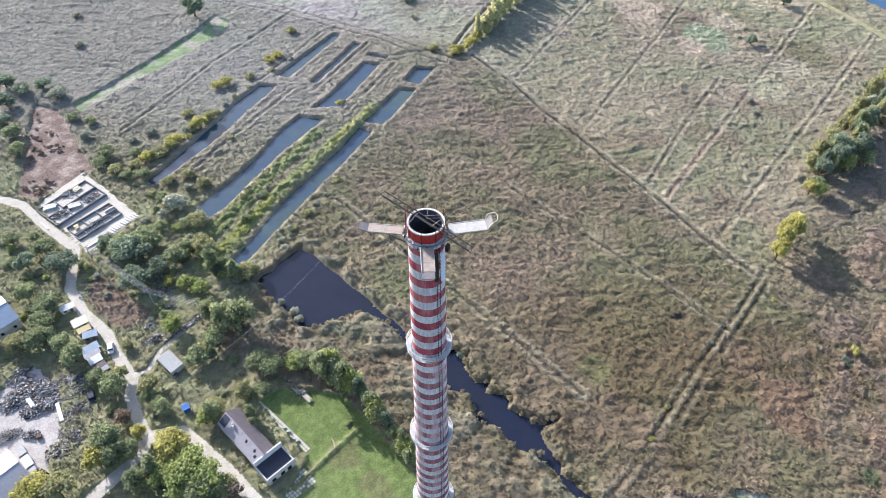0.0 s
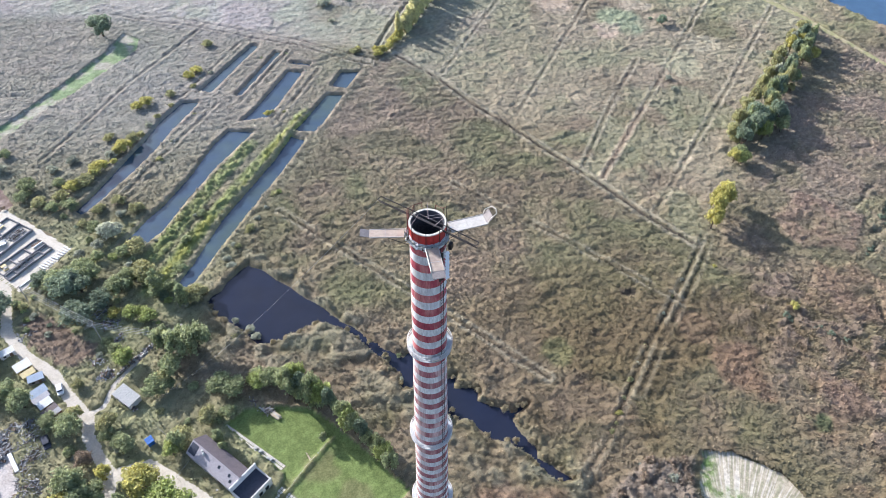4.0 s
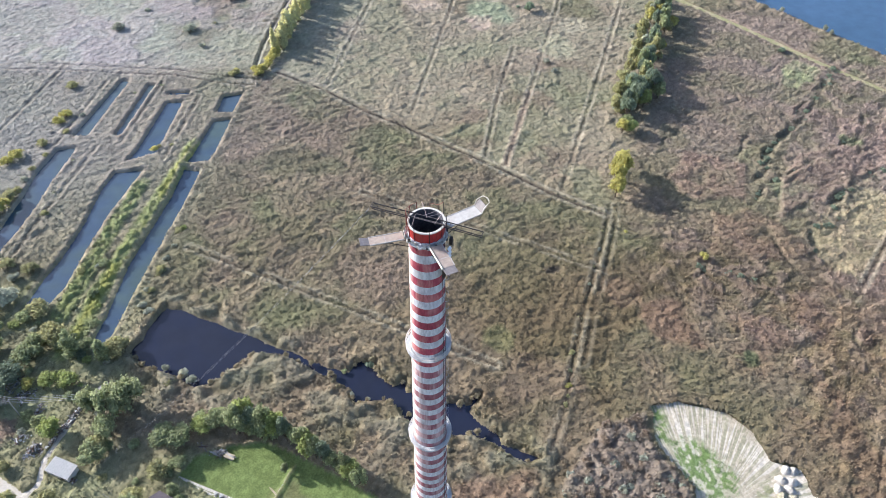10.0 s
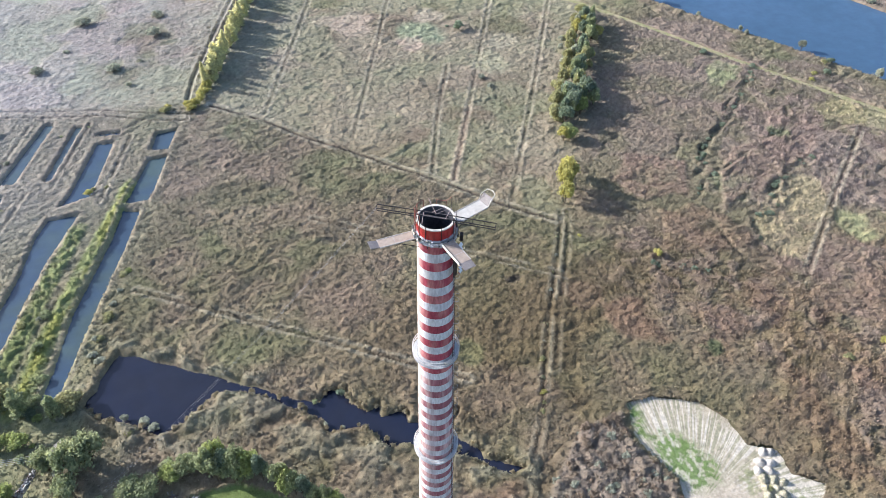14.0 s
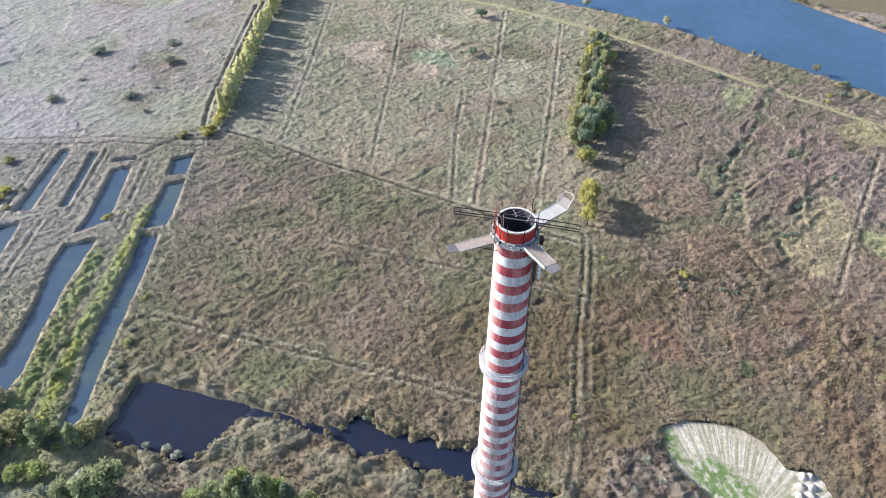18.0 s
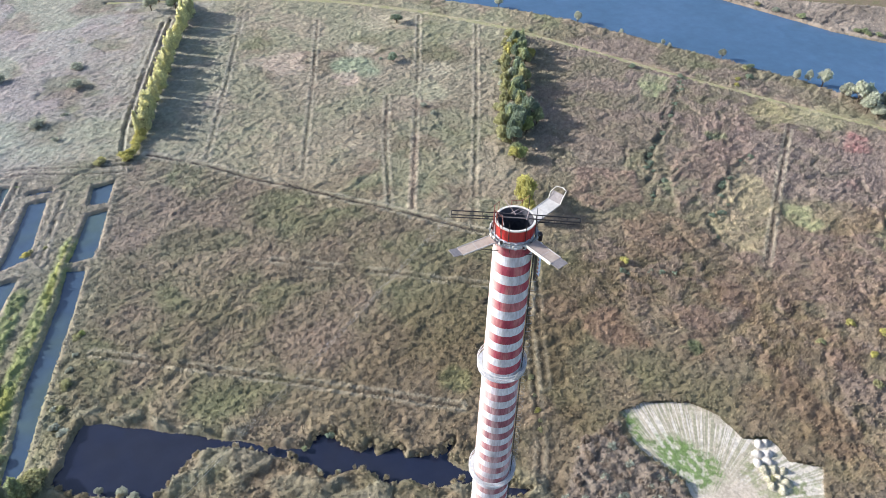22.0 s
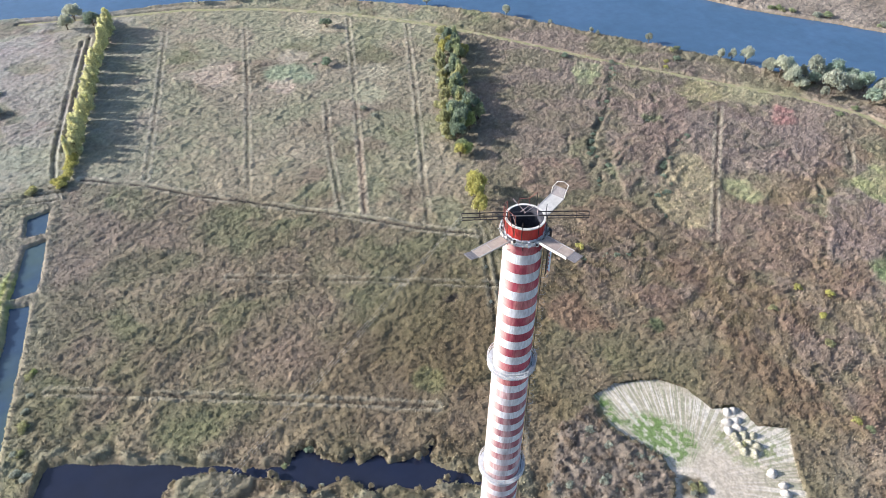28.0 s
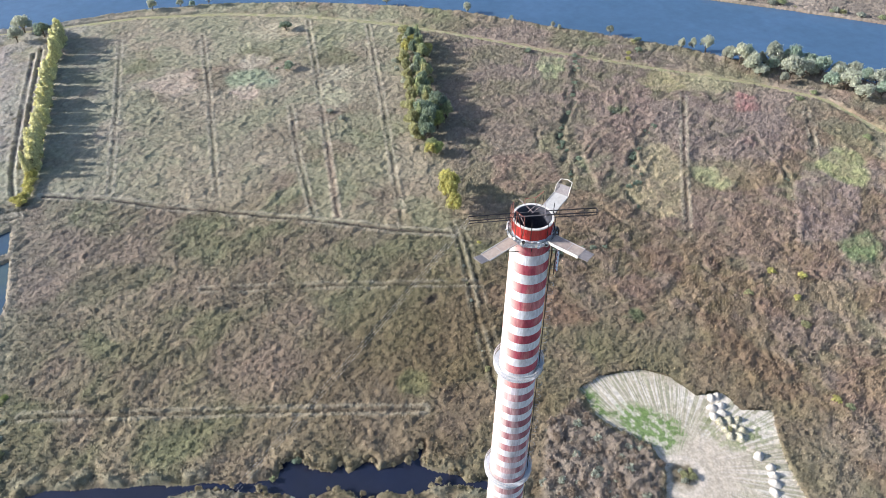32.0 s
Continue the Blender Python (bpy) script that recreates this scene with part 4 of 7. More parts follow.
def blades(n, name, label, ok=None, short=1.0):
    """Leaning stalks and leaves over the reed bed, combed by a slowly turning wind direction."""
    ok = np.nonzero((zone_v == 0) & (H > 0.22))[0] if ok is None else ok
    k = ok[RNG.integers(0, len(ok), n)]
    x, y = X[k] + RNG.uniform(-0.3, 0.3, n), Y[k] + RNG.uniform(-0.3, 0.3, n)
    az = (vnoise(x, y, 34, 25) - 0.5) * -1.6 + RNG.normal(0, 0.42, n) - 0.45
    tilt = np.clip(RNG.normal(0.85, 0.35, n), 0.1, 1.45)
    ln = short * RNG.uniform(0.5, 1.1, n) * (1 - 0.3 * north[k]) * (1 - 0.35 * pale[k]) * (1 - 0.3 * village[k])
    wd = RNG.uniform(0.05, 0.1, n) * (0.6 if short < 1 else 1.0)
    z = H[k] - 0.12 * short
    dx, dy = np.cos(az) * np.sin(tilt) * ln, np.sin(az) * np.sin(tilt) * ln
    side = az + 1.5708 + RNG.normal(0, 0.5, n)
    sx, sy, sz = np.cos(side) * wd, np.sin(side) * wd, RNG.normal(0, 0.04, n)
    co = np.empty((n, 3, 3), np.float32)
    co[:, 0] = np.stack([x - sx, y - sy, z - sz], 1)
    co[:, 1] = np.stack([x + sx, y + sy, z + sz], 1)
    co[:, 2] = np.stack([x + dx, y + dy, z + np.cos(tilt) * ln], 1)
    me = bpy.data.meshes.new(name)
    me.vertices.add(3 * n)
    me.vertices.foreach_set("co", co.ravel())
    me.loops.add(3 * n)
    me.loops.foreach_set("vertex_index", np.arange(3 * n, dtype=np.int32))
    me.polygons.add(n)
    me.polygons.foreach_set("loop_start", np.arange(0, 3 * n, 3, dtype=np.int32))
    tone = RNG.lognormal(0.06, 0.22, n)[:, None] * C[k]
    tone = np.clip(tone + (RNG.random(n) < 0.02 * (1 - east[k]) * (1 - 0.8 * low_brown[k]))[:, None] * np.array((0.12, 0.105, 0.065)), 0, 0.8)
    col = np.ones((n, 3, 4), np.float32)
    col[:, :, :3] = tone[:, None, :]
    me.attributes.new("cover", "FLOAT_COLOR", "POINT").data.foreach_set("color", col.ravel())
    me.update(calc_edges=True)
    me.materials.append(M["stalk"])
    return tagged(new(name, me), label, "reeds", kind="stuff")


def tufts(n, name, label):
    """Pointed three-sided tussocks that stand out of the reed bed, thickest in the low meadow by the chimney."""
    ok = np.nonzero((zone_v == 0) & (H > 0.3) & (Y < 230 - 0.35 * X + 60) & (X < 270))[0]
    k = ok[RNG.integers(0, len(ok), n)]
    x, y = X[k] + RNG.uniform(-0.3, 0.3, n), Y[k] + RNG.uniform(-0.3, 0.3, n)
    r = RNG.uniform(0.17, 0.38, n)
    h = RNG.uniform(0.3, 0.7, n) * (1 - 0.35 * north[k]) * (1 - 0.3 * pale[k]) * (1 + 0.5 * heath[k])
    a0 = RNG.uniform(0, 6.28, n)
    z = H[k] - 0.12
    co = np.empty((n, 4, 3), np.float32)
    for j in range(3):
        a = a0 + j * 2.0944
        co[:, j] = np.stack([x + r * np.cos(a), y + r * np.sin(a), z], 1)
    lean = RNG.normal(0, 0.22, (n, 2)) + np.array((0.16, 0.02))
    co[:, 3] = np.stack([x + lean[:, 0], y + lean[:, 1], z + h], 1)
    base = np.arange(n, dtype=np.int32)[:, None] * 4
    tri = np.concatenate([base + np.array((0, 1, 3)), base + np.array((1, 2, 3)), base + np.array((2, 0, 3))], 1).astype(np.int32)
    me = bpy.data.meshes.new(name)
    me.vertices.add(4 * n)
    me.vertices.foreach_set("co", co.ravel())
    me.loops.add(9 * n)
    me.loops.foreach_set("vertex_index", tri.ravel())
    me.polygons.add(3 * n)
    me.polygons.foreach_set("loop_start", np.arange(0, 9 * n, 3, dtype=np.int32))
    tone = RNG.lognormal(0.04, 0.2, n)[:, None] * C[k]
    col = np.ones((n, 4, 4), np.float32)
    col[:, :, :3] = np.clip(tone, 0, 0.8)[:, None, :]
    me.attributes.new("cover", "FLOAT_COLOR", "POINT").data.foreach_set("color", col.ravel())
    me.update(calc_edges=True)
    me.materials.append(M["stalk"])
    return tagged(new(name, me), label, "reeds", kind="stuff")


zone_v = np.where((gravel < 0) | (lawn < 0) | (pasture < 0) | (mask < 0.1), 1, 0)
tufts(190000, "reed_tussocks", "pointed tussocks of brown and olive reed and sedge")
blades(460000, "reed_stalks", "dry leaning reed stalks and leaves, brown to pale straw")
blades(60000, "grass_blades", "short green and dry grass blades", np.nonzero(((lawn < -0.3) | (pasture < -0.3) | ((gravel < -0.3) & (C[:, 1] > C[:, 0]))) & (mask > 0))[0], 0.25)

# ---- the chimney ----
def tube(name, pts, r, mat, parent=None, label="", seg=5):
    """One connected tube along a bent line."""
    P = [Vector(p) for p in pts]
    v, f = [], []
    for i, p in enumerate(P):
        d = (P[min(i + 1, len(P) - 1)] - P[max(i - 1, 0)]).normalized()
        q = d.to_track_quat("Z", "Y").to_matrix()
        for j in range(seg):
            a = 2 * math.pi * j / seg
            v.append(p + q @ Vector((r * math.cos(a), r * math.sin(a), 0)))
    for i in range(len(P) - 1):
        for j in range(seg):
            f.append((i * seg + j, i * seg + (j + 1) % seg, (i + 1) * seg + (j + 1) % seg, (i + 1) * seg + j))
    f += [tuple(range(seg)), tuple(range((len(P) - 1) * seg, len(P) * seg))]
    return obj(name, v, f, mat, parent, label)


def polar(r, az, z):
    return (r * math.cos(radians(az)), r * math.sin(radians(az)), z)


def gallery(parent, z, r0, r1, mat, posts=18, height=1.05):
    """A ring platform with a two-rail balustrade; its pieces are parts of the chimney."""
    g = ring("gallery", r1, r1, z, z + 0.1, M["gallery"], parent, "grey ring platform with railing", inner=r1 - r0)
    for dz in (0.55, height):
        ring("handrail", r1 + 0.03, r1 + 0.03, z + dz - 0.03, z + dz + 0.03, mat, g, inner=0.06)
    for i in range(posts):
        rod("post", polar(r1, i * 360 / posts, z + 0.05), polar(r1, i * 360 / posts, z + height), 0.025, mat, g, seg=5)
    for i in range(0, 360, 45):
        rod("bracket", polar(r0 - 0.02, i, z - 0.6), polar(r1 - 0.1, i, z), 0.035, M["dark_steel"], g, seg=5)
    # wire-mesh infill as a fine lattice
    bm = bmesh.new()
    for i in range(60):
        add_rod(bm, polar(r1, i * 6, z + 0.1), polar(r1, i * 6 + 6, z + height), 0.01, 3)
        add_rod(bm, polar(r1, i * 6 + 6, z + 0.1), polar(r1, i * 6, z + height), 0.01, 3)
    tagged(part("railing_mesh", bm, mat, g), kind="stuff")
    return g


def chimney():
    top = empty("chimney")
    tagged(top, "tall concrete chimney with weathered red and white bands", "chimney")
    rad = lambda z: 1.845 + 0.0112 * (120 - z) + max(0, 40 - z) * 0.006
    pitch, first = 2.42, 117.35 + 0.605
    z = first
    k = 0
    while z > 0.1:
        z1 = max(z - pitch / 2, 0)
        old = z < 98.5
        red = k % 2 == 0
        name = "red_band" if red else "white_band"
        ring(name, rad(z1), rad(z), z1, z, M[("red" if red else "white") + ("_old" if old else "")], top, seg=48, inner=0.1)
        z, k = z1, k + 1
    ring("white_band", rad(first) + 0.02, rad(118.6) + 0.02, first, 118.6, M["collar"], top, "grey-white stained collar band", inner=0.1)
    ring("head", 1.83, 1.89, 118.6, 119.86, M["head_red"], top, "red painted steel head ring", inner=0.1)
    ring("rim", 1.92, 1.92, 119.86, 120.0, M["rim"], top, "pale concrete rim", inner=0.2)
    ring("lining", 1.70, 1.715, 95, 119.95, M["soot"], top, "sooty black inner lining", inner=0.06)
    obj("lining_floor", [polar(1.68, i * 15, 112) for i in range(24)], [tuple(range(24))], M["soot"], top)
    # iron hoops round the collar
    for hz in (118.5, 118.2, 117.9, 99.0, 98.7, 78.0, 77.7):
        ring("hoop", rad(hz) + 0.05, rad(hz) + 0.05, hz, hz + 0.07, M["collar" if hz > 110 else "steel"], top, inner=0.06)
    # ribs on the red head
    for a in range(0, 360, 24):
        box("rib", (0.05, 0.09, 1.25), pose(*polar(1.895, a, 119.22), 0, 0, a), M["head_red"], top)
    gallery(top, 118.05, 1.97, 2.2, M["collar"], 16, 0.55)
    gallery(top, 99.1, 2.14, 2.72, M["pale_rail"])
    gallery(top, 78.3, 2.36, 2.98, M["pale_rail"])
    gallery(top, 57.5, 2.6, 3.25, M["pale_rail"])
    # clutter on the top gallery: brackets, boxes and cable loops
    for i in range(64):
        a = RND.uniform(0, 360)
        s = RND.uniform(0.06, 0.22)
        box("junction_box", (s, RND.uniform(0.1, 0.3), RND.uniform(0.1, 0.4)), pose(*polar(RND.uniform(2.05, 2.4), a, RND.uniform(118.2, 118.6)), 0, 0, a), M[("rim", "steel", "dark_steel", "white")[i % 4]], top)
    for i in range(14):
        a = i * 360 / 14 + 7
        rod("strut", polar(1.99, a, 118.6), polar(2.45, a + RND.uniform(-8, 8), 118.15), 0.03, M["steel"], top, seg=5)
    # posts that stand above the rim, with cross rails
    tips = []
    for a, hh, mat in ((200, 1.3, "rust"), (176, 1.5, "rust"), (158, 1.2, "rust"), (130, 0.9, "rust"), (105, 0.8, "rust"), (66, 0.5, "rust"), (38, 0.6, "rust"), (18, 1.5, "dark_steel"), (-22, 1.0, "dark_steel"), (-55, 0.9, "dark_steel"), (-95, 0.7, "dark_steel"), (-140, 0.8, "dark_steel")):
        p = polar(2.04, a, 118.75)
        rod("post", p, (p[0], p[1], 120 + hh), 0.035, M[mat], top, seg=6)
        tips.append(((p[0], p[1], 120 + hh), mat))
    for i, j in ((0, 1), (1, 2), (2, 3), (3, 4), (5, 6), (6, 7)):
        rod("cross_rail", tips[i][0], tips[j][0], 0.03, M[tips[i][1]], top, seg=5)
    for i, j in ((0, 1), (1, 2), (2, 3)):
        a, b = tips[i][0], tips[j][0]
        rod("brace", (a[0], a[1], 119.0), b, 0.035, M["rust"], top, seg=5)
    # bars across the mouth
    s_ = (-math.sin(radians(146)), math.cos(radians(146)))
    for o, dz in ((0.3, 0.3), (-0.3, 0.3), (0.0, 0.12)):
        p, q = np.array(polar(1.95, 146, 120 + dz)), np.array(polar(1.95, -36, 120 + dz))
        o_ = np.array((s_[0], s_[1], 0)) * o
        rod("mouth_bar", p + o_, q + o_, 0.035, M["old_bar"], top, seg=5)
    for p, q in (((-0.2, 0.55, 120.22), (1.3, 0.75, 120.3)), ((0.0, 0.2, 120.22), (1.5, 0.35, 120.3)), ((0.6, -0.9, 120.2), (1.75, 0.2, 120.5)), ((-1.6, -0.5, 120.1), (-0.9, 0.9, 120.2)), ((0.1, 0.1, 120.3), (0.0, 1.85, 120.9))):
        rod("mouth_bar", p, q, 0.03, M["pale_bar"], top, seg=5)
    # lattice booms to both sides
    for a, r1 in ((146, 5.9), (-36, 5.9)):
        s = (-math.sin(radians(a)), math.cos(radians(a)))
        boom = rod("boom", *(tuple(np.array(polar(r, a, 120.3)) + np.array((s[0], s[1], 0)) * 0.3) for r in (1.2, r1)), 0.055, M["dark_steel"], top, "dark steel lattice boom")
        rod("rail", *(tuple(np.array(polar(r, a, 120.3)) - np.array((s[0], s[1], 0)) * 0.3) for r in (1.2, r1)), 0.055, M["dark_steel"], boom)
        rod("rail", *(tuple(np.array(polar(r, a, 119.75)) + np.array((s[0], s[1], 0)) * 0.0) for r in (1.9, r1)), 0.05, M["dark_steel"], boom)
        n_ = 7
        for i in range(n_ + 1):
            r = 1.9 + (r1 - 1.9) * i / n_
            l_, r_ = np.array(polar(r, a, 120.3)) + np.array((s[0], s[1], 0)) * 0.3, np.array(polar(r, a, 120.3)) - np.array((s[0], s[1], 0)) * 0.3
            if i in (0, n_):
                rod("rung", l_, r_, 0.035, M["dark_steel"], boom, seg=5)
            rod("web", l_ if i % 2 else r_, polar(r, a, 119.75), 0.022, M["dark_steel"], boom, seg=4)
    # three long boarded cantilevers, each with a railed outer end
    for a, r0, r1, bend, wd in ((16.5, 2.35, 6.2, 50, 1.4), (180.0, 2.4, 5.9, 12, 1.05), (-80.0, 2.2, 5.3, 0, 1.25)):
        m = pose(0, 0, 118.45, 0, 0, a)
        deck = box("deck", (r1 - r0, wd, 0.08), m @ pose((r0 + r1) / 2, 0, 0), M["board" if bend == 50 else "board_brown"], top, "long white cantilever deck" if bend == 50 else "long dusty brown cantilever deck", 0.02)
        for sgn in (-1, 1):
            tall_ = 0.3 if bend == 0 and sgn < 0 else 0.13
            box("edge_beam", (r1 - r0, 0.06, tall_), m @ pose((r0 + r1) / 2, sgn * (wd / 2 + 0.03), 0.01), M["rim" if bend == 0 and sgn < 0 else "deck_edge"], deck)
            rod("strut", (m @ Vector((r0 + 1.6, sgn * 0.6, -0.05))), (m @ Vector((1.98, sgn * 0.4, -1.3))), 0.04, M["dark_steel"], deck, seg=5)
        box("seam", (0.04, wd, 0.02), m @ pose(r0 + 1.9, 0, 0.045), M["deck_edge"], deck)
        e = m @ pose(r1, 0, 0.0, 0, -bend, 0)
        flap = box("end_flap", (0.95, wd, 0.06), e @ pose(0.48, 0, 0), M["flap"], deck, "grey hinged end flap")
        if bend == 50:
            q_ = [(0.0, -0.72, 0.0), (0.25, -0.74, 0.75), (0.95, -0.6, 1.05), (1.15, 0, 1.1), (0.95, 0.6, 1.05), (0.25, 0.74, 0.75), (0.0, 0.72, 0.0)]
            tube("end_rail", [(m @ pose(r1, 0, 0)) @ Vector(u) for u in q_], 0.036, M["rim"], flap, "pale bent tube rail", 6)
    # caged ladder with a strip of panels near the top
    az = -47
    lad = empty_part("ladder", top)
    for sgn in (-1, 1):
        tube("stile", [polar(rad(q0) + 0.18, az + sgn * 5.5, q0) for q0 in (118.3, 99.2, 78.4, 57.6, 36, 15, 0.3)], 0.035, M["dark_steel"], lad)
    for i in range(120):
        zz = 118 - i * 0.5
        rod("rung", polar(rad(zz) + 0.18, az - 5.5, zz), polar(rad(zz) + 0.18, az + 5.5, zz), 0.014, M["dark_steel"], lad, seg=4)
    for i in range(34):
        zz = 117.6 - i * 1.2
        cpt = Vector(polar(rad(zz) + 0.18, az, zz))
        t_ = Vector((-math.sin(radians(az)), math.cos(radians(az)), 0))
        o_ = Vector((math.cos(radians(az)), math.sin(radians(az)), 0))
        pts = [cpt + t_ * 0.33 * math.cos(u) + o_ * 0.6 * math.sin(u) for u in [math.pi * j / 7 for j in range(8)]]
        tube("cage_hoop", pts, 0.014, M["steel"], lad, seg=4)
    for i in range(8):
        zz = 117.3 - i * 0.52
        box("cage_panel", (0.06, 0.56, 0.38), pose(*polar(rad(zz) + 0.8, az + 3, zz), 0, -38, az), M["white_panel"], lad, "white panel", 0.02)
        box("cage_panel", (0.05, 0.5, 0.1), pose(*polar(rad(zz) + 0.74, az + 3, zz - 0.26), 0, -38, az), M["panel"], lad, "red strip")
        box("cage_panel", (0.05, 0.5, 0.5), pose(*polar(rad(zz) + 0.6, az - 12, zz), 0, 0, az - 12), M["dark_steel"], lad, "dark mesh panel")
    box("equipment_cabinet", (0.35, 0.5, 0.8), pose(*polar(2.55, az + 22, 117.6), 0, 0, az + 22), M["dark_steel"], top, "dark equipment cabinet", 0.02)
    box("equipment_cabinet", (0.3, 0.45, 0.6), pose(*polar(2.55, az - 16, 117.5), 0, 0, az - 16), M["dark_steel"], top, "dark equipment cabinet", 0.02)
    box("lamp_box", (0.35, 0.9, 0.4), pose(*polar(2.5, -75, 99.5), 0, 0, -75), M["rim"], top, "white warning lamp box", 0.03)
    box("lamp_box", (0.3, 0.4, 0.4), pose(*polar(2.5, -62, 99.6), 0, 0, -62), M["steel"], top, "grey warning lamp box", 0.03)
    # footing
    ring("footing", 3.95, 3.7, 0.0, 1.1, M["concrete"], top, "grey concrete footing", inner=0.5)
    return top


def empty_part(name, parent):
    e = new(name)
    e.parent = parent
    return e


for k_, v_ in dict(
    gallery=material("grey_grating", (0.5, 0.52, 0.54), 0.8, 0.2, 0.25, 2.0), pale_rail=material("pale_painted_rail", (0.6, 0.58, 0.55), 0.7, 0, 0.2, 2.0),
    collar=material("stained_collar_paint", (0.62, 0.67, 0.7), 0.8, 0, 0.3, 1.1, 0.01, (0.45, 0.46, 0.5), streak=(1, 1, 0.5)), old_bar=material("weathered_bar", (0.17, 0.15, 0.145), 0.7, 0.2, 0.3, 2.0), pale_bar=material("pale_scaffold_bar", (0.42, 0.33, 0.31), 0.7, 0.1, 0.3, 2.0), deck_edge=material("deck_edge_metal", (0.5, 0.47, 0.44), 0.7, 0.1, 0.15, 1.5),
    flap=material("grey_flap_sheet", (0.21, 0.19, 0.185), 0.6, 0.0, 0.25, 1.5), white_panel=material("white_cage_panel", (0.82, 0.83, 0.85), 0.5, 0, 0.08, 2.0), panel=material("red_cage_panel", (0.5, 0.16, 0.15), 0.7, 0, 0.2, 2.0), concrete=material("concrete", (0.38, 0.36, 0.33), 0.9, 0, 0.25, 1.2, 0.02),
).items():
    M[k_] = v_
chimney()


# ---- long thin wires from the boom to an anchor in the scrub ----
def wire(a, b, sag, r, name="wire", label="thin pale aerial wire sloping from the chimney", cat="wire"):
    a, b = Vector(a), Vector(b)
    cu = bpy.data.curves.new(name, "CURVE")
    cu.dimensions, cu.bevel_depth, cu.bevel_resolution = "3D", r, 1
    sp = cu.splines.new("POLY")
    n_ = 24
    sp.points.add(n_)
    for i in range(n_ + 1):
        t = i / n_
        p = a.lerp(b, t) - Vector((0, 0, sag * 4 * t * (1 - t)))
        sp.points[i].co = (*p, 1)
    cu.materials.append(M["wire"])
    tmp = new(name, cu)
    dg = bpy.context.evaluated_depsgraph_get()
    me = bpy.data.meshes.new_from_object(tmp.evaluated_get(dg))
    bpy.data.objects.remove(tmp)
    return tagged(new(name, me), label, cat, group="aerial wires")


M["wire"] = material("grey_wire", (0.5, 0.5, 0.52), 0.5, 0.1, 0.1, 1.0)
for o in (-0.35, 0.0, 0.35):
    wire((-4.85 + o * 0.56, 3.25 + o * 0.83, 120.25), (-73 + o * 2.5, 54.5 + o * 3.5, 0.4), 2.5, 0.005)


# ---- trees ----
def crown_mesh(name, r, h, kind, seed, tall=False, dense=95):
    """A crown of uneven lobes, each a rough core under many small bent leaf clumps."""
    rr = np.random.default_rng(seed)
    lobes = []
    if tall:
        for i in range(15):
            t = i / 14
            w_ = r * (0.55 + 0.5 * math.sin(math.pi * min(1, t * 0.95 + 0.05))) * (1 - 0.45 * t)
            lobes.append((rr.uniform(-0.35, 0.35) * r, rr.uniform(-0.35, 0.35) * r, h * (0.12 + 0.83 * t), w_ * 0.7, w_ * 0.75))
    else:
        for i in range(20):
            a, q = rr.uniform(0, 6.28), r * math.sqrt(rr.uniform(0.02, 1)) * 0.72
            s = r * rr.uniform(0.22, 0.46)
            z = h * (0.42 + 0.4 * (1 - (q / r) ** 2)) + rr.uniform(-0.1, 0.1) * h
            lobes.append((q * math.cos(a), q * math.sin(a), min(z, h - s * 0.55), s, s * 0.8))
    v, f = [], []
    for x, y, z, s, sz in lobes:
        # rough core
        b0 = len(v)
        for i, t in enumerate((0.15, 0.5, 0.85)):
            for j in range(7):
                a = j * 6.283 / 7 + i
                w_ = 0.8 * rr.uniform(0.8, 1.1)
                v.append((x + s * w_ * math.sin(math.pi * t) * math.cos(a), y + s * w_ * math.sin(math.pi * t) * math.sin(a), z - sz * 0.74 * math.cos(math.pi * t)))
        for i in range(2):
            for j in range(7):
                f.append((b0 + i * 7 + j, b0 + i * 7 + (j + 1) % 7, b0 + i * 7 + 7 + (j + 1) % 7, b0 + i * 7 + 7 + j))
        f.append(tuple(b0 + 14 + j for j in range(7)))
        m_ = int(dense * (s / (0.4 * r)) ** 2)
        for _ in range(m_):
            d = rr.normal(size=3)
            d /= np.linalg.norm(d)
            if d[2] < -0.5:
                d[2] *= -1
            c = np.array((x, y, z)) + d * np.array((s, s, sz)) * rr.uniform(0.72, 1.28)
            n_ = d + rr.normal(size=3) * 0.75
            n_ /= np.linalg.norm(n_)
            u = np.cross(n_, rr.normal(size=3))
            u /= np.linalg.norm(u)
            w_ = np.cross(n_, u)
            l_, k = rr.uniform(0.16, 0.36) * (1.5 if dense < 50 else 1.15), rr.uniform(0.1, 0.24) * (1.5 if dense < 50 else 1.15)
            b0 = len(v)
            v += [tuple(c - u * l_), tuple(c + w_ * k + n_ * 0.05), tuple(c + u * l_ - n_ * 0.08), tuple(c - w_ * k + n_ * 0.05)]
            f.append((b0, b0 + 1, b0 + 2, b0 + 3))
    me = bpy.data.meshes.new(name)
    me.from_pydata(v, [], f)
    me.materials.append(LEAF[kind])
    return me


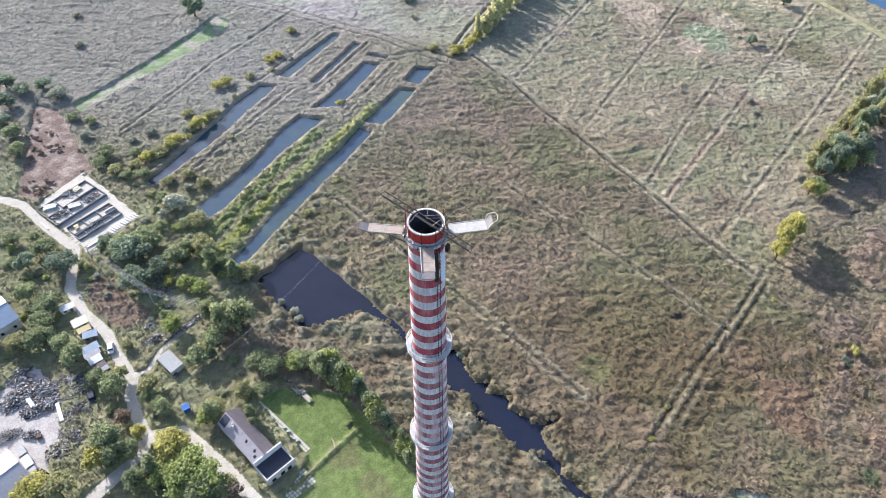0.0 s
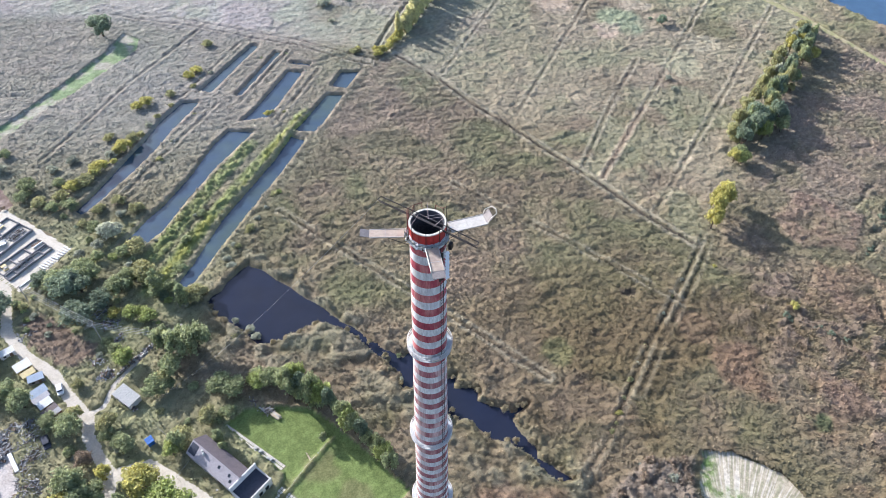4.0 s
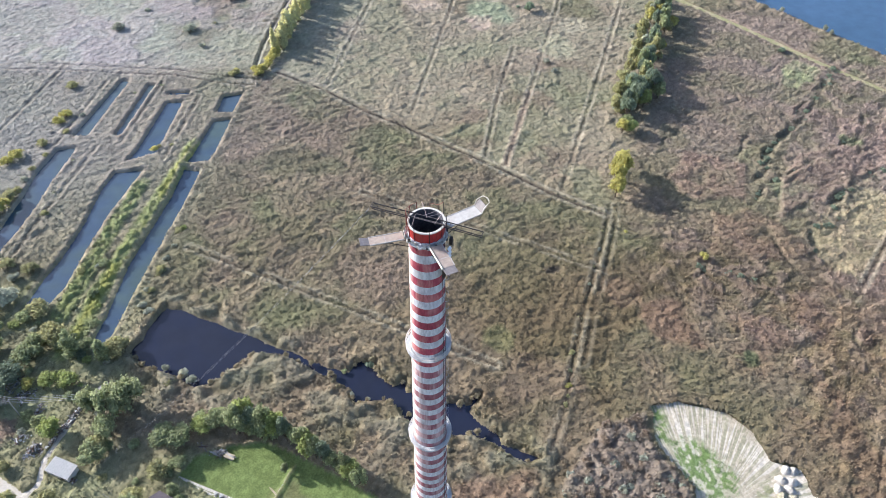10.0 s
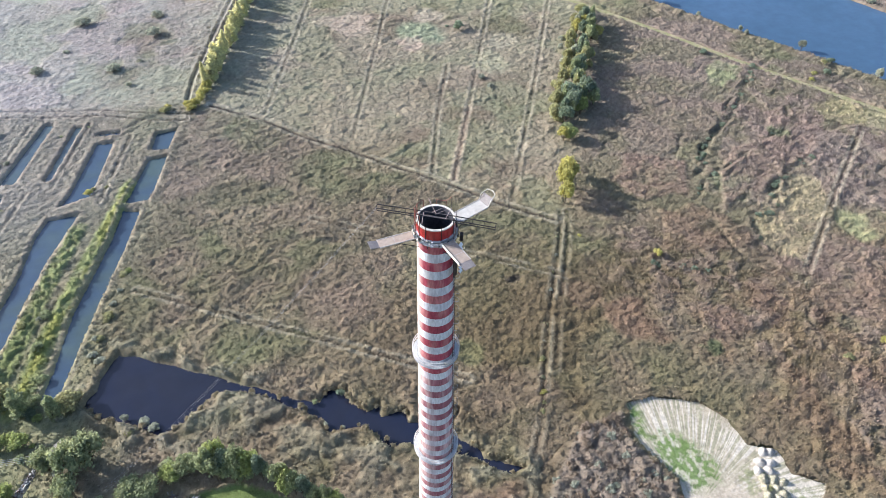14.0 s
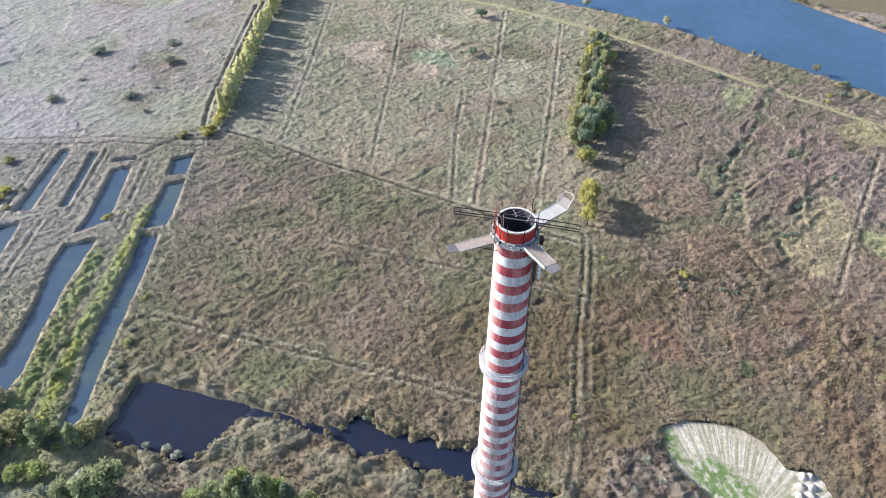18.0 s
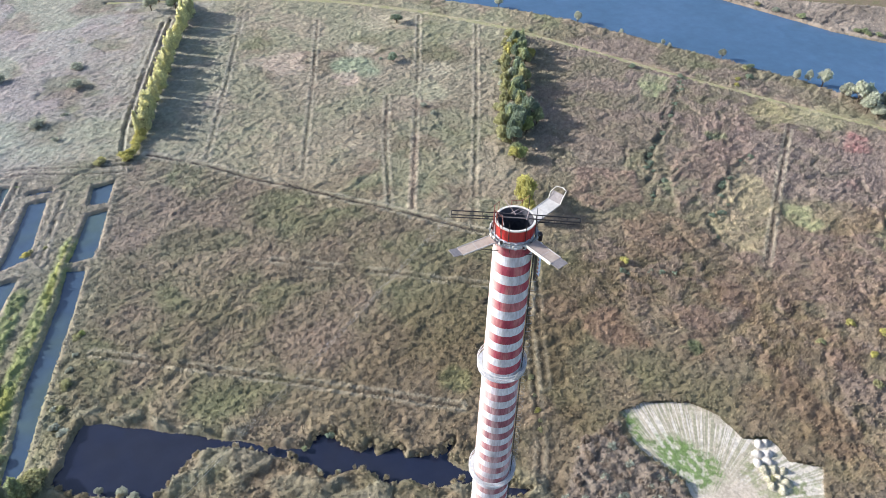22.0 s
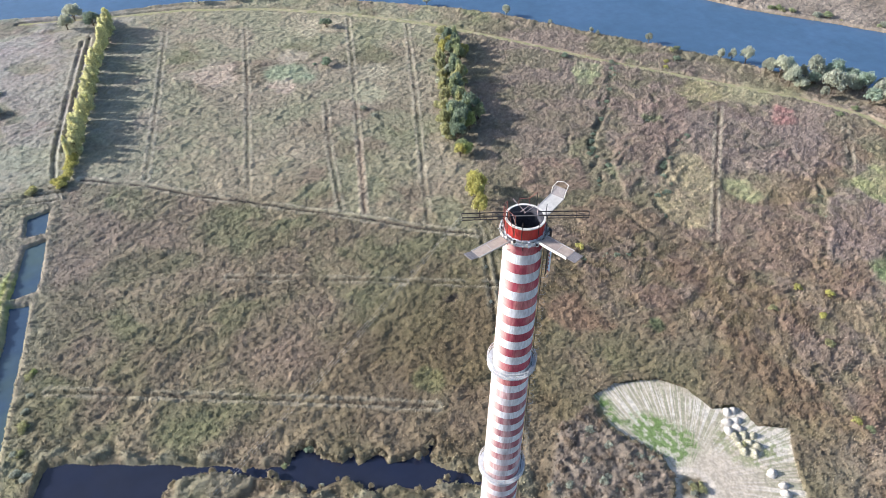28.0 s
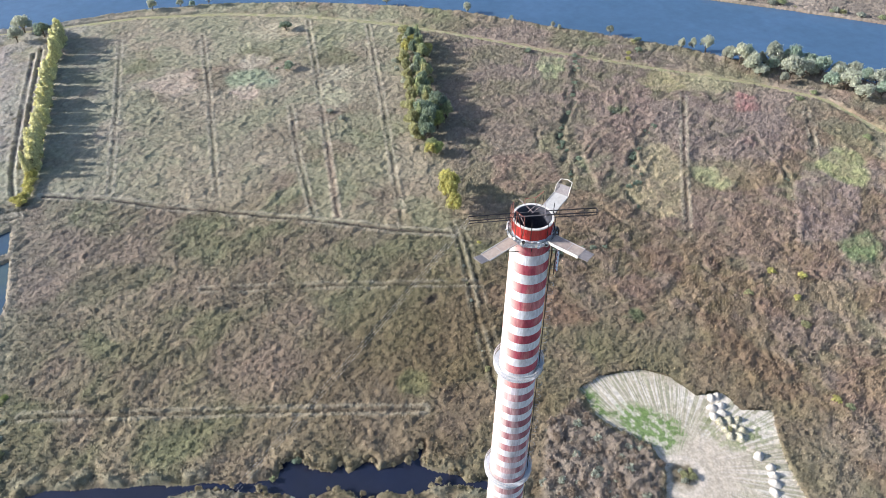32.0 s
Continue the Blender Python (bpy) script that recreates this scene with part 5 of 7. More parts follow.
def trunk_mesh(r, h, seed, tall=False):
    rr = random.Random(seed)
    bm = bmesh.new()
    t0 = 0.045 * h + 0.06
    bmesh.ops.create_cone(bm, cap_ends=True, segments=8, radius1=t0, radius2=t0 * 0.45, depth=h * 0.6, matrix=Matrix.Translation((0, 0, h * 0.3)))
    for i in range(5):
        a = i * 72 + rr.uniform(-20, 20)
        z = h * rr.uniform(0.22, 0.4)
        add_rod(bm, (0, 0, z), (0.6 * r * math.cos(radians(a)) * (0.4 if tall else 1), 0.6 * r * math.sin(radians(a)) * (0.4 if tall else 1), z + h * 0.28), t0 * 0.35, 5)
    me = bpy.data.meshes.new("trunk")
    bm.to_mesh(me)
    bm.free()
    me.materials.append(M["bark"])
    return me


WORDS = dict(
    green="green leafy rounded tree", bright="bright green young tree", dark="dark green dense tree", yellow="bright yellow autumn tree",
    olive="yellowish olive autumn bush", pale="pale silvery loose willow", silver="grey-green silvery willow", grey="greyish half-bare shrub", reed="pale brown rounded reed clump", russet="russet brown autumn bush", poplar="tall slender green poplar", hedge="tall yellow-green poplar")
PROTO = {}


def tree(x, y, r, h, kind, group):
    tall = kind in ("poplar", "hedge")
    leaf = {"poplar": "green", "hedge": "straw"}.get(kind, kind)
    small = r < 1.7 and not tall
    key = (kind, RND.randrange(3), small)
    if key not in PROTO:
        r0, h0 = (2.0, 9.0) if tall else (3.0, 5.0)
        e = empty("tree")
        c = new("crown", crown_mesh("crown", r0, h0, leaf, sum(map(ord, kind)) + key[1] * 7, tall, 26 if small else 58))
        t = new("trunk", trunk_mesh(r0, h0, key[1], tall))
        c.parent = t.parent = e
        PROTO[key] = (e, r0, h0, [True])
    e, r0, h0, fresh = PROTO[key]
    s, sz = r / r0, h / h0
    m = pose(x, y, 0, 0, 0, RND.uniform(0, 360)) @ Matrix.Diagonal((s * RND.uniform(0.9, 1.1), s * RND.uniform(0.9, 1.1), sz, 1))
    if fresh[0]:
        fresh[0] = False
        e.matrix_basis = m
        ob = e
    else:
        ob = copy_thing(e, Matrix.Identity(4))
        ob.matrix_basis = m
    ob.name = "tree" if h > 2.6 else "bush"
    size = "large " if r > 3.4 else ("small " if r < 1.4 else "")
    tagged(ob, size + WORDS[kind] + (" " + group if group else ""), "tree" if h > 2.6 else "bush")
    return ob


def mass(name, spots, kind, label, category, dense=15):
    """Many small crowns of one kind, too many to count, as one mass."""
    vs, fs, off = [], [], 0
    protos = [crown_mesh(name, 3.0, 5.0, kind, 300 + i, False, dense) for i in range(3)]
    for x, y, r, h in spots:
        me = protos[RND.randrange(3)]
        co = np.empty(3 * len(me.vertices))
        me.vertices.foreach_get("co", co)
        a = RND.uniform(0, 6.28)
        co = co.reshape(-1, 3) * np.array((r / 3.0, r / 3.0, h / 5.0))
        vs.append(np.stack([co[:, 0] * math.cos(a) - co[:, 1] * math.sin(a) + x, co[:, 0] * math.sin(a) + co[:, 1] * math.cos(a) + y, co[:, 2]], 1))
        fs += [tuple(i + off for i in p.vertices) for p in me.polygons]
        off += len(co)
    me = bpy.data.meshes.new(name)
    me.from_pydata(np.concatenate(vs).tolist(), [], fs)
    me.materials.append(LEAF[kind])
    return tagged(new(name, me), label, category, kind="stuff")


PLACE = dict(village="beside the lane and gardens", pond="on a pond bank", meadow="standing in the reed meadow", river="on the river bank", row="in a row along a field edge", field="in the meadow")
TREES = [
    ("village", [(-138.1, 84.4, 3, 4.5, "dark"), (-135.7, 90.7, 3.5, 4.5, "green"), (-126.6, 85.5, 4, 5, "dark"), (-147.6, 93.3, 2.5, 4, "green"), (-141.5, 95.7, 2, 3, "green"), (-116.3, 95.1, 3, 5, "dark"), (-107.8, 91.4, 4.5, 7, "dark"), (-102.6, 97.9, 3, 5, "green"), (-103.6, 91.7, 3.5, 6, "dark"), (-96.3, 86.7, 3, 5, "dark"), (-90.6, 95.6, 3, 5, "green"), (-100.2, 116.0, 2.5, 3.5, "pale"), (-91.7, 108.7, 3, 4, "olive"), (-103.0, 105.3, 2, 3, "green"), (-104.0, 110.4, 2, 3, "grey"), (-72.6, 86.3, 2.2, 9, "poplar"), (-80.6, 90.1, 2.2, 11, "poplar"), (-68.6, 88.9, 3.2, 4.5, "olive"), (-86.0, 82.6, 2.5, 4, "bright"), (-81.0, 81.0, 2.5, 4, "bright"), (-91.7, 83.1, 1.8, 3, "yellow")]),
    ("village", [(-131.7, 72.5, 3, 5, "green"), (-122.9, 69.2, 3.5, 5, "green"), (-121.6, 63.1, 3, 5, "green"), (-124.8, 54.8, 3.2, 5, "olive"), (-120.6, 56.2, 3, 5, "green"), (-118.6, 58.8, 3, 5, "green"), (-112.3, 56.2, 3, 5, "green"), (-107.0, 52.6, 3, 6, "green"), (-98.3, 47.0, 2.5, 4, "green"), (-92.6, 45.2, 3, 5, "green"), (-92.3, 49.5, 2, 4, "olive"), (-94.9, 58.8, 1.5, 2.5, "olive"), (-84.2, 66.4, 2.5, 5, "bright"), (-87.2, 69.5, 2, 4, "green"), (-76.0, 73.4, 2.2, 3, "olive"), (-70.2, 62.6, 3, 6, "green"), (-69.0, 68.7, 3.8, 9.5, "green"), (-64.4, 69.0, 4, 10.5, "green"), (-74.5, 71, 3, 8, "green"), (-100.5, 80.5, 4.2, 6.5, "dark"), (-92.5, 92.5, 3.5, 5, "green"), (-111, 93.5, 4, 6, "green"), (-86, 97.5, 3.5, 6, "olive"), (-105, 99, 3.5, 5, "green"), (-73.3, 56.9, 3, 5, "green"), (-71.6, 59.0, 2.5, 5, "olive")]),
    ("village", [(-79.0, 41.7, 2, 3, "green"), (-83.1, 46.6, 2.5, 4, "olive"), (-82.8, 43.5, 2, 3, "green"), (-63.6, 41.9, 2.5, 4, "olive"), (-86.9, 29.6, 4, 7, "green"), (-87.6, 24.1, 3, 6, "yellow"), (-84.0, 25.8, 3.4, 6, "green"), (-80.8, 27.6, 3, 5, "green"), (-80.1, 32.1, 2, 5, "yellow"), (-86.6, 36.3, 2.5, 4, "russet"), (-77.1, 40.4, 2.5, 4, "green"), (-70.6, 29.2, 4.5, 6, "yellow"), (-73.3, 23.7, 2, 8, "poplar"), (-76.0, 20.0, 2, 8, "poplar"), (-69.7, 22.6, 3, 5, "bright"), (-64.8, 21.6, 4.5, 7, "bright"), (-63.3, 25.7, 4, 6, "bright"), (-73.3, 18.5, 2.5, 4, "olive"), (-98.8, 14.6, 4, 6, "yellow"), (-93.4, 15.2, 4, 6, "olive")]),
    ("village", [(-63.6, 40.1, 2, 8, "poplar"), (-64.8, 38.1, 2, 5, "bright"), (-53.9, 41.4, 1.5, 6, "poplar"), (-52.3, 38.6, 1.3, 5, "poplar"), (-52.8, 49.1, 2, 3, "green"), (-57.9, 48.1, 2.5, 4, "olive"), (-52.1, 55.6, 3, 5, "green"), (-56.0, 57.0, 3, 5, "green"), (-46.7, 58.5, 2.5, 4, "bright"), (-42.6, 58.6, 3, 5, "green"), (-35.7, 56.2, 2.6, 8, "bright"), (-36.0, 52.6, 2.4, 7.5, "green"), (-32.1, 51.3, 2.6, 7, "green"), (-28.9, 50.8, 2.6, 7.5, "bright"), (-21.2, 44.0, 2.4, 7, "bright"), (-23.5, 46.5, 2.0, 6, "green"), (-19.5, 42.4, 2.2, 6.5, "green"), (-11.8, 35.3, 2, 5, "bright"), (-10.4, 33.0, 2, 5, "green"), (-15.5, 38.5, 1.8, 5, "green"), (-27.4, 41.1, 1.2, 2.5, "green"), (-59.2, 21.5, 4, 6, "bright"), (-37.6, 54.4, 2.2, 8.2, "green"), (-34, 53.2, 2, 7.6, "dark"), (-30.6, 52.4, 2.2, 8, "green"), (-26, 48.8, 2, 7.4, "dark"), (-22.2, 45.4, 2, 7, "green"), (-17.4, 40.6, 1.9, 6.4, "dark"), (-13.4, 36.9, 1.8, 5.6, "green")]),
    ("village", [(-53.8, 21.2, 3, 4, "olive"), (-59.6, 18.6, 4, 6, "green"), (-51.4, 20.2, 2.5, 3.5, "russet"), (-184.8, 170.7, 3, 4, "dark"), (-178.9, 175.2, 3, 4, "dark"), (-170.3, 169.7, 3.5, 4, "grey"), (-157.7, 157.3, 2.5, 3, "green"), (-175.6, 145.0, 3, 4, "green"), (-186.9, 162.2, 4, 5, "dark"), (-148.4, 147.1, 2, 3, "grey"), (-135.6, 138.2, 3, 4, "green"), (-135.8, 133.5, 2.5, 3, "green"), (-193.8, 173.9, 4, 5, "dark"), (-137.8, 235.2, 4.6, 9, "dark"), (-178.3, 205.6, 2, 2.5, "grey"), (-190.4, 228.4, 2, 2.5, "grey"), (-168.5, 136.0, 3, 4, "green"), (-182.2, 151.0, 3, 4, "dark"), (-129.2, 130.3, 2.5, 3, "olive"), (-150.1, 155.4, 2, 3, "green")]),
    ("pond", [(-114.4, 147.1, 3.0, 4, "yellow"), (-117.0, 140.4, 2.8, 3.5, "olive"), (-120.6, 137.4, 2.8, 3.5, "yellow"), (-122.6, 133.5, 2.4, 3, "olive"), (-108.8, 158.1, 3.2, 4.5, "yellow"), (-106.2, 162.8, 2.6, 4, "olive"), (-112.2, 154.0, 2.2, 3, "grey"), (-115.6, 164.7, 2.2, 2.6, "olive"), (-107.4, 185.6, 2.8, 3.5, "yellow"), (-110.2, 182.6, 2.2, 3, "yellow"), (-99.4, 191.2, 2.2, 2.6, "olive"), (-92.3, 207.1, 2.3, 3, "yellow"), (-94.6, 203.4, 2.2, 3, "yellow"), (-91.7, 226.6, 2.4, 3, "olive"), (-28.6, 219.5, 2.2, 3, "olive"), (-96.1, 127.1, 2.4, 3, "olive"), (-103.0, 130.8, 2.6, 3, "olive"), (-108.5, 127, 2, 2.6, "olive"), (-102.2, 115.5, 3.4, 4.5, "pale"), (-107.0, 117.5, 2.6, 3.5, "green"), (-124.8, 152.0, 2.4, 2.6, "grey"), (-94.5, 152.3, 1.5, 2, "olive"), (-95.2, 107.5, 2.6, 3.5, "green"), (-59.9, 178.0, 1.6, 2, "yellow"), (-118, 128.5, 2.6, 3.5, "green"), (-124, 128, 2.6, 3, "green"), (-126, 140, 2.2, 2.6, "green"), (-130.5, 147, 2.2, 2.4, "grey"), (-124.5, 133.5, 1.6, 2.2, "olive"), (-118.8, 138.8, 1.7, 2.4, "olive"), (-115.5, 143.8, 1.8, 2.6, "olive"), (-113.6, 150.4, 1.6, 2.2, "olive"), (-110.4, 151.2, 1.5, 2.2, "yellow"), (-110.6, 156.2, 1.8, 2.6, "olive"), (-107.2, 160.8, 1.5, 2.4, "yellow"), (-104.6, 166.5, 1.6, 2.2, "olive"), (-103.2, 172, 1.4, 2, "grey"), (-101.4, 177.5, 1.3, 1.8, "olive"), (-121.5, 130.5, 1.5, 2, "green"), (-97.5, 184.4, 1.3, 1.8, "olive"), (-91.5, 197, 1.3, 1.8, "olive"), (-86.5, 206, 1.2, 1.6, "grey")]),
    ("meadow", [(148.5, 26.0, 1.6, 2.2, "yellow"), (154.0, 18.5, 1.5, 2.2, "yellow"), (117.0, -11.7, 1.4, 2, "yellow"), (117.7, -15.6, 1.5, 1.8, "green"), (144.3, 14.8, 1.2, 1.8, "yellow"), (135.8, 7.4, 1.6, 2, "olive"), (134.8, 25.6, 1.6, 1.8, "olive"), (104.9, 239.7, 2.8, 4, "dark"), (125.2, 275.2, 3.5, 4.5, "dark"), (227.0, 145.3, 1.4, 2, "yellow"), (236.7, 147.2, 2, 2.5, "dark"), (253.4, 75.4, 2, 1.8, "green"), (262.5, 74.0, 1.6, 2, "green"), (245.3, 42.3, 1.8, 2.5, "green"), (100.8, 244.2, 1, 1.3, "dark"), (88.0, 1.7, 0.8, 1, "olive")]),
    ("river", [(240.9, 167.6, 1.5, 3, "grey"), (252.4, 135.0, 1.5, 4, "pale"), (256.4, 131.6, 1.5, 4, "pale"), (260.3, 126.7, 2.5, 5, "pale"), (260.1, 115.8, 2, 4, "grey"), (259.5, 108.6, 3.5, 7, "pale"), (257.0, 101.7, 3.5, 6, "pale"), (257.7, 97.0, 2.5, 4, "pale"), (270.4, 99.1, 3.5, 7, "pale"), (278.1, 93.7, 3.5, 6, "green"), (265.7, 87.3, 4, 7, "pale"), (259.2, 87.0, 1.8, 4, "grey"), (270.0, 83.6, 3, 6, "pale"), (278.5, 79.6, 3.2, 6, "green"), (271.0, 72.3, 3, 5, "green"), (279.5, 73.4, 2.5, 5, "pale"), (275.0, 66.2, 4, 6, "pale"), (287.5, 69.7, 3, 5, "pale"), (271.4, 57.5, 3.5, 5, "pale"), (284.5, 57.9, 3, 6, "pale")]),
    ("river", [(280.4, 53.4, 3, 5, "green"), (180.6, 266.2, 1.8, 3, "pale"), (205.6, 231.7, 2, 3.5, "pale"), (215.9, 210.2, 1, 2, "grey"), (224.9, 190.5, 1, 2.5, "grey"), (226.0, 187.0, 1, 2, "grey"), (27.3, 356.6, 3.5, 5.5, "pale"), (21.3, 348.1, 3, 5, "pale"), (32.9, 345.1, 3.5, 4.5, "dark"), (85.4, 339.3, 2.3, 4, "pale"), (98.6, 334.9, 1.5, 2.5, "pale"), (102.8, 329.3, 1.5, 2.5, "green"), (110.6, 326.6, 1.5, 4, "pale"), (37.2, 345.2, 2.5, 3, "grey"), (240.7, 153.5, 1, 2, "olive")]),
    ("row", [(164.1, 231.4, 2.2, 4, "olive"), (157.3, 224.1, 2.2, 4, "olive"), (153.6, 216.0, 2.2, 5, "yellow"), (159.5, 218.4, 2, 5, "yellow"), (155.2, 205.8, 2.5, 5, "olive"), (160.6, 209.8, 2, 4, "yellow"), (147.5, 193.7, 1.6, 4, "yellow"), (143.9, 187.5, 1.2, 3, "olive"), (141.3, 193.7, 2, 5, "dark"), (135.8, 184.3, 2.2, 6, "dark"), (130.8, 176.3, 2.2, 6, "dark"), (129.7, 166.0, 3, 7, "dark"), (131.2, 162.4, 2.2, 5, "green"), (121.7, 165.4, 3, 7, "dark"), (119.9, 159.8, 3, 7, "dark"), (123.0, 158.2, 2.2, 6, "bright"), (113.9, 154.3, 2.5, 6, "dark"), (111.1, 147.6, 2, 4, "green"), (111.7, 145.6, 2.3, 4, "bright"), (108.8, 145.6, 2, 4, "yellow")]),
    ("row", [(146.6, 209.0, 1.7, 5, "olive"), (141.9, 201.9, 1.7, 5, "olive"), (136.8, 194.4, 1.8, 5, "olive"), (131.3, 186.3, 1.8, 6, "olive"), (125.8, 178.8, 1.8, 6, "olive"), (120.6, 171.6, 1.8, 6, "olive"), (115.7, 164.6, 1.8, 6, "olive"), (112.1, 159.1, 1.8, 5, "olive"), (92.2, 113.8, 2, 6, "yellow"), (93.9, 117.2, 2.3, 7.3, "yellow"), (96.7, 121.5, 2.4, 7.6, "yellow"), (99.6, 126.2, 2, 6, "yellow")]),
    ("field", [(-55.5, 305.5, 3.75, 3.25, "grey"), (-26.1, 284.9, 3.75, 3.64, "grey"), (-22.9, 301.9, 3, 2.99, "grey"), (-45.3, 259.7, 3, 2.86, "grey"), (-40.9, 245.2, 1.6, 2, "grey"), (-34.7, 262.5, 1.5, 1.8, "grey"), (-75.4, 268.1, 3, 2.99, "grey"), (-63.8, 281.7, 1.6, 1.8, "grey"), (-27.9, 221.6, 1.6, 2.5, "yellow"), (-20.3, 220.3, 1.8, 3, "yellow"), (197.8, 180.8, 1.8, 2.2, "dark"), (244.8, 154.0, 2, 2.5, "dark"), (231.3, 148.7, 1.3, 2, "yellow"), (97.9, 197.5, 1.6, 2, "grey"), (98.5, 190.3, 1.4, 1.8, "grey"), (-55.9, 79.6, 1.1, 1.8, "grey"), (-51.3, 76.4, 1.5, 2, "grey"), (-54.9, 74.4, 1.5, 2, "olive"), (-49.2, 73.7, 1.6, 2.2, "grey")]),
    ("field", [(-1.5, 66.7, 1.1, 1.6, "dark"), (1.3, 65.7, 0.9, 1.4, "dark"), (-8.6, 66.5, 0.8, 1.2, "green"), (-7.8, 58.8, 0.7, 1.2, "pale"), (-3.7, 56.3, 0.6, 1, "pale"), (-70.1, 88.8, 3, 4.5, "olive"), (-83.1, 95.2, 3, 4, "green"), (-77.7, 92.3, 2.5, 3.5, "green"), (-79.2, 89.4, 2, 3, "dark"), (-42.2, 60.5, 2, 3, "bright"), (-36.0, 56.3, 2.2, 4, "bright"), (-30.1, 51.7, 2.5, 3.5, "green"), (-46.8, 61.0, 2, 3, "green"), (-66.4, 70.3, 2.5, 3.5, "olive"), (-58.2, 179.6, 0.9, 1.6, "olive"), (-51.9, 133.5, 1.3, 1.6, "olive"), (-50.3, 134.6, 1.1, 1.5, "bright"), (-53.5, 127, 1.0, 1.4, "grey"), (-55.8, 122, 1.2, 1.5, "grey"), (-58, 116, 1.1, 1.6, "olive"), (-60.2, 109.4, 1.4, 1.8, "olive"), (-62.5, 104, 1.3, 1.8, "grey"), (68.0, 1.4, 1.2, 1.4, "olive"), (66.8, 0.4, 1.0, 1.3, "grey"), (69.2, -0.2, 1.1, 1.3, "olive"), (68.4, 2.6, 0.8, 1.0, "grey"), (70.2, 1.2, 0.7, 0.9, "olive"), (48.1, 43.8, 0.8, 1.2, "olive"), (107.5, 80.2, 1.5, 3.0, "yellow"), (81.5, 99.4, 0.7, 1.1, "olive"), (77.2, 92, 0.8, 1.2, "grey"), (72.6, 85.8, 0.7, 1.2, "olive"), (68.4, 79.2, 0.9, 1.3, "grey"), (65.2, 74.4, 0.6, 1, "green"), (60.8, 67.6, 0.8, 1.3, "olive"), (57.6, 62.2, 0.7, 1.1, "grey"), (54.2, 56.8, 0.9, 1.4, "olive"), (51.4, 51.2, 0.8, 1.3, "green"), (49.4, 46.8, 0.9, 1.4, "yellow"), (46.6, 41.4, 0.8, 1.2, "olive"), (88.8, 97.1, 0.8, 1.3, "yellow")]),
]
for g_, rows_ in TREES:
    for x_, y_, r_, h_, k_ in rows_:
        s_ = dict(row=1.4, river=1.25, village=1.15).get(g_, 1.05)
        up_ = 1.6 if g_ == "river" else (1.55 if g_ == "row" else 0.5 + 0.5 * s_)
        if g_ == "village" and -40 < x_ < -8:
            up_ *= 1.45
        if g_ == "river" and k_ == "green":
            k_ = "silver"
        tree(x_, y_, r_ * s_, h_ * up_, k_, PLACE[g_])
# the close belt of poplars and scrub along the field edge
ROW_W, ROW_E = [(112.5, 156.5), (126.1, 176.5), (141.3, 199.5), (158.5, 226)], [(117.5, 149), (134, 163), (152, 187), (171, 221)]
belt = {}
for i_ in range(60):
    t_, u_ = (i_ + RND.random()) / 60 * 3, RND.random()
    j_ = min(int(t_), 2)
    w_, e_ = Vector(ROW_W[j_]).lerp(Vector(ROW_W[j_ + 1]), t_ - j_), Vector(ROW_E[j_]).lerp(Vector(ROW_E[j_ + 1]), t_ - j_)
    p_ = w_.lerp(e_, u_ * 0.95 - 0.33)
    k_ = RND.choice(["olive", "olive", "grey", "pale"] if u_ < 0.5 else ["dark", "green", "olive", "green"])
    belt.setdefault(k_, []).append((p_.x, p_.y, RND.uniform(1.5, 2.6), RND.uniform(3.0, 5.0) if u_ < 0.4 else RND.uniform(7.5, 11.0)))
for k_, spots in belt.items():
    mass("belt_scrub", spots, k_, "close belt of " + {"olive": "yellowish olive", "grey": "greyish", "pale": "pale silvery", "dark": "dark green", "green": "green"}[k_] + " scrub and poplars along a field edge", "scrub", 45)
# pale reed clumps that lean over the channel
spots = []
for (ax_, ay_), (bx_, by_) in zip(CHANNEL[5:41], CHANNEL[6:42]):
    for i_ in range(max(1, int(math.hypot(bx_ - ax_, by_ - ay_) / 2.2))):
        t_, q_ = RND.random(), RND.uniform(0.6, 1.3)
        spots.append((ax_ + (bx_ - ax_) * t_ + RND.uniform(-0.9, 0.9), ay_ + (by_ - ay_) * t_ + RND.uniform(-0.9, 0.9), q_, q_ * RND.uniform(1.3, 1.9)))
mass("reed_clumps", spots, "reed", "pale brown rounded reed clumps leaning over the channel", "reeds")
# dark scrub along the runnels of the marsh
spots = []
for c_ in (CREEKS[0], CREEKS[1], *CREEKS[5:8], CREEKS[9], CREEKS[11]):
    for (ax_, ay_), (bx_, by_) in zip(c_[:-1], c_[1:]):
        for i_ in range(int(math.hypot(bx_ - ax_, by_ - ay_) / 3.2) + 1):
            t_, q_ = RND.random(), RND.uniform(0.6, 1.5)
            if RND.random() < 0.75:
                spots.append((ax_ + (bx_ - ax_) * t_ + RND.uniform(-1.6, 1.6), ay_ + (by_ - ay_) * t_ + RND.uniform(-1.6, 1.6), q_, q_ * RND.uniform(0.9, 1.4)))
mass("marsh_scrub", spots, "dark", "low dark green scrub along the winding runnels", "scrub")
spots = []
while len(spots) < 46:
    x_, y_ = RND.uniform(-178, -140), RND.uniform(114, 166)
    if sdist(np.array([x_]), np.array([y_]), SOIL, 6)[0] < -1.0 and vnoise(np.array([x_]), np.array([y_]), 12, 66)[0] > 0.42:
        q_ = RND.uniform(0.5, 1.3)
        spots.append((x_, y_, q_, q_ * RND.uniform(0.7, 1.1)))
mass("brush", spots, "russet", "low reddish brown brush on bare soil", "brush")
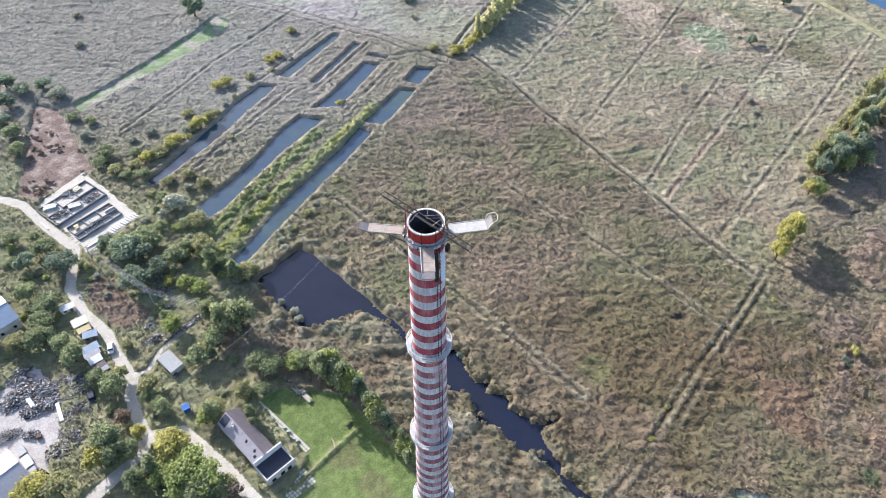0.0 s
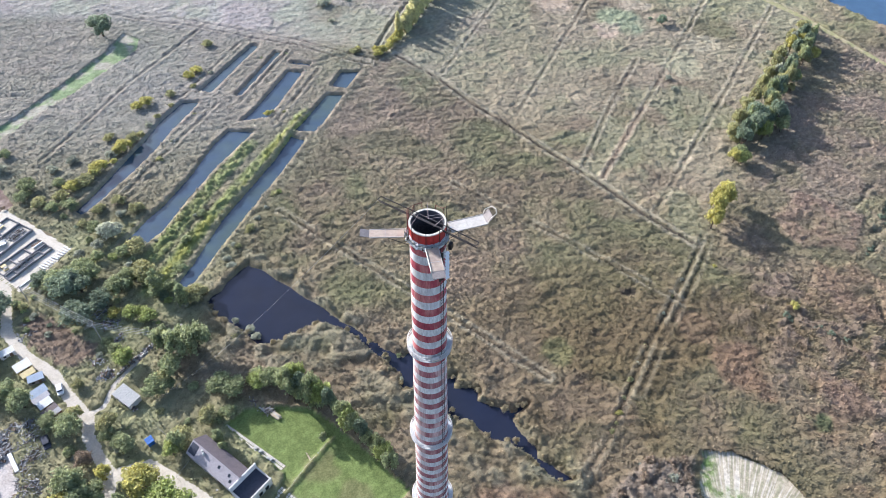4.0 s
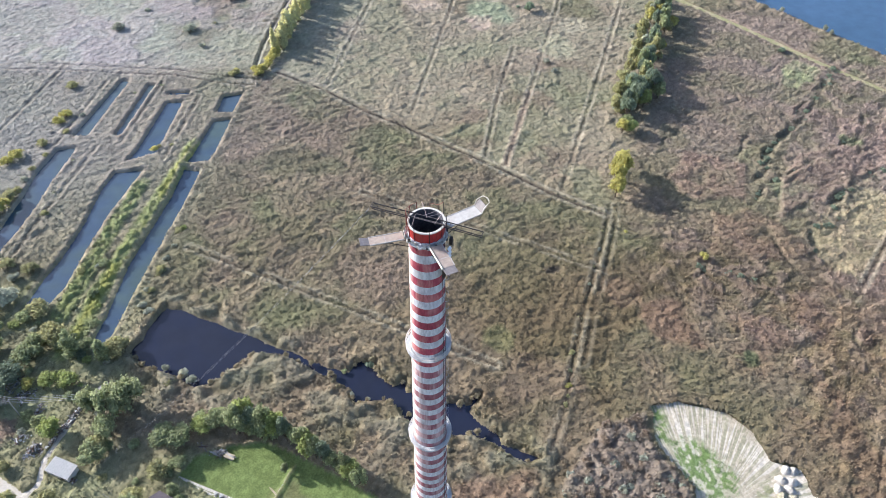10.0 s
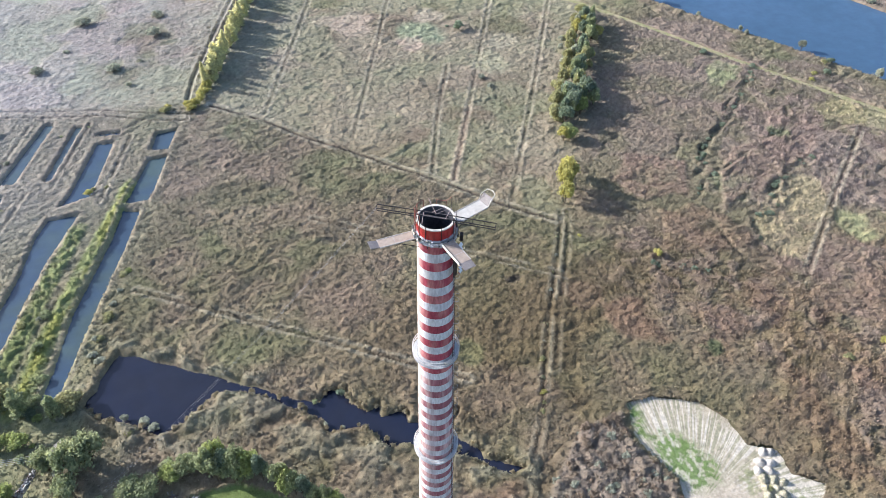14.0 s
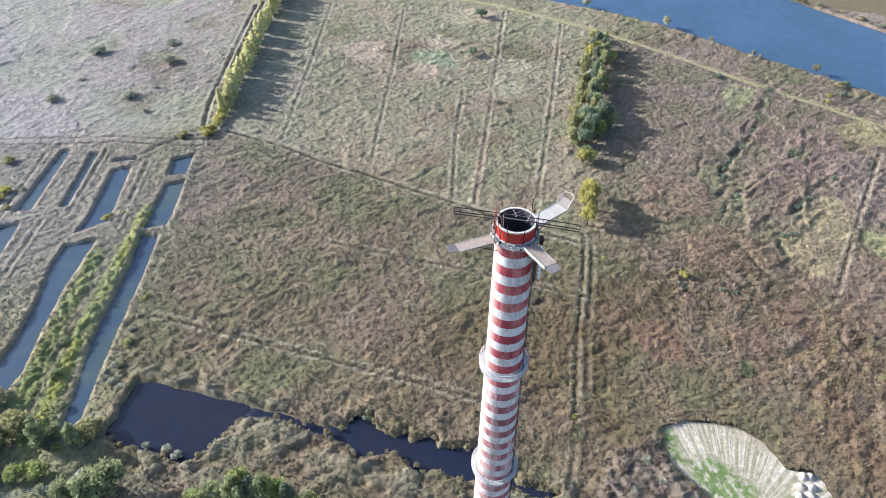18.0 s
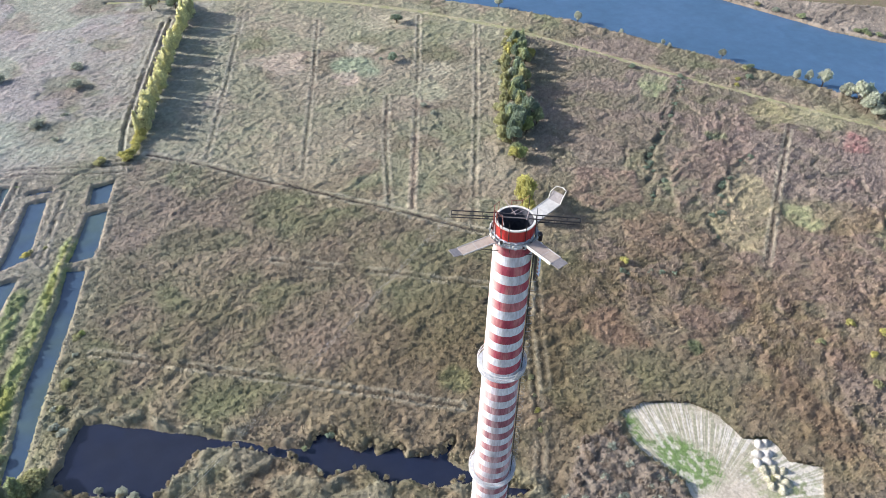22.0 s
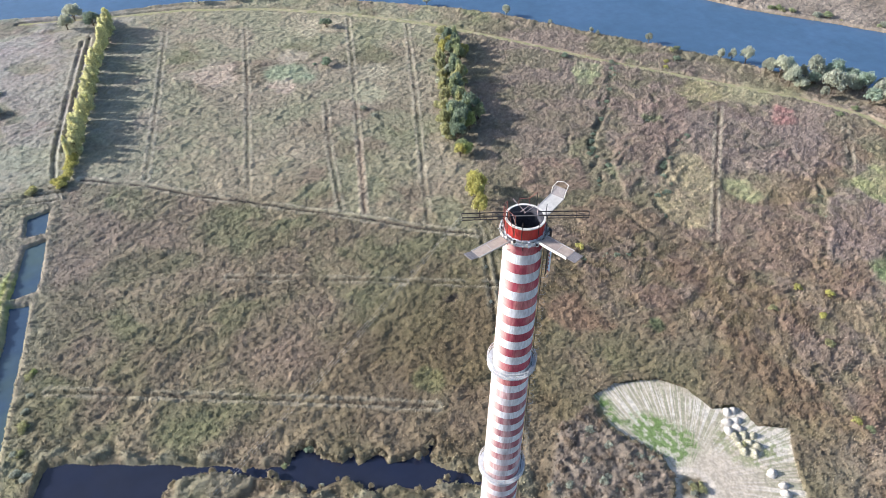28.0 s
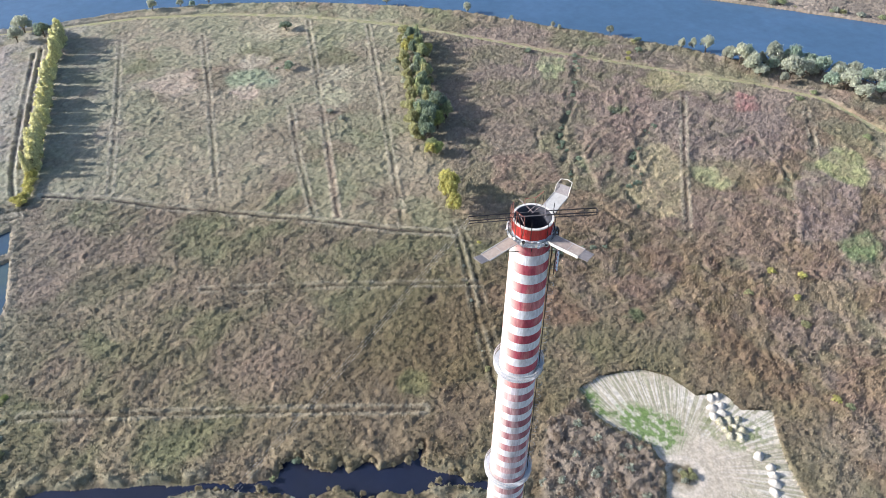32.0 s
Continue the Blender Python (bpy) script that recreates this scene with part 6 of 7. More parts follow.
# willows and scrub along both river banks
for x_, y_ in ((262, 116), (266, 110), (264, 104), (271, 103), (268, 98), (275, 96), (272, 90), (281, 86), (277, 83), (285, 75), (281, 68), (288, 63), (284, 50), (290, 47)):
    for _ in range(2):
        q_ = RND.uniform(1.6, 3.2)
        tree(x_ + RND.uniform(-2.5, 0.5), y_ + RND.uniform(-1.5, 1.5), q_, q_ * RND.uniform(2.0, 2.8), RND.choice(["pale", "silver", "pale", "grey"]), "on the river bank")
for (ax_, ay_), (bx_, by_) in zip(BANK_FAR[1:6], BANK_FAR[2:7]):
    for i_ in range(9):
        t_, q_ = RND.random(), RND.uniform(1.0, 2.6)
        tree(ax_ + (bx_ - ax_) * t_ + RND.uniform(2, 6), ay_ + (by_ - ay_) * t_, q_, q_ * 1.3, RND.choice(["grey", "green", "olive"]), "on the far river bank")
# the tall row along the ditch
HEDGE = [(-18, 217), (-13.5, 226), (-6.4, 241.1), (2, 258), (9.7, 275.3), (20, 299), (31.2, 322.4), (40.5, 341)]
for (ax_, ay_), (bx_, by_) in zip(HEDGE[:-1], HEDGE[1:]):
    k_ = max(2, int(math.hypot(bx_ - ax_, by_ - ay_) / 2.6))
    for i_ in range(k_):
        t_ = i_ / k_
        x_, y_ = ax_ + (bx_ - ax_) * t_ + RND.uniform(-0.7, 0.7), ay_ + (by_ - ay_) * t_
        early = y_ < 232
        if RND.random() < 0.1:
            continue
        tree(x_ + RND.uniform(-0.6, 0.6), y_, RND.uniform(1.7, 3.0), RND.uniform(3, 4.5) if early else RND.uniform(9.0, 12.5), "yellow" if early else "hedge", "along a ditch")
# scrub between the gardens, on the pond banks and round the thicket
SCRUB = ["green", "green", "dark", "olive", "grey", "bright", "green"]
n_ = 0
while n_ < 180:
    x_, y_ = RND.uniform(-160, -8), RND.uniform(8, 125)
    p_ = (np.array([x_]), np.array([y_]))
    ok = (x_ < -66 + 0.25 * (y_ - 80)) or (y_ < 52 - 0.55 * (x_ + 45) and x_ < -12)
    for poly in (YARD, SCRAP, LAWN, CHANNEL, SOIL, *PONDS.values()):
        ok = ok and sdist(*p_, poly, 6)[0] > 1.5
    for line in (LANE, LANE_HOUSE, LANE_PATH):
        ok = ok and seg_dist(*p_, line, reach=8)[0] > 3.0
    ok = ok and not (-66 < x_ < -36 and 20 < y_ < 47) and not (-122 < x_ < -92 and 44 < y_ < 74) and not (-124 < x_ < -92 and y_ < 48) and not (-88 < x_ < -74 and 48 < y_ < 61)
    if ok:
        n_ += 1
        q_ = RND.uniform(0.7, 2.0)
        tree(x_, y_, q_, q_ * RND.uniform(1.0, 1.6), RND.choice(SCRUB), "in scrub by the gardens")
for kind_, n_, label_ in (("russet", 110, "fine brown leafless brush of a thicket by the gravel"), ("grey", 45, "greyish brush of a thicket by the gravel")):
    spots = []
    while len(spots) < n_:
        x_, y_ = RND.uniform(36, 68), RND.uniform(-1, 35)
        if sdist(np.array([x_]), np.array([y_]), THICKET, 6)[0] < -0.6:
            q_ = RND.uniform(0.7, 1.5)
            spots.append((x_, y_, q_, q_ * RND.uniform(1.1, 1.7)))
    mass("brush", spots, kind_, label_, "brush")
n_ = 0
while n_ < 42:
    x_, y_ = RND.uniform(-122, -40), RND.uniform(95, 235)
    p_ = (np.array([x_]), np.array([y_]))
    d_ = min(sdist(*p_, poly, 6)[0] for poly in PONDS.values())
    if 0.8 < d_ < 5 and x_ < -66 + 0.3 * (y_ - 120):
        n_ += 1
        q_ = RND.uniform(0.5, 1.1)
        tree(x_, y_, q_, q_ * RND.uniform(1.0, 1.4), RND.choice(["olive", "grey", "green", "olive"]), "on a pond bank")

# ---- the village ----
for k_, v_ in dict(
    plaster=material("pale_plaster", (0.62, 0.6, 0.56), 0.9, 0, 0.15, 0.8, 0.01, (0.52, 0.5, 0.46)), roof_grey=material("grey_sheet_roof", (0.4, 0.39, 0.41), 0.6, 0.1, 0.12, 0.5, 0.0, (0.34, 0.33, 0.35)),
    roof_mauve=material("mauve_grey_felt_roof", (0.34, 0.315, 0.33), 0.8, 0, 0.2, 0.6, 0.01, (0.27, 0.25, 0.265)), roof_dusk=material("dark_mauve_felt_roof", (0.15, 0.125, 0.135), 0.85, 0, 0.15, 0.6, 0.01, (0.125, 0.105, 0.115)),
    path_base=material("grassy_joint_soil", (0.2, 0.2, 0.11), 0.95, 0, 0.25, 0.8, 0.02), roof_brown=material("brown_grey_roof", (0.2, 0.16, 0.15), 0.8, 0, 0.2, 0.7, 0.01, (0.16, 0.13, 0.13)), tar=material("dark_tar_roof", (0.055, 0.06, 0.08), 0.8, 0, 0.25, 0.6),
    roof_white=material("white_sheet_roof", (0.72, 0.72, 0.72), 0.5, 0, 0.08, 0.5, 0.0, (0.62, 0.62, 0.62)), roof_blue=material("blue_grey_roof", (0.3, 0.36, 0.44), 0.6, 0.1, 0.15, 0.6),
    cream=material("cream_boards", (0.62, 0.52, 0.28), 0.8, 0, 0.15, 1.0), brown_wood=material("brown_boards", (0.16, 0.11, 0.08), 0.85, 0, 0.25, 1.5), blue=material("bright_blue_paint", (0.03, 0.13, 0.42), 0.5, 0, 0.15, 1.0),
    glass=material("window_glass", (0.03, 0.035, 0.045), 0.1, 0, 0.1, 1.0, spec=0.6), rubber=material("black_rubber", (0.02, 0.02, 0.02), 0.8, 0, 0.2, 2.0), scrap_a=material("grey_scrap", (0.2, 0.195, 0.2), 0.7, 0.1, 0.4, 2.0),
    scrap_b=material("rusty_scrap", (0.13, 0.09, 0.07), 0.7, 0.2, 0.4, 2.0), scrap_c=material("pale_scrap", (0.44, 0.43, 0.41), 0.7, 0.0, 0.3, 2.0), heap=material("pale_spoil", (0.56, 0.52, 0.46), 0.95, 0, 0.3, 1.5, 0.1, (0.42, 0.38, 0.32)),
    heap_grey=material("grey_green_spoil", (0.33, 0.31, 0.21), 0.95, 0, 0.4, 1.5, 0.1, (0.45, 0.4, 0.3)), timber=material("pale_timber", (0.5, 0.42, 0.3), 0.85, 0, 0.25, 2.0), white_car=material("white_car_paint", (0.75, 0.75, 0.75), 0.3, 0, 0.05, 1.0, spec=0.5), slab=material("paving_slab", (0.58, 0.54, 0.47), 0.9, 0, 0.2, 1.3, 0.01),
).items():
    M[k_] = v_


def gable(name, m, length, width, eave, ridge, wall, roof_a, roof_b, label, category, windows=3, over=0.25, seams=True):
    """A gabled building in its own frame: walls, two roof slopes, windows, door."""
    top = empty(name, m)
    tagged(top, label, category)
    L_, W_ = length / 2, width / 2
    v = [(-L_, -W_, 0), (L_, -W_, 0), (L_, W_, 0), (-L_, W_, 0), (-L_, -W_, eave), (L_, -W_, eave), (L_, W_, eave), (-L_, W_, eave), (-L_, 0, ridge), (L_, 0, ridge)]
    obj("wall", v, [(0, 1, 5, 4), (2, 3, 7, 6), (1, 2, 6, 9, 5), (3, 0, 4, 8, 7)], wall, top)
    for sgn, mat in ((-1, roof_a), (1, roof_b)):
        dz = (ridge - eave) * over / W_
        a = [(-L_ - over, 0, ridge + 0.06), (L_ + over, 0, ridge + 0.06), (L_ + over, sgn * (W_ + over), eave - dz + 0.06), (-L_ - over, sgn * (W_ + over), eave - dz + 0.06)]
        b = [(x, y, z + 0.1) for x, y, z in a]
        r = obj("roof", a + b, [(0, 1, 2, 3), (4, 5, 6, 7), (0, 1, 5, 4), (1, 2, 6, 5), (2, 3, 7, 6), (3, 0, 4, 7)], mat, top)
        n_ = int(length / 0.9)
        for i in range(n_ + 1 if seams else 0):
            x = -L_ + length * i / n_
            w_ = [(x - 0.03, 0, ridge + 0.17), (x + 0.03, 0, ridge + 0.17), (x + 0.03, sgn * (W_ + over), eave - dz + 0.17), (x - 0.03, sgn * (W_ + over), eave - dz + 0.17)]
            obj("seam", w_ + [(p, q, z + 0.05) for p, q, z in w_], [(4, 5, 6, 7), (0, 1, 5, 4), (1, 2, 6, 5), (2, 3, 7, 6), (3, 0, 4, 7)], mat, r)
    box("ridge_cap", (length + 2 * over, 0.3, 0.08), pose(0, 0, ridge + 0.19), roof_b, top)
    for i in range(windows):
        x = -L_ + length * (i + 0.5) / windows
        w_ = box("window", (0.9, 0.06, 1.0), pose(x, -W_ - 0.03, eave * 0.5), M["glass"], top)
        for sx in (-1, 1):
            box("window_frame", (0.08, 0.1, 1.1), pose(x + sx * 0.48, -W_ - 0.04, eave * 0.5), M["roof_white"], w_)
        box("sill", (1.1, 0.18, 0.06), pose(x, -W_ - 0.09, eave * 0.5 - 0.55), M["slab"], w_)
    return top


# the house
HX = pose(-58.75, 39.4, 0, 0, 0, -38.7)
house = gable("house", HX @ pose(8.05, 0, 0), 16.1, 5.9, 3.3, 5.4, M["plaster"], M["roof_mauve"], M["roof_dusk"], "long low plastered house with a grey and brown gabled roof", "house", 4, 0.3, False)
q_ = pose(8.05, 0, 0).inverted()
box("roof_patch", (2.4, 2.7, 0.06), pose(-6.9, -1.6, 4.42, 35.5, 0, 0), M["tar"], house, "dark tarred roof patch")
for x_, y_, z_ in ((-4.2, -0.9, 5.35), (-3.6, -1.2, 5.2)):
    box("roof_vent", (0.45, 0.45, 0.9), pose(x_, y_, z_), M["plaster"], house)
for x_ in (5.6, 6.6, 2.0):
    box("roof_window", (0.7, 0.8, 0.08), pose(x_, -1.9 if x_ > 6 else -1.1, 4.25 if x_ > 6 else 4.8, 35.5, 0, 0), M["glass"], house, "dark skylight")
annex = empty_part("annex", house)
for nm, sz_, at_ in (("wall", (0.3, 8.0, 3.4), (8.25, 0.7, 1.7)), ("wall", (5.2, 0.3, 3.2), (10.8, -3.2, 1.6)), ("wall", (5.2, 0.3, 3.2), (10.8, 4.6, 1.6)), ("wall", (0.3, 8.1, 3.2), (13.4, 0.7, 1.6))):
    box(nm, sz_, pose(*at_), M["plaster"], annex)
box("parapet", (0.35, 8.3, 1.9), pose(8.3, 0.7, 4.2), M["roof_white"], annex, "white parapet wall")
box("parapet", (0.35, 8.3, 0.7), pose(13.45, 0.7, 3.4), M["plaster"], annex)
for y_ in (-3.25, 4.65):
    box("parapet", (5.0, 0.3, 0.6), pose(10.9, y_, 3.35), M["plaster"], annex)
box("flat_roof", (4.85, 7.5, 0.12), pose(10.87, 0.7, 3.15), M["tar"], annex, "dark tarred flat roof")
for y_ in (-1.6, 1.0, 3.0):
    box("window", (0.08, 1.1, 1.2), pose(13.59, y_, 1.6), M["glass"], annex)
box("door", (0.9, 0.08, 2.0), pose(3.0, -2.99, 1.0), M["brown_wood"], house, "brown wooden door")
for x_, y_ in ((1.5, -4.2), (4.0, -4.6), (-2.5, -4.4)):
    box("crate", (0.7, 0.6, 0.6), HX @ pose(8 + x_, y_, 0.3, 0, 0, 20), M["scrap_c"], None, "", 0.03)
for o_ in [o for o in bpy.data.objects if o.name.startswith("crate")]:
    tagged(o_, "pale box standing beside the house", "box")

# garden walk of slabs along the lawn and the paved court behind the annex
walk_ = tagged(box("pavement", (22, 1.7, 0.05), pose(-45.6, 40.2, 0.15, 0, 0, -36), M["path_base"]), "worn slab walk beside the lawn", "pavement", kind="structure")
slab_me = None


def slab(m, parent):
    global slab_me
    if slab_me is None:
        slab_me = box("slab", (0.66, 0.66, 0.07), Matrix.Identity(4), M["slab"], None, "", 0.02).data
        bpy.data.objects.remove([o for o in bpy.data.objects if o.data == slab_me][0])
    ob = new("slab", slab_me)
    ob.parent = parent
    ob.matrix_parent_inverse = parent.matrix_world.inverted()
    ob.matrix_basis = m
    return ob


for i in range(27):
    for j in range(2):
        slab(pose(-45.6, 40.2, 0.19, 0, 0, -36) @ pose(-10.5 + i * 0.8, -0.42 + j * 0.84, RND.uniform(-0.01, 0.02), RND.uniform(-1, 1), RND.uniform(-1, 1), RND.uniform(-2, 2)), walk_)
court = tagged(box("pavement", (7, 9, 0.05), HX @ pose(25.2, 1.5, 0.14), M["path_base"]), "slab court beside the annex", "pavement", kind="structure")
for i in range(8):
    for j in range(10):
        if RND.random() < 0.9:
            slab(HX @ pose(22.2 + i * 0.84, -2.4 + j * 0.86, 0.18 + RND.uniform(-0.01, 0.02), RND.uniform(-1, 1), RND.uniform(-1, 1), RND.uniform(-2, 2)), court)


# lawn fence, timber and tools
def fence(pts, label):
    top = empty("fence", pose(*pts[0], 0))
    tagged(top, label, "fence")
    inv = top.matrix_world.inverted()
    for (ax, ay), (bx, by) in zip(pts[:-1], pts[1:]):
        k = max(1, int(math.hypot(bx - ax, by - ay) / 2.2))
        for i in range(k):
            x, y = ax + (bx - ax) * i / k - pts[0][0], ay + (by - ay) * i / k - pts[0][1]
            rod("post", (x, y, 0), (x + RND.uniform(-0.05, 0.05), y, 1.2), 0.05, M["timber"], top)
        for z in (0.5, 1.05):
            rod("wire", (ax - pts[0][0], ay - pts[0][1], z), (bx - pts[0][0], by - pts[0][1], z), 0.02, M["steel"], top, seg=4)
    return top


fence([(-35.3, 27.5), (-31.1, 34.1), (-26.5, 40.2)], "low wooden post and wire fence across the lawn")
fence([(-62.8, 31.9), (-60.0, 37.0), (-70.8, 45.9)], "post and wire fence of the house garden")


def stack(name, x, y, az, n, size, mats, label, category, layers=3):
    top = empty(name, pose(x, y, 0, 0, 0, az))
    tagged(top, label, category)
    for i in range(n):
        l_ = i % layers
        box("plank" if size[0] > 1.5 else "block", (size[0] * RND.uniform(0.8, 1.1), size[1], size[2]), pose(RND.uniform(-0.2, 0.2), (i // layers) * size[1] * 1.15 - n / layers * size[1] * 0.55, 0.15 + size[2] * (l_ + 0.5), 0, 0, RND.uniform(-6, 6)), M[RND.choice(mats)], top)
    return top


stack("timber_stack", -44.9, 51.7, -36, 10, (4.2, 0.25, 0.2), ["timber", "scrap_c"], "stack of pale planks on the grass", "planks", 2)
stack("timber_stack", -48.5, 53.0, -50, 6, (3.0, 0.25, 0.2), ["timber", "roof_white"], "few long pale planks on the grass", "planks", 2)
stack("timber_stack", -40.5, 48.7, -40, 12, (2.6, 0.3, 0.22), ["scrap_c", "timber", "scrap_a"], "untidy stack of weathered boards", "planks", 3)
stack("timber_stack", -30.9, 36.8, -60, 3, (2.6, 0.12, 0.12), ["cream", "timber"], "yellowish poles leaning together", "poles", 1)
for x_, y_, z_ in ((-44.5, 39.4, 30), (-43.2, 38.5, 10), (-41.1, 36.6, -20), (-40.2, 36.2, 40)):
    tagged(box("garden_box", (0.9, 0.6, 0.5), pose(x_, y_, 0.45, 0, 0, z_), M["scrap_c"], None, "", 0.04), "pale box beside the garden walk", "box")


def cabin(x, y, l, w, az, h, roof, wall, label, slope=6):
    top = empty("cabin", pose(x, y, 0, 0, 0, az))
    tagged(top, label, "cabin", group="cabins along the lane")
    for nm, s_, at in (("wall", (l, 0.1, h), (0, -w / 2, h / 2)), ("wall", (l, 0.1, h), (0, w / 2, h / 2)), ("wall", (0.1, w - 0.1, h), (-l / 2 + 0.05, 0, h / 2)), ("wall", (0.1, w - 0.1, h), (l / 2 - 0.05, 0, h / 2))):
        box(nm, s_, pose(*at), wall, top)
    r = box("roof", (l + 0.3, w + 0.4, 0.09), pose(0, 0, h + 0.12, slope, 0, 0), roof, top)
    for i in range(int(l / 0.6)):
        box("roof_rib", (0.05, w + 0.38, 0.05), pose(-l / 2 + 0.3 + i * 0.6, 0, h + 0.19, slope, 0, 0), roof, r)
    d = box("door", (0.8, 0.05, 1.9), pose(l * 0.22, -w / 2 - 0.06, 0.97), M["brown_wood"], top)
    box("handle", (0.04, 0.06, 0.12), pose(l * 0.22 + 0.3, -w / 2 - 0.11, 1.0), M["steel"], d)
    box("window", (0.7, 0.05, 0.6), pose(-l * 0.22, -w / 2 - 0.06, 1.4), M["glass"], top)
    return top


cabin(-117.6, 69.6, 3.8, 1.8, 38, 2.1, M["roof_white"], M["roof_white"], "small white metal cabin beside the lane")
cabin(-111.4, 64.8, 4.0, 2.6, 43, 2.3, M["roof_white"], M["cream"], "white-roofed cabin with cream walls")
cabin(-109.2, 62.6, 3.4, 1.6, 43, 1.9, M["cream"], M["cream"], "low cream lean-to cabin")
cabin(-106.6, 61.0, 3.8, 2.0, 27, 2.1, M["roof_blue"], M["scrap_a"], "blue-grey roofed cabin beside the lane")
cabin(-104.3, 56.4, 4.4, 2.2, 45, 2.2, M["roof_blue"], M["scrap_a"], "grey sheet-metal cabin beside the lane")
cabin(-103.0, 54.6, 4.2, 1.4, 45, 2.0, M["roof_grey"], M["scrap_a"], "narrow grey shed beside the lane")
cabin(-101.3, 52.9, 3.4, 2.1, 46, 2.2, M["roof_white"], M["cream"], "white and cream cabin beside the lane")
cabin(-99.6, 51.0, 4.0, 1.3, 52, 1.9, M["roof_brown"], M["brown_wood"], "dark brown boarded shed beside the lane")
cabin(-98.3, 49.8, 4.0, 1.2, 52, 1.8, M["roof_grey"], M["brown_wood"], "grey-roofed dark shed beside the lane")
cabin(-95.3, 47.6, 2.0, 1.6, 30, 1.8, M["roof_white"], M["roof_white"], "very small white cabin under trees")
cabin(-80.5, 54.6, 6.6, 3.6, -36, 2.4, M["scrap_c"], M["plaster"], "pale flat-roofed garage by the footpath", 3)
cabin(-71.3, 41.4, 1.7, 1.5, -50, 2.2, M["blue"], M["blue"], "bright blue garden booth", 2)
gable("hangar", pose(-137, 60, 0, 0, 0, 54), 15, 12, 4.6, 6.4, M["plaster"], M["roof_blue"], M["roof_white"], "large pale hangar with a blue-grey sheet roof", "hangar", 4)
gable("warehouse", pose(-110.5, 10.6, 0, 0, 0, 57), 22, 12.3, 4.2, 6.0, M["plaster"], M["roof_grey"], M["roof_white"], "warehouse with a white and grey sheet roof", "warehouse", 5)


# ruined foundations: low concrete walls in cells
def foundation(corner, a, b, la, lb, na, nb, label):
    """corner, the two directions in degrees, their lengths, and the cells along each."""
    top = empty("ruined_foundation", pose(*corner, 0, 0, 0, a))
    tagged(top, label, "ruin")
    side = 1 if math.sin(radians(b - a)) > 0 else -1
    for j in range(nb + 1):
        for i in range(na):
            if j in (0, nb) or RND.random() < 0.8:
                hh = RND.uniform(0.5, 0.95)
                box("wall_block", (la / na - 0.05, 0.36, hh), pose(la * (i + 0.5) / na, side * lb * j / nb, 0.05 + hh / 2), M["ruin"], top, "", 0.04)
    for i in range(na + 1):
        for j in range(nb):
            hh = RND.uniform(0.4, 0.85)
            box("wall_block", (0.36, lb / nb - 0.4, hh), pose(la * i / na, side * lb * (j + 0.5) / nb, 0.05 + hh / 2), M["ruin"], top, "", 0.04)
    return top


M["ruin"] = material("dark_weathered_concrete", (0.25, 0.24, 0.24), 0.9, 0, 0.3, 1.0, 0.03, (0.16, 0.16, 0.17))
foundation((-147.7, 108.5), 60, -30, 18.8, 12.0, 3, 2, "low ruined concrete walls in square cells")
foundation((-133.8, 101.8), 57, -40, 15.6, 4.6, 3, 1, "ruined concrete trench walls in a dusty yard")
foundation((-129.6, 98.8), 57, -40, 15.6, 2.6, 5, 1, "long low concrete trench with debris")
stack("slab_stack", -144.2, 111.0, 30, 12, (4.0, 0.5, 0.25), ["roof_white", "scrap_c"], "stack of white concrete beams", "beams", 3)
stack("slab_stack", -136.4, 112.6, 35, 12, (4.2, 0.5, 0.25), ["roof_white", "scrap_c"], "stack of white concrete planks", "beams", 3)
stack("slab_stack", -139.5, 120.5, 60, 8, (2.6, 0.5, 0.25), ["cream", "scrap_c"], "few cream boards in a ruined cell", "boards", 2)
stack("slab_stack", -124.5, 112.5, 50, 8, (3.2, 0.3, 0.25), ["roof_white", "scrap_b"], "white and black beams in a ruined cell", "beams", 2)
stack("slab_stack", -131.0, 102.8, 50, 5, (1.4, 0.8, 0.5), ["cream", "heap"], "pale yellow sacks in a ruined cell", "sacks", 2)
for i in range(11):
    t_ = i / 10
    tagged(box("concrete_beam", (2.6, 0.42, 0.35), pose(-119.4 + 5.0 * t_, 102.4 + 8.2 * t_, 0.25, 0, 0, -28 + RND.uniform(-8, 8)), M["roof_white"], None, "", 0.04), "white concrete beam lying in a row on the yard", "beam", "concrete beams in a row")
for x_, y_, l_, a_ in ((-142.0, 102.4, 4.8, -35), (-133.3, 78.8, 4.0, -50), (-126.8, 76.6, 3.5, -55), (-122.0, 97.0, 6.0, 55), (-119.5, 95.5, 5.0, 55), (-131, 80.5, 2.5, -20)):
    tagged(box("concrete_beam", (l_, 0.5, 0.4), pose(x_, y_, 0.25, 0, 0, a_), M["roof_white"], None, "", 0.04), "white concrete beam lying on the ground", "beam")
for x_, y_, l_, w_, a_ in ((-114.9, 77.4, 5.5, 4.0, 40), (-112.0, 73.6, 3.0, 1.6, 40), (-117.0, 80.4, 2.2, 1.2, 40)):
    tagged(box("concrete_slab", (l_, w_, 0.4), pose(x_, y_, 0.2, 0, 0, a_), M["concrete"], None, "", 0.05), "grey concrete slab in dry scrub", "slab")


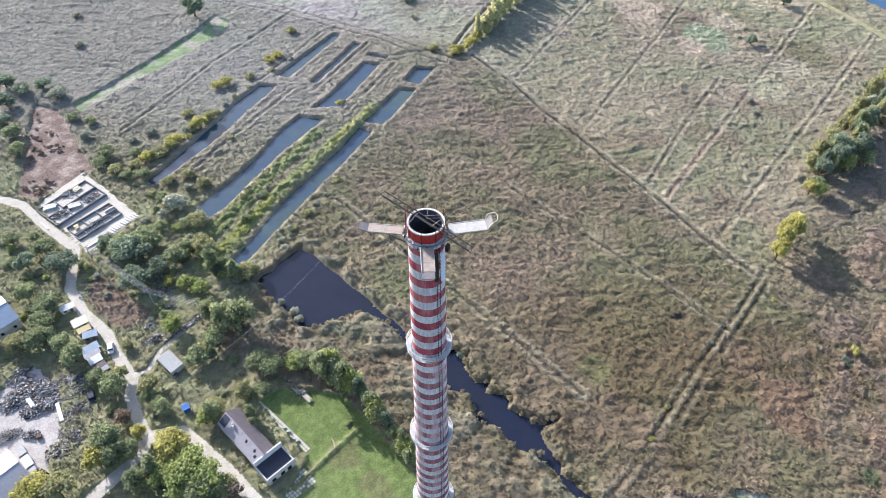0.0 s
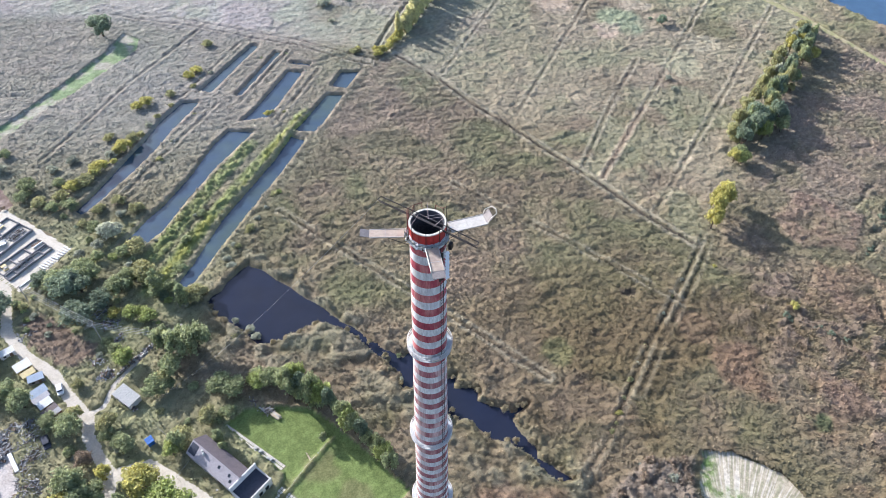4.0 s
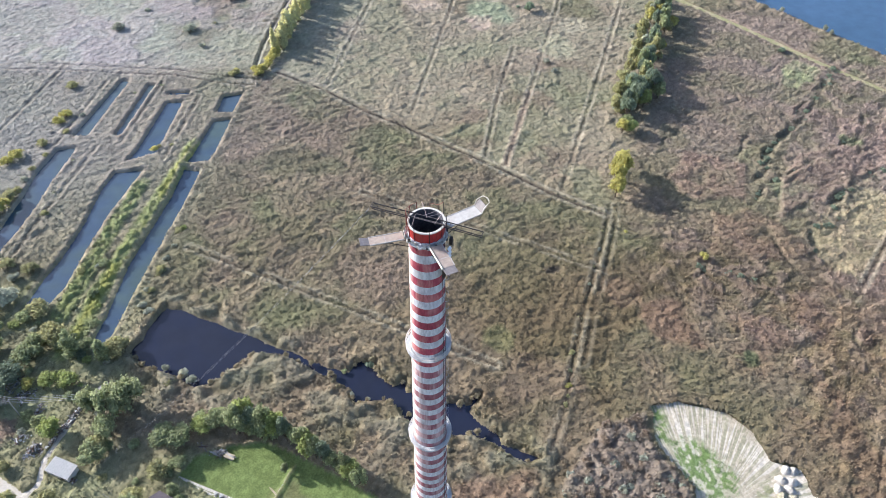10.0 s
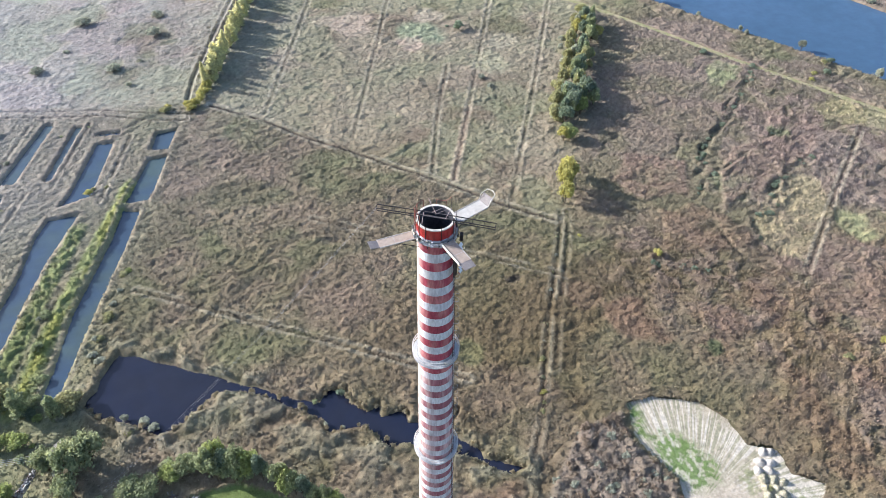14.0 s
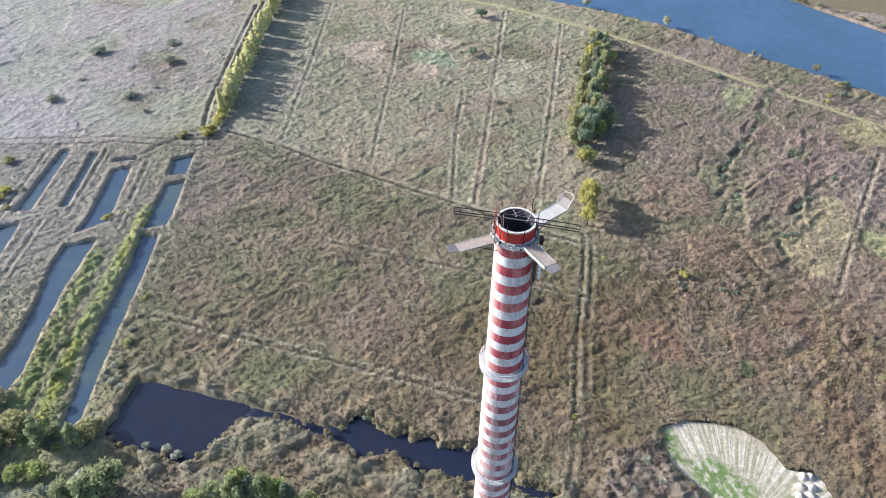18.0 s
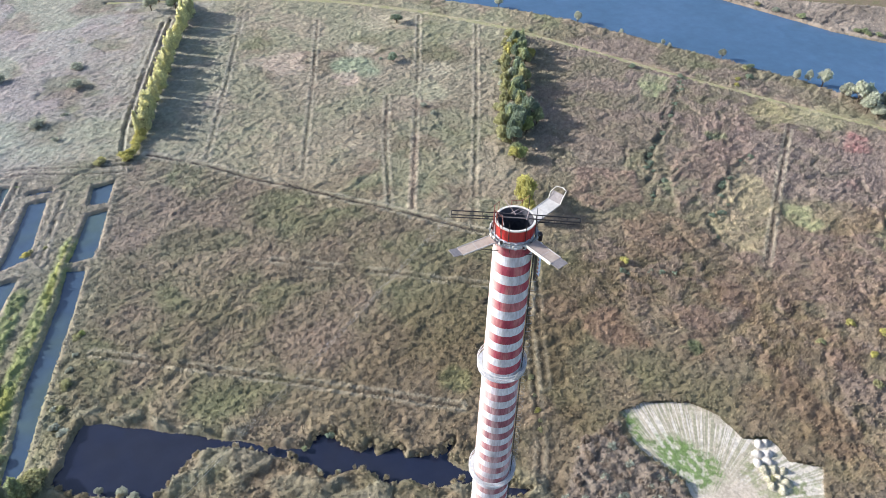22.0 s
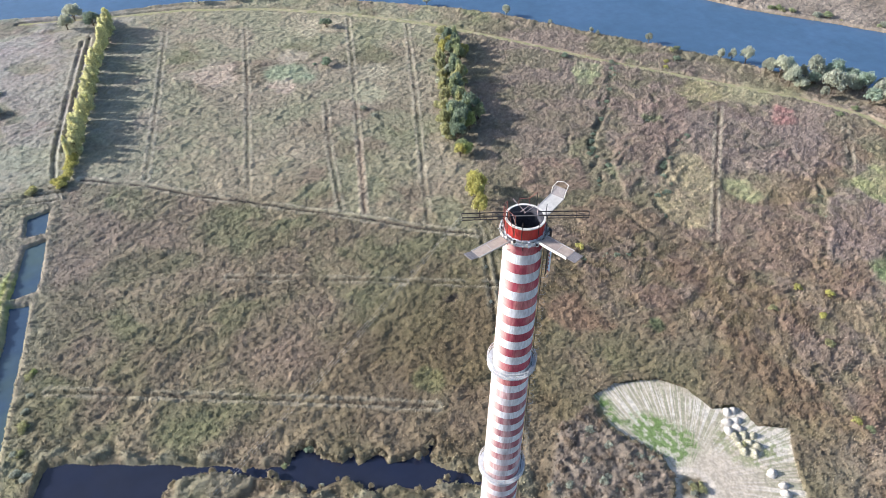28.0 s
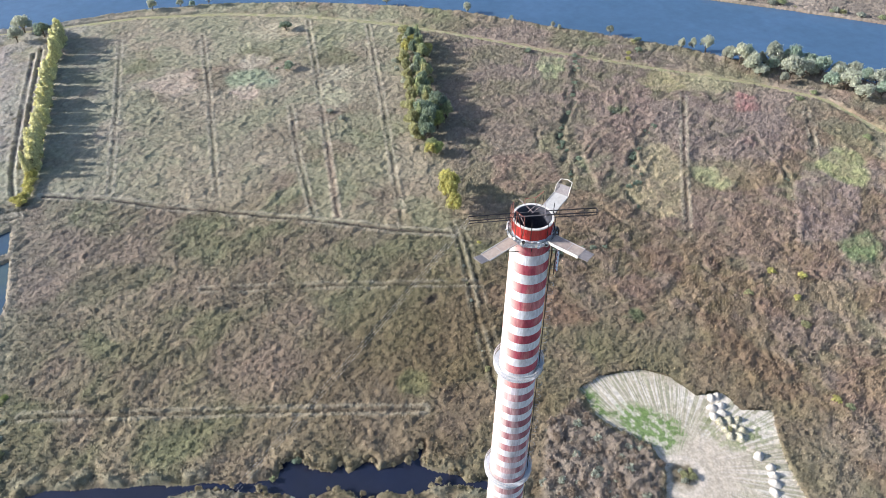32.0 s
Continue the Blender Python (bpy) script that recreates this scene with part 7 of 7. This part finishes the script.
# heaps of scrap: many jumbled pieces joined in three tones
def scrap_heap(x, y, rx, ry, az, n, label, bars=0.4):
    top = empty("scrap_heap", pose(x, y, 0, 0, 0, az))
    tagged(top, label, "scrap heap", "scrap heaps")
    for k, mat in enumerate(("scrap_a", "scrap_b", "scrap_c")):
        bm = bmesh.new()
        for _ in range(int(n * (0.8, 0.5, 0.75)[k])):
            a, q = RND.uniform(0, 6.28), math.sqrt(RND.random())
            px, py = rx * q * math.cos(a), ry * q * math.sin(a)
            pz = 0.25 + 1.3 * (1 - q) * RND.random()
            if RND.random() < bars:
                s_ = (RND.uniform(0.9, 3.0), RND.uniform(0.06, 0.16), RND.uniform(0.06, 0.15))
            else:
                s_ = (RND.uniform(0.2, 0.75), RND.uniform(0.15, 0.55), RND.uniform(0.12, 0.4))
            add_box(bm, s_, pose(px, py, pz, RND.uniform(-25, 25), RND.uniform(-25, 25), RND.uniform(0, 180)))
        tagged(part("scrap", bm, M[mat], top), kind="stuff")
    return top


scrap_heap(-114.0, 42.0, 7.0, 4.2, 20, 240, "wide heap of grey and dark metal scrap")
scrap_heap(-110.5, 37.8, 5.0, 2.6, 30, 120, "heap of small metal scrap on a dusty yard", 0.2)
scrap_heap(-121.0, 46.5, 4.5, 3.5, 0, 100, "overgrown heap of scrap")
scrap_heap(-103.0, 43.5, 4.5, 3.0, 50, 120, "heap of bars and sheet scrap", 0.7)
scrap_heap(-100.0, 38.8, 4.2, 2.6, 40, 110, "heap of pale boards and pipes", 0.8)
scrap_heap(-98.2, 31.0, 4.6, 3.0, -40, 130, "tangle of long pale pipes", 0.9)
scrap_heap(-99.0, 25.5, 4.0, 3.2, -40, 130, "heap of dark brown scrap", 0.4)
scrap_heap(-115.5, 28.5, 4.5, 1.6, 35, 60, "row of pipes and poles", 0.95)
scrap_heap(-92.0, 66.5, 3.0, 1.6, 40, 60, "pale rubble in scrub beside the lane", 0.2)
scrap_heap(-88.5, 62.5, 3.0, 2.4, 40, 70, "pale rubble and blocks in scrub", 0.15)
scrap_heap(-92.5, 80.0, 3.6, 2.6, 20, 70, "pale rubble among dry grass", 0.3)
scrap_heap(-95.5, 84.5, 4.0, 3.0, 60, 80, "broken branches and rubble under trees", 0.6)
scrap_heap(-88.0, 75.0, 2.6, 1.5, 60, 50, "white rubble beside the footpath", 0.2)
scrap_heap(-83.0, 66.0, 5.0, 0.7, 55, 60, "row of pale stones along the footpath", 0.1)
scrap_heap(-79.0, 71.0, 4.5, 0.7, 58, 50, "row of pale stones beside the footpath", 0.1)
scrap_heap(-47.0, 52.6, 2.4, 0.7, -38, 30, "pale logs and boards lying on the grass", 0.85)
scrap_heap(-42.6, 50.2, 1.8, 1.0, -38, 26, "pale boards and junk at the lawn's edge", 0.7)
scrap_heap(-107.5, 46.5, 3.0, 2.2, 40, 80, "pile of pale boards and sheet scrap", 0.7)
scrap_heap(-109.0, 30.0, 2.0, 1.4, 10, 40, "small heap of rusty scrap in the yard", 0.4)
scrap_heap(-114.5, 76.5, 2.8, 1.6, 40, 40, "grey blocks and boards in the brush", 0.3)
scrap_heap(-78.0, 51.4, 1.6, 1.0, -36, 40, "pile of pale junk behind the garage", 0.3)
scrap_heap(-118.5, 39.0, 4.0, 3.0, 70, 110, "heap of grey sheet scrap and boards", 0.4)
scrap_heap(-107.0, 40.0, 2.4, 1.6, 20, 50, "small heap of pale pipes and blocks", 0.5)
scrap_heap(-100.5, 34.8, 3.6, 2.4, -35, 100, "stacked pale boards and beams", 0.85)
scrap_heap(-104.5, 47.5, 3.2, 2.2, 40, 80, "heap of dark bars under trees", 0.7)
scrap_heap(-139.0, 108.5, 3.4, 1.6, 60, 40, "pale rubble in a ruined cell", 0.3)
scrap_heap(-132.5, 117.0, 3.0, 1.6, 60, 40, "pale rubble and boards in a ruined cell", 0.4)
scrap_heap(-126.0, 105.0, 3.6, 1.0, 57, 36, "pale rubble along a concrete trench", 0.3)
scrap_heap(-141.5, 118.0, 2.4, 1.4, 60, 30, "grey rubble in a ruined cell", 0.3)
tagged(box("long_container", (3.4, 1.1, 1.0), pose(-113.2, 38.6, 0.55, 0, 0, -40), M["roof_white"], None, "", 0.05), "white metal trough on the scrap yard", "trough")
tagged(box("long_container", (6.2, 1.0, 0.9), pose(-104.3, 36.9, 0.5, 0, 0, -52), M["roof_white"], None, "", 0.05), "long white metal trough on the scrap yard", "trough")
bm = bmesh.new()
for i in range(20):
    add_rod(bm, (0.75 * math.cos(i * 0.314), 0.75 * math.sin(i * 0.314), 0.25), (0.75 * math.cos(i * 0.314 + 0.314), 0.75 * math.sin(i * 0.314 + 0.314), 0.25), 0.24, 6)
o_ = part("tractor_tyre", bm, M["rubber"])
o_.matrix_world = pose(-112.4, 35.0, 0.06)
tagged(o_, "large black tractor tyre lying flat", "tyre")
tagged(box("steel_bin", (1.3, 1.0, 0.9), pose(-106.4, 29.6, 0.5, 0, 0, 30), M["brown_wood"], None, "", 0.04), "dark steel bin on the dusty yard", "bin")


def vehicle(x, y, az, l, w, h, paint, cargo, label, category):
    top = empty(category.replace(" ", "_"), pose(x, y, 0, 0, 0, az))
    tagged(top, label, category)
    cabl = 1.7 if cargo else l * 0.55
    box("body", (l, w, h * 0.38), pose(0, 0, 0.35 + h * 0.19), paint, top, "", 0.12)
    c = box("cab", (cabl, w * 0.92, h * 0.42), pose(l / 2 - cabl / 2 - 0.05 if cargo else -l * 0.04, 0, 0.35 + h * 0.55), paint, top, "", 0.16)
    box("windscreen", (0.06, w * 0.8, h * 0.28), pose((l / 2 - 0.03) if cargo else l * 0.235, 0, 0.35 + h * 0.57), M["glass"], c)
    for s_ in (-1, 1):
        box("side_window", (cabl * 0.7, 0.05, h * 0.24), pose(l / 2 - cabl / 2 if cargo else -l * 0.04, s_ * w * 0.46, 0.35 + h * 0.58), M["glass"], c)
    if cargo:
        box("cargo_box", (l - cabl - 0.3, w, h * 0.75), pose(-cabl / 2 - 0.05, 0, 0.6 + h * 0.38), cargo, top, "", 0.05)
    for sx in (-0.32, 0.32):
        for sy in (-1, 1):
            wh = rod("wheel", (l * sx, sy * (w / 2 - 0.12), 0.34), (l * sx, sy * (w / 2 + 0.06), 0.34), 0.34, M["rubber"], top, "", 14)
            rod("rim", (l * sx, sy * (w / 2 + 0.04), 0.34), (l * sx, sy * (w / 2 + 0.075), 0.34), 0.18, M["steel"], wh, "", 10)
    for sy in (-1, 1):
        box("headlight", (0.06, 0.25, 0.15), pose(l / 2, sy * w * 0.36, 0.65), M["glass"], top)
    return top


vehicle(-99.6, 58.0, -62, 3.9, 1.7, 1.45, M["white_car"], None, "small white car parked beside the cabins", "car")
vehicle(-107.3, 24.0, -38, 5.2, 2.1, 2.4, M["white_car"], M["scrap_c"], "white box truck beside the warehouse", "truck")
vehicle(-104.2, 21.4, -38, 5.4, 2.1, 2.2, M["roof_grey"], M["roof_white"], "grey truck with a white load box", "truck")
vehicle(-100.4, 19.8, -20, 4.2, 1.9, 1.9, M["rubber"], None, "dark off-road car on the dusty yard", "car")
vehicle(-98.0, 42.3, -58, 4.4, 1.8, 1.6, M["tar"], None, "dark car in the shade of trees", "car")


# utility poles and their wires
def pole(x, y, az, h=8.0):
    top = empty("utility_pole", pose(x, y, 0, 0, 0, az))
    tagged(top, "grey wooden utility pole with a crossarm", "utility pole", "utility poles")
    rod("mast", (0, 0, 0), (0, 0, h), 0.13, M["concrete"], top, seg=8)
    box("crossarm", (1.8, 0.1, 0.12), pose(0, 0.1, h - 0.3), M["brown_wood"], top)
    for s_ in (-0.8, -0.27, 0.27, 0.8):
        rod("insulator", (s_, 0.1, h - 0.24), (s_, 0.1, h - 0.05), 0.05, M["roof_white"], top)


POLES = [(-118.5, 88.5), (-93.0, 74.0), (-66.5, 69.5)]
for x_, y_ in POLES:
    pole(x_, y_, 60)
for (ax_, ay_), (bx_, by_) in zip(POLES[:-1], POLES[1:]):
    for s_ in (-0.8, -0.27, 0.27, 0.8):
        wire((ax_ + s_ * 0.5, ay_ + s_ * 0.87, 7.9), (bx_ + s_ * 0.5, by_ + s_ * 0.87, 7.9), 0.5, 0.028, "power_wire", "thin pale overhead power wire", "wire")


# ---- heaps on the gravel ----
def heap(x, y, r, h, mat, label, seed):
    rr = random.Random(seed)
    v, f = [(0, 0, h)], []
    n, rows = 14, 5
    for i in range(1, rows + 1):
        t = i / rows
        for j in range(n):
            a = 6.283 * j / n
            q = r * t * (1 + 0.16 * math.sin(2 * a + seed) + rr.uniform(-0.14, 0.14))
            z = h * (1 - t ** 1.35) * (1 + rr.uniform(-0.22, 0.18)) if i < rows else 0.02
            v.append((q * math.cos(a), q * math.sin(a), z))
    for j in range(n):
        f.append((0, 1 + j, 1 + (j + 1) % n))
    for i in range(rows - 1):
        for j in range(n):
            f.append((1 + i * n + j, 1 + (i + 1) * n + j, 1 + (i + 1) * n + (j + 1) % n, 1 + i * n + (j + 1) % n))
    ob = obj("mound", v, f, mat, None, "", True)
    ob.matrix_world = pose(x, y, 0.08)
    return tagged(ob, label, "mound", "mounds on the gravel")


HEAPS = [(93.2, 10.6), (94.9, 9.9), (92.9, 7.3), (90.7, 8.6), (91.3, 5.7), (88.4, 4.6), (88.6, 6.6), (90.6, 3.3), (92.4, 2.0), (89.8, 1.1), (90.5, -0.6), (87.4, 2.2), (88.3, -1.5), (86.7, 0.4), (87.0, -7.6), (86.4, -11.3), (84.8, -12.9), (83.3, -14.4), (81.0, -15.6), (79.0, -17.5), (77.5, -19.5)]
for i, (x_, y_) in enumerate(HEAPS):
    g_ = i in (5, 7, 8, 9, 10, 11, 12, 13)
    heap(x_, y_, RND.uniform(1.2, 1.6), RND.uniform(1.0, 1.4), M["heap_grey" if g_ else "heap"], "grey-green overgrown mound of spoil" if g_ else "pale mound of tipped sand and rubble", i)
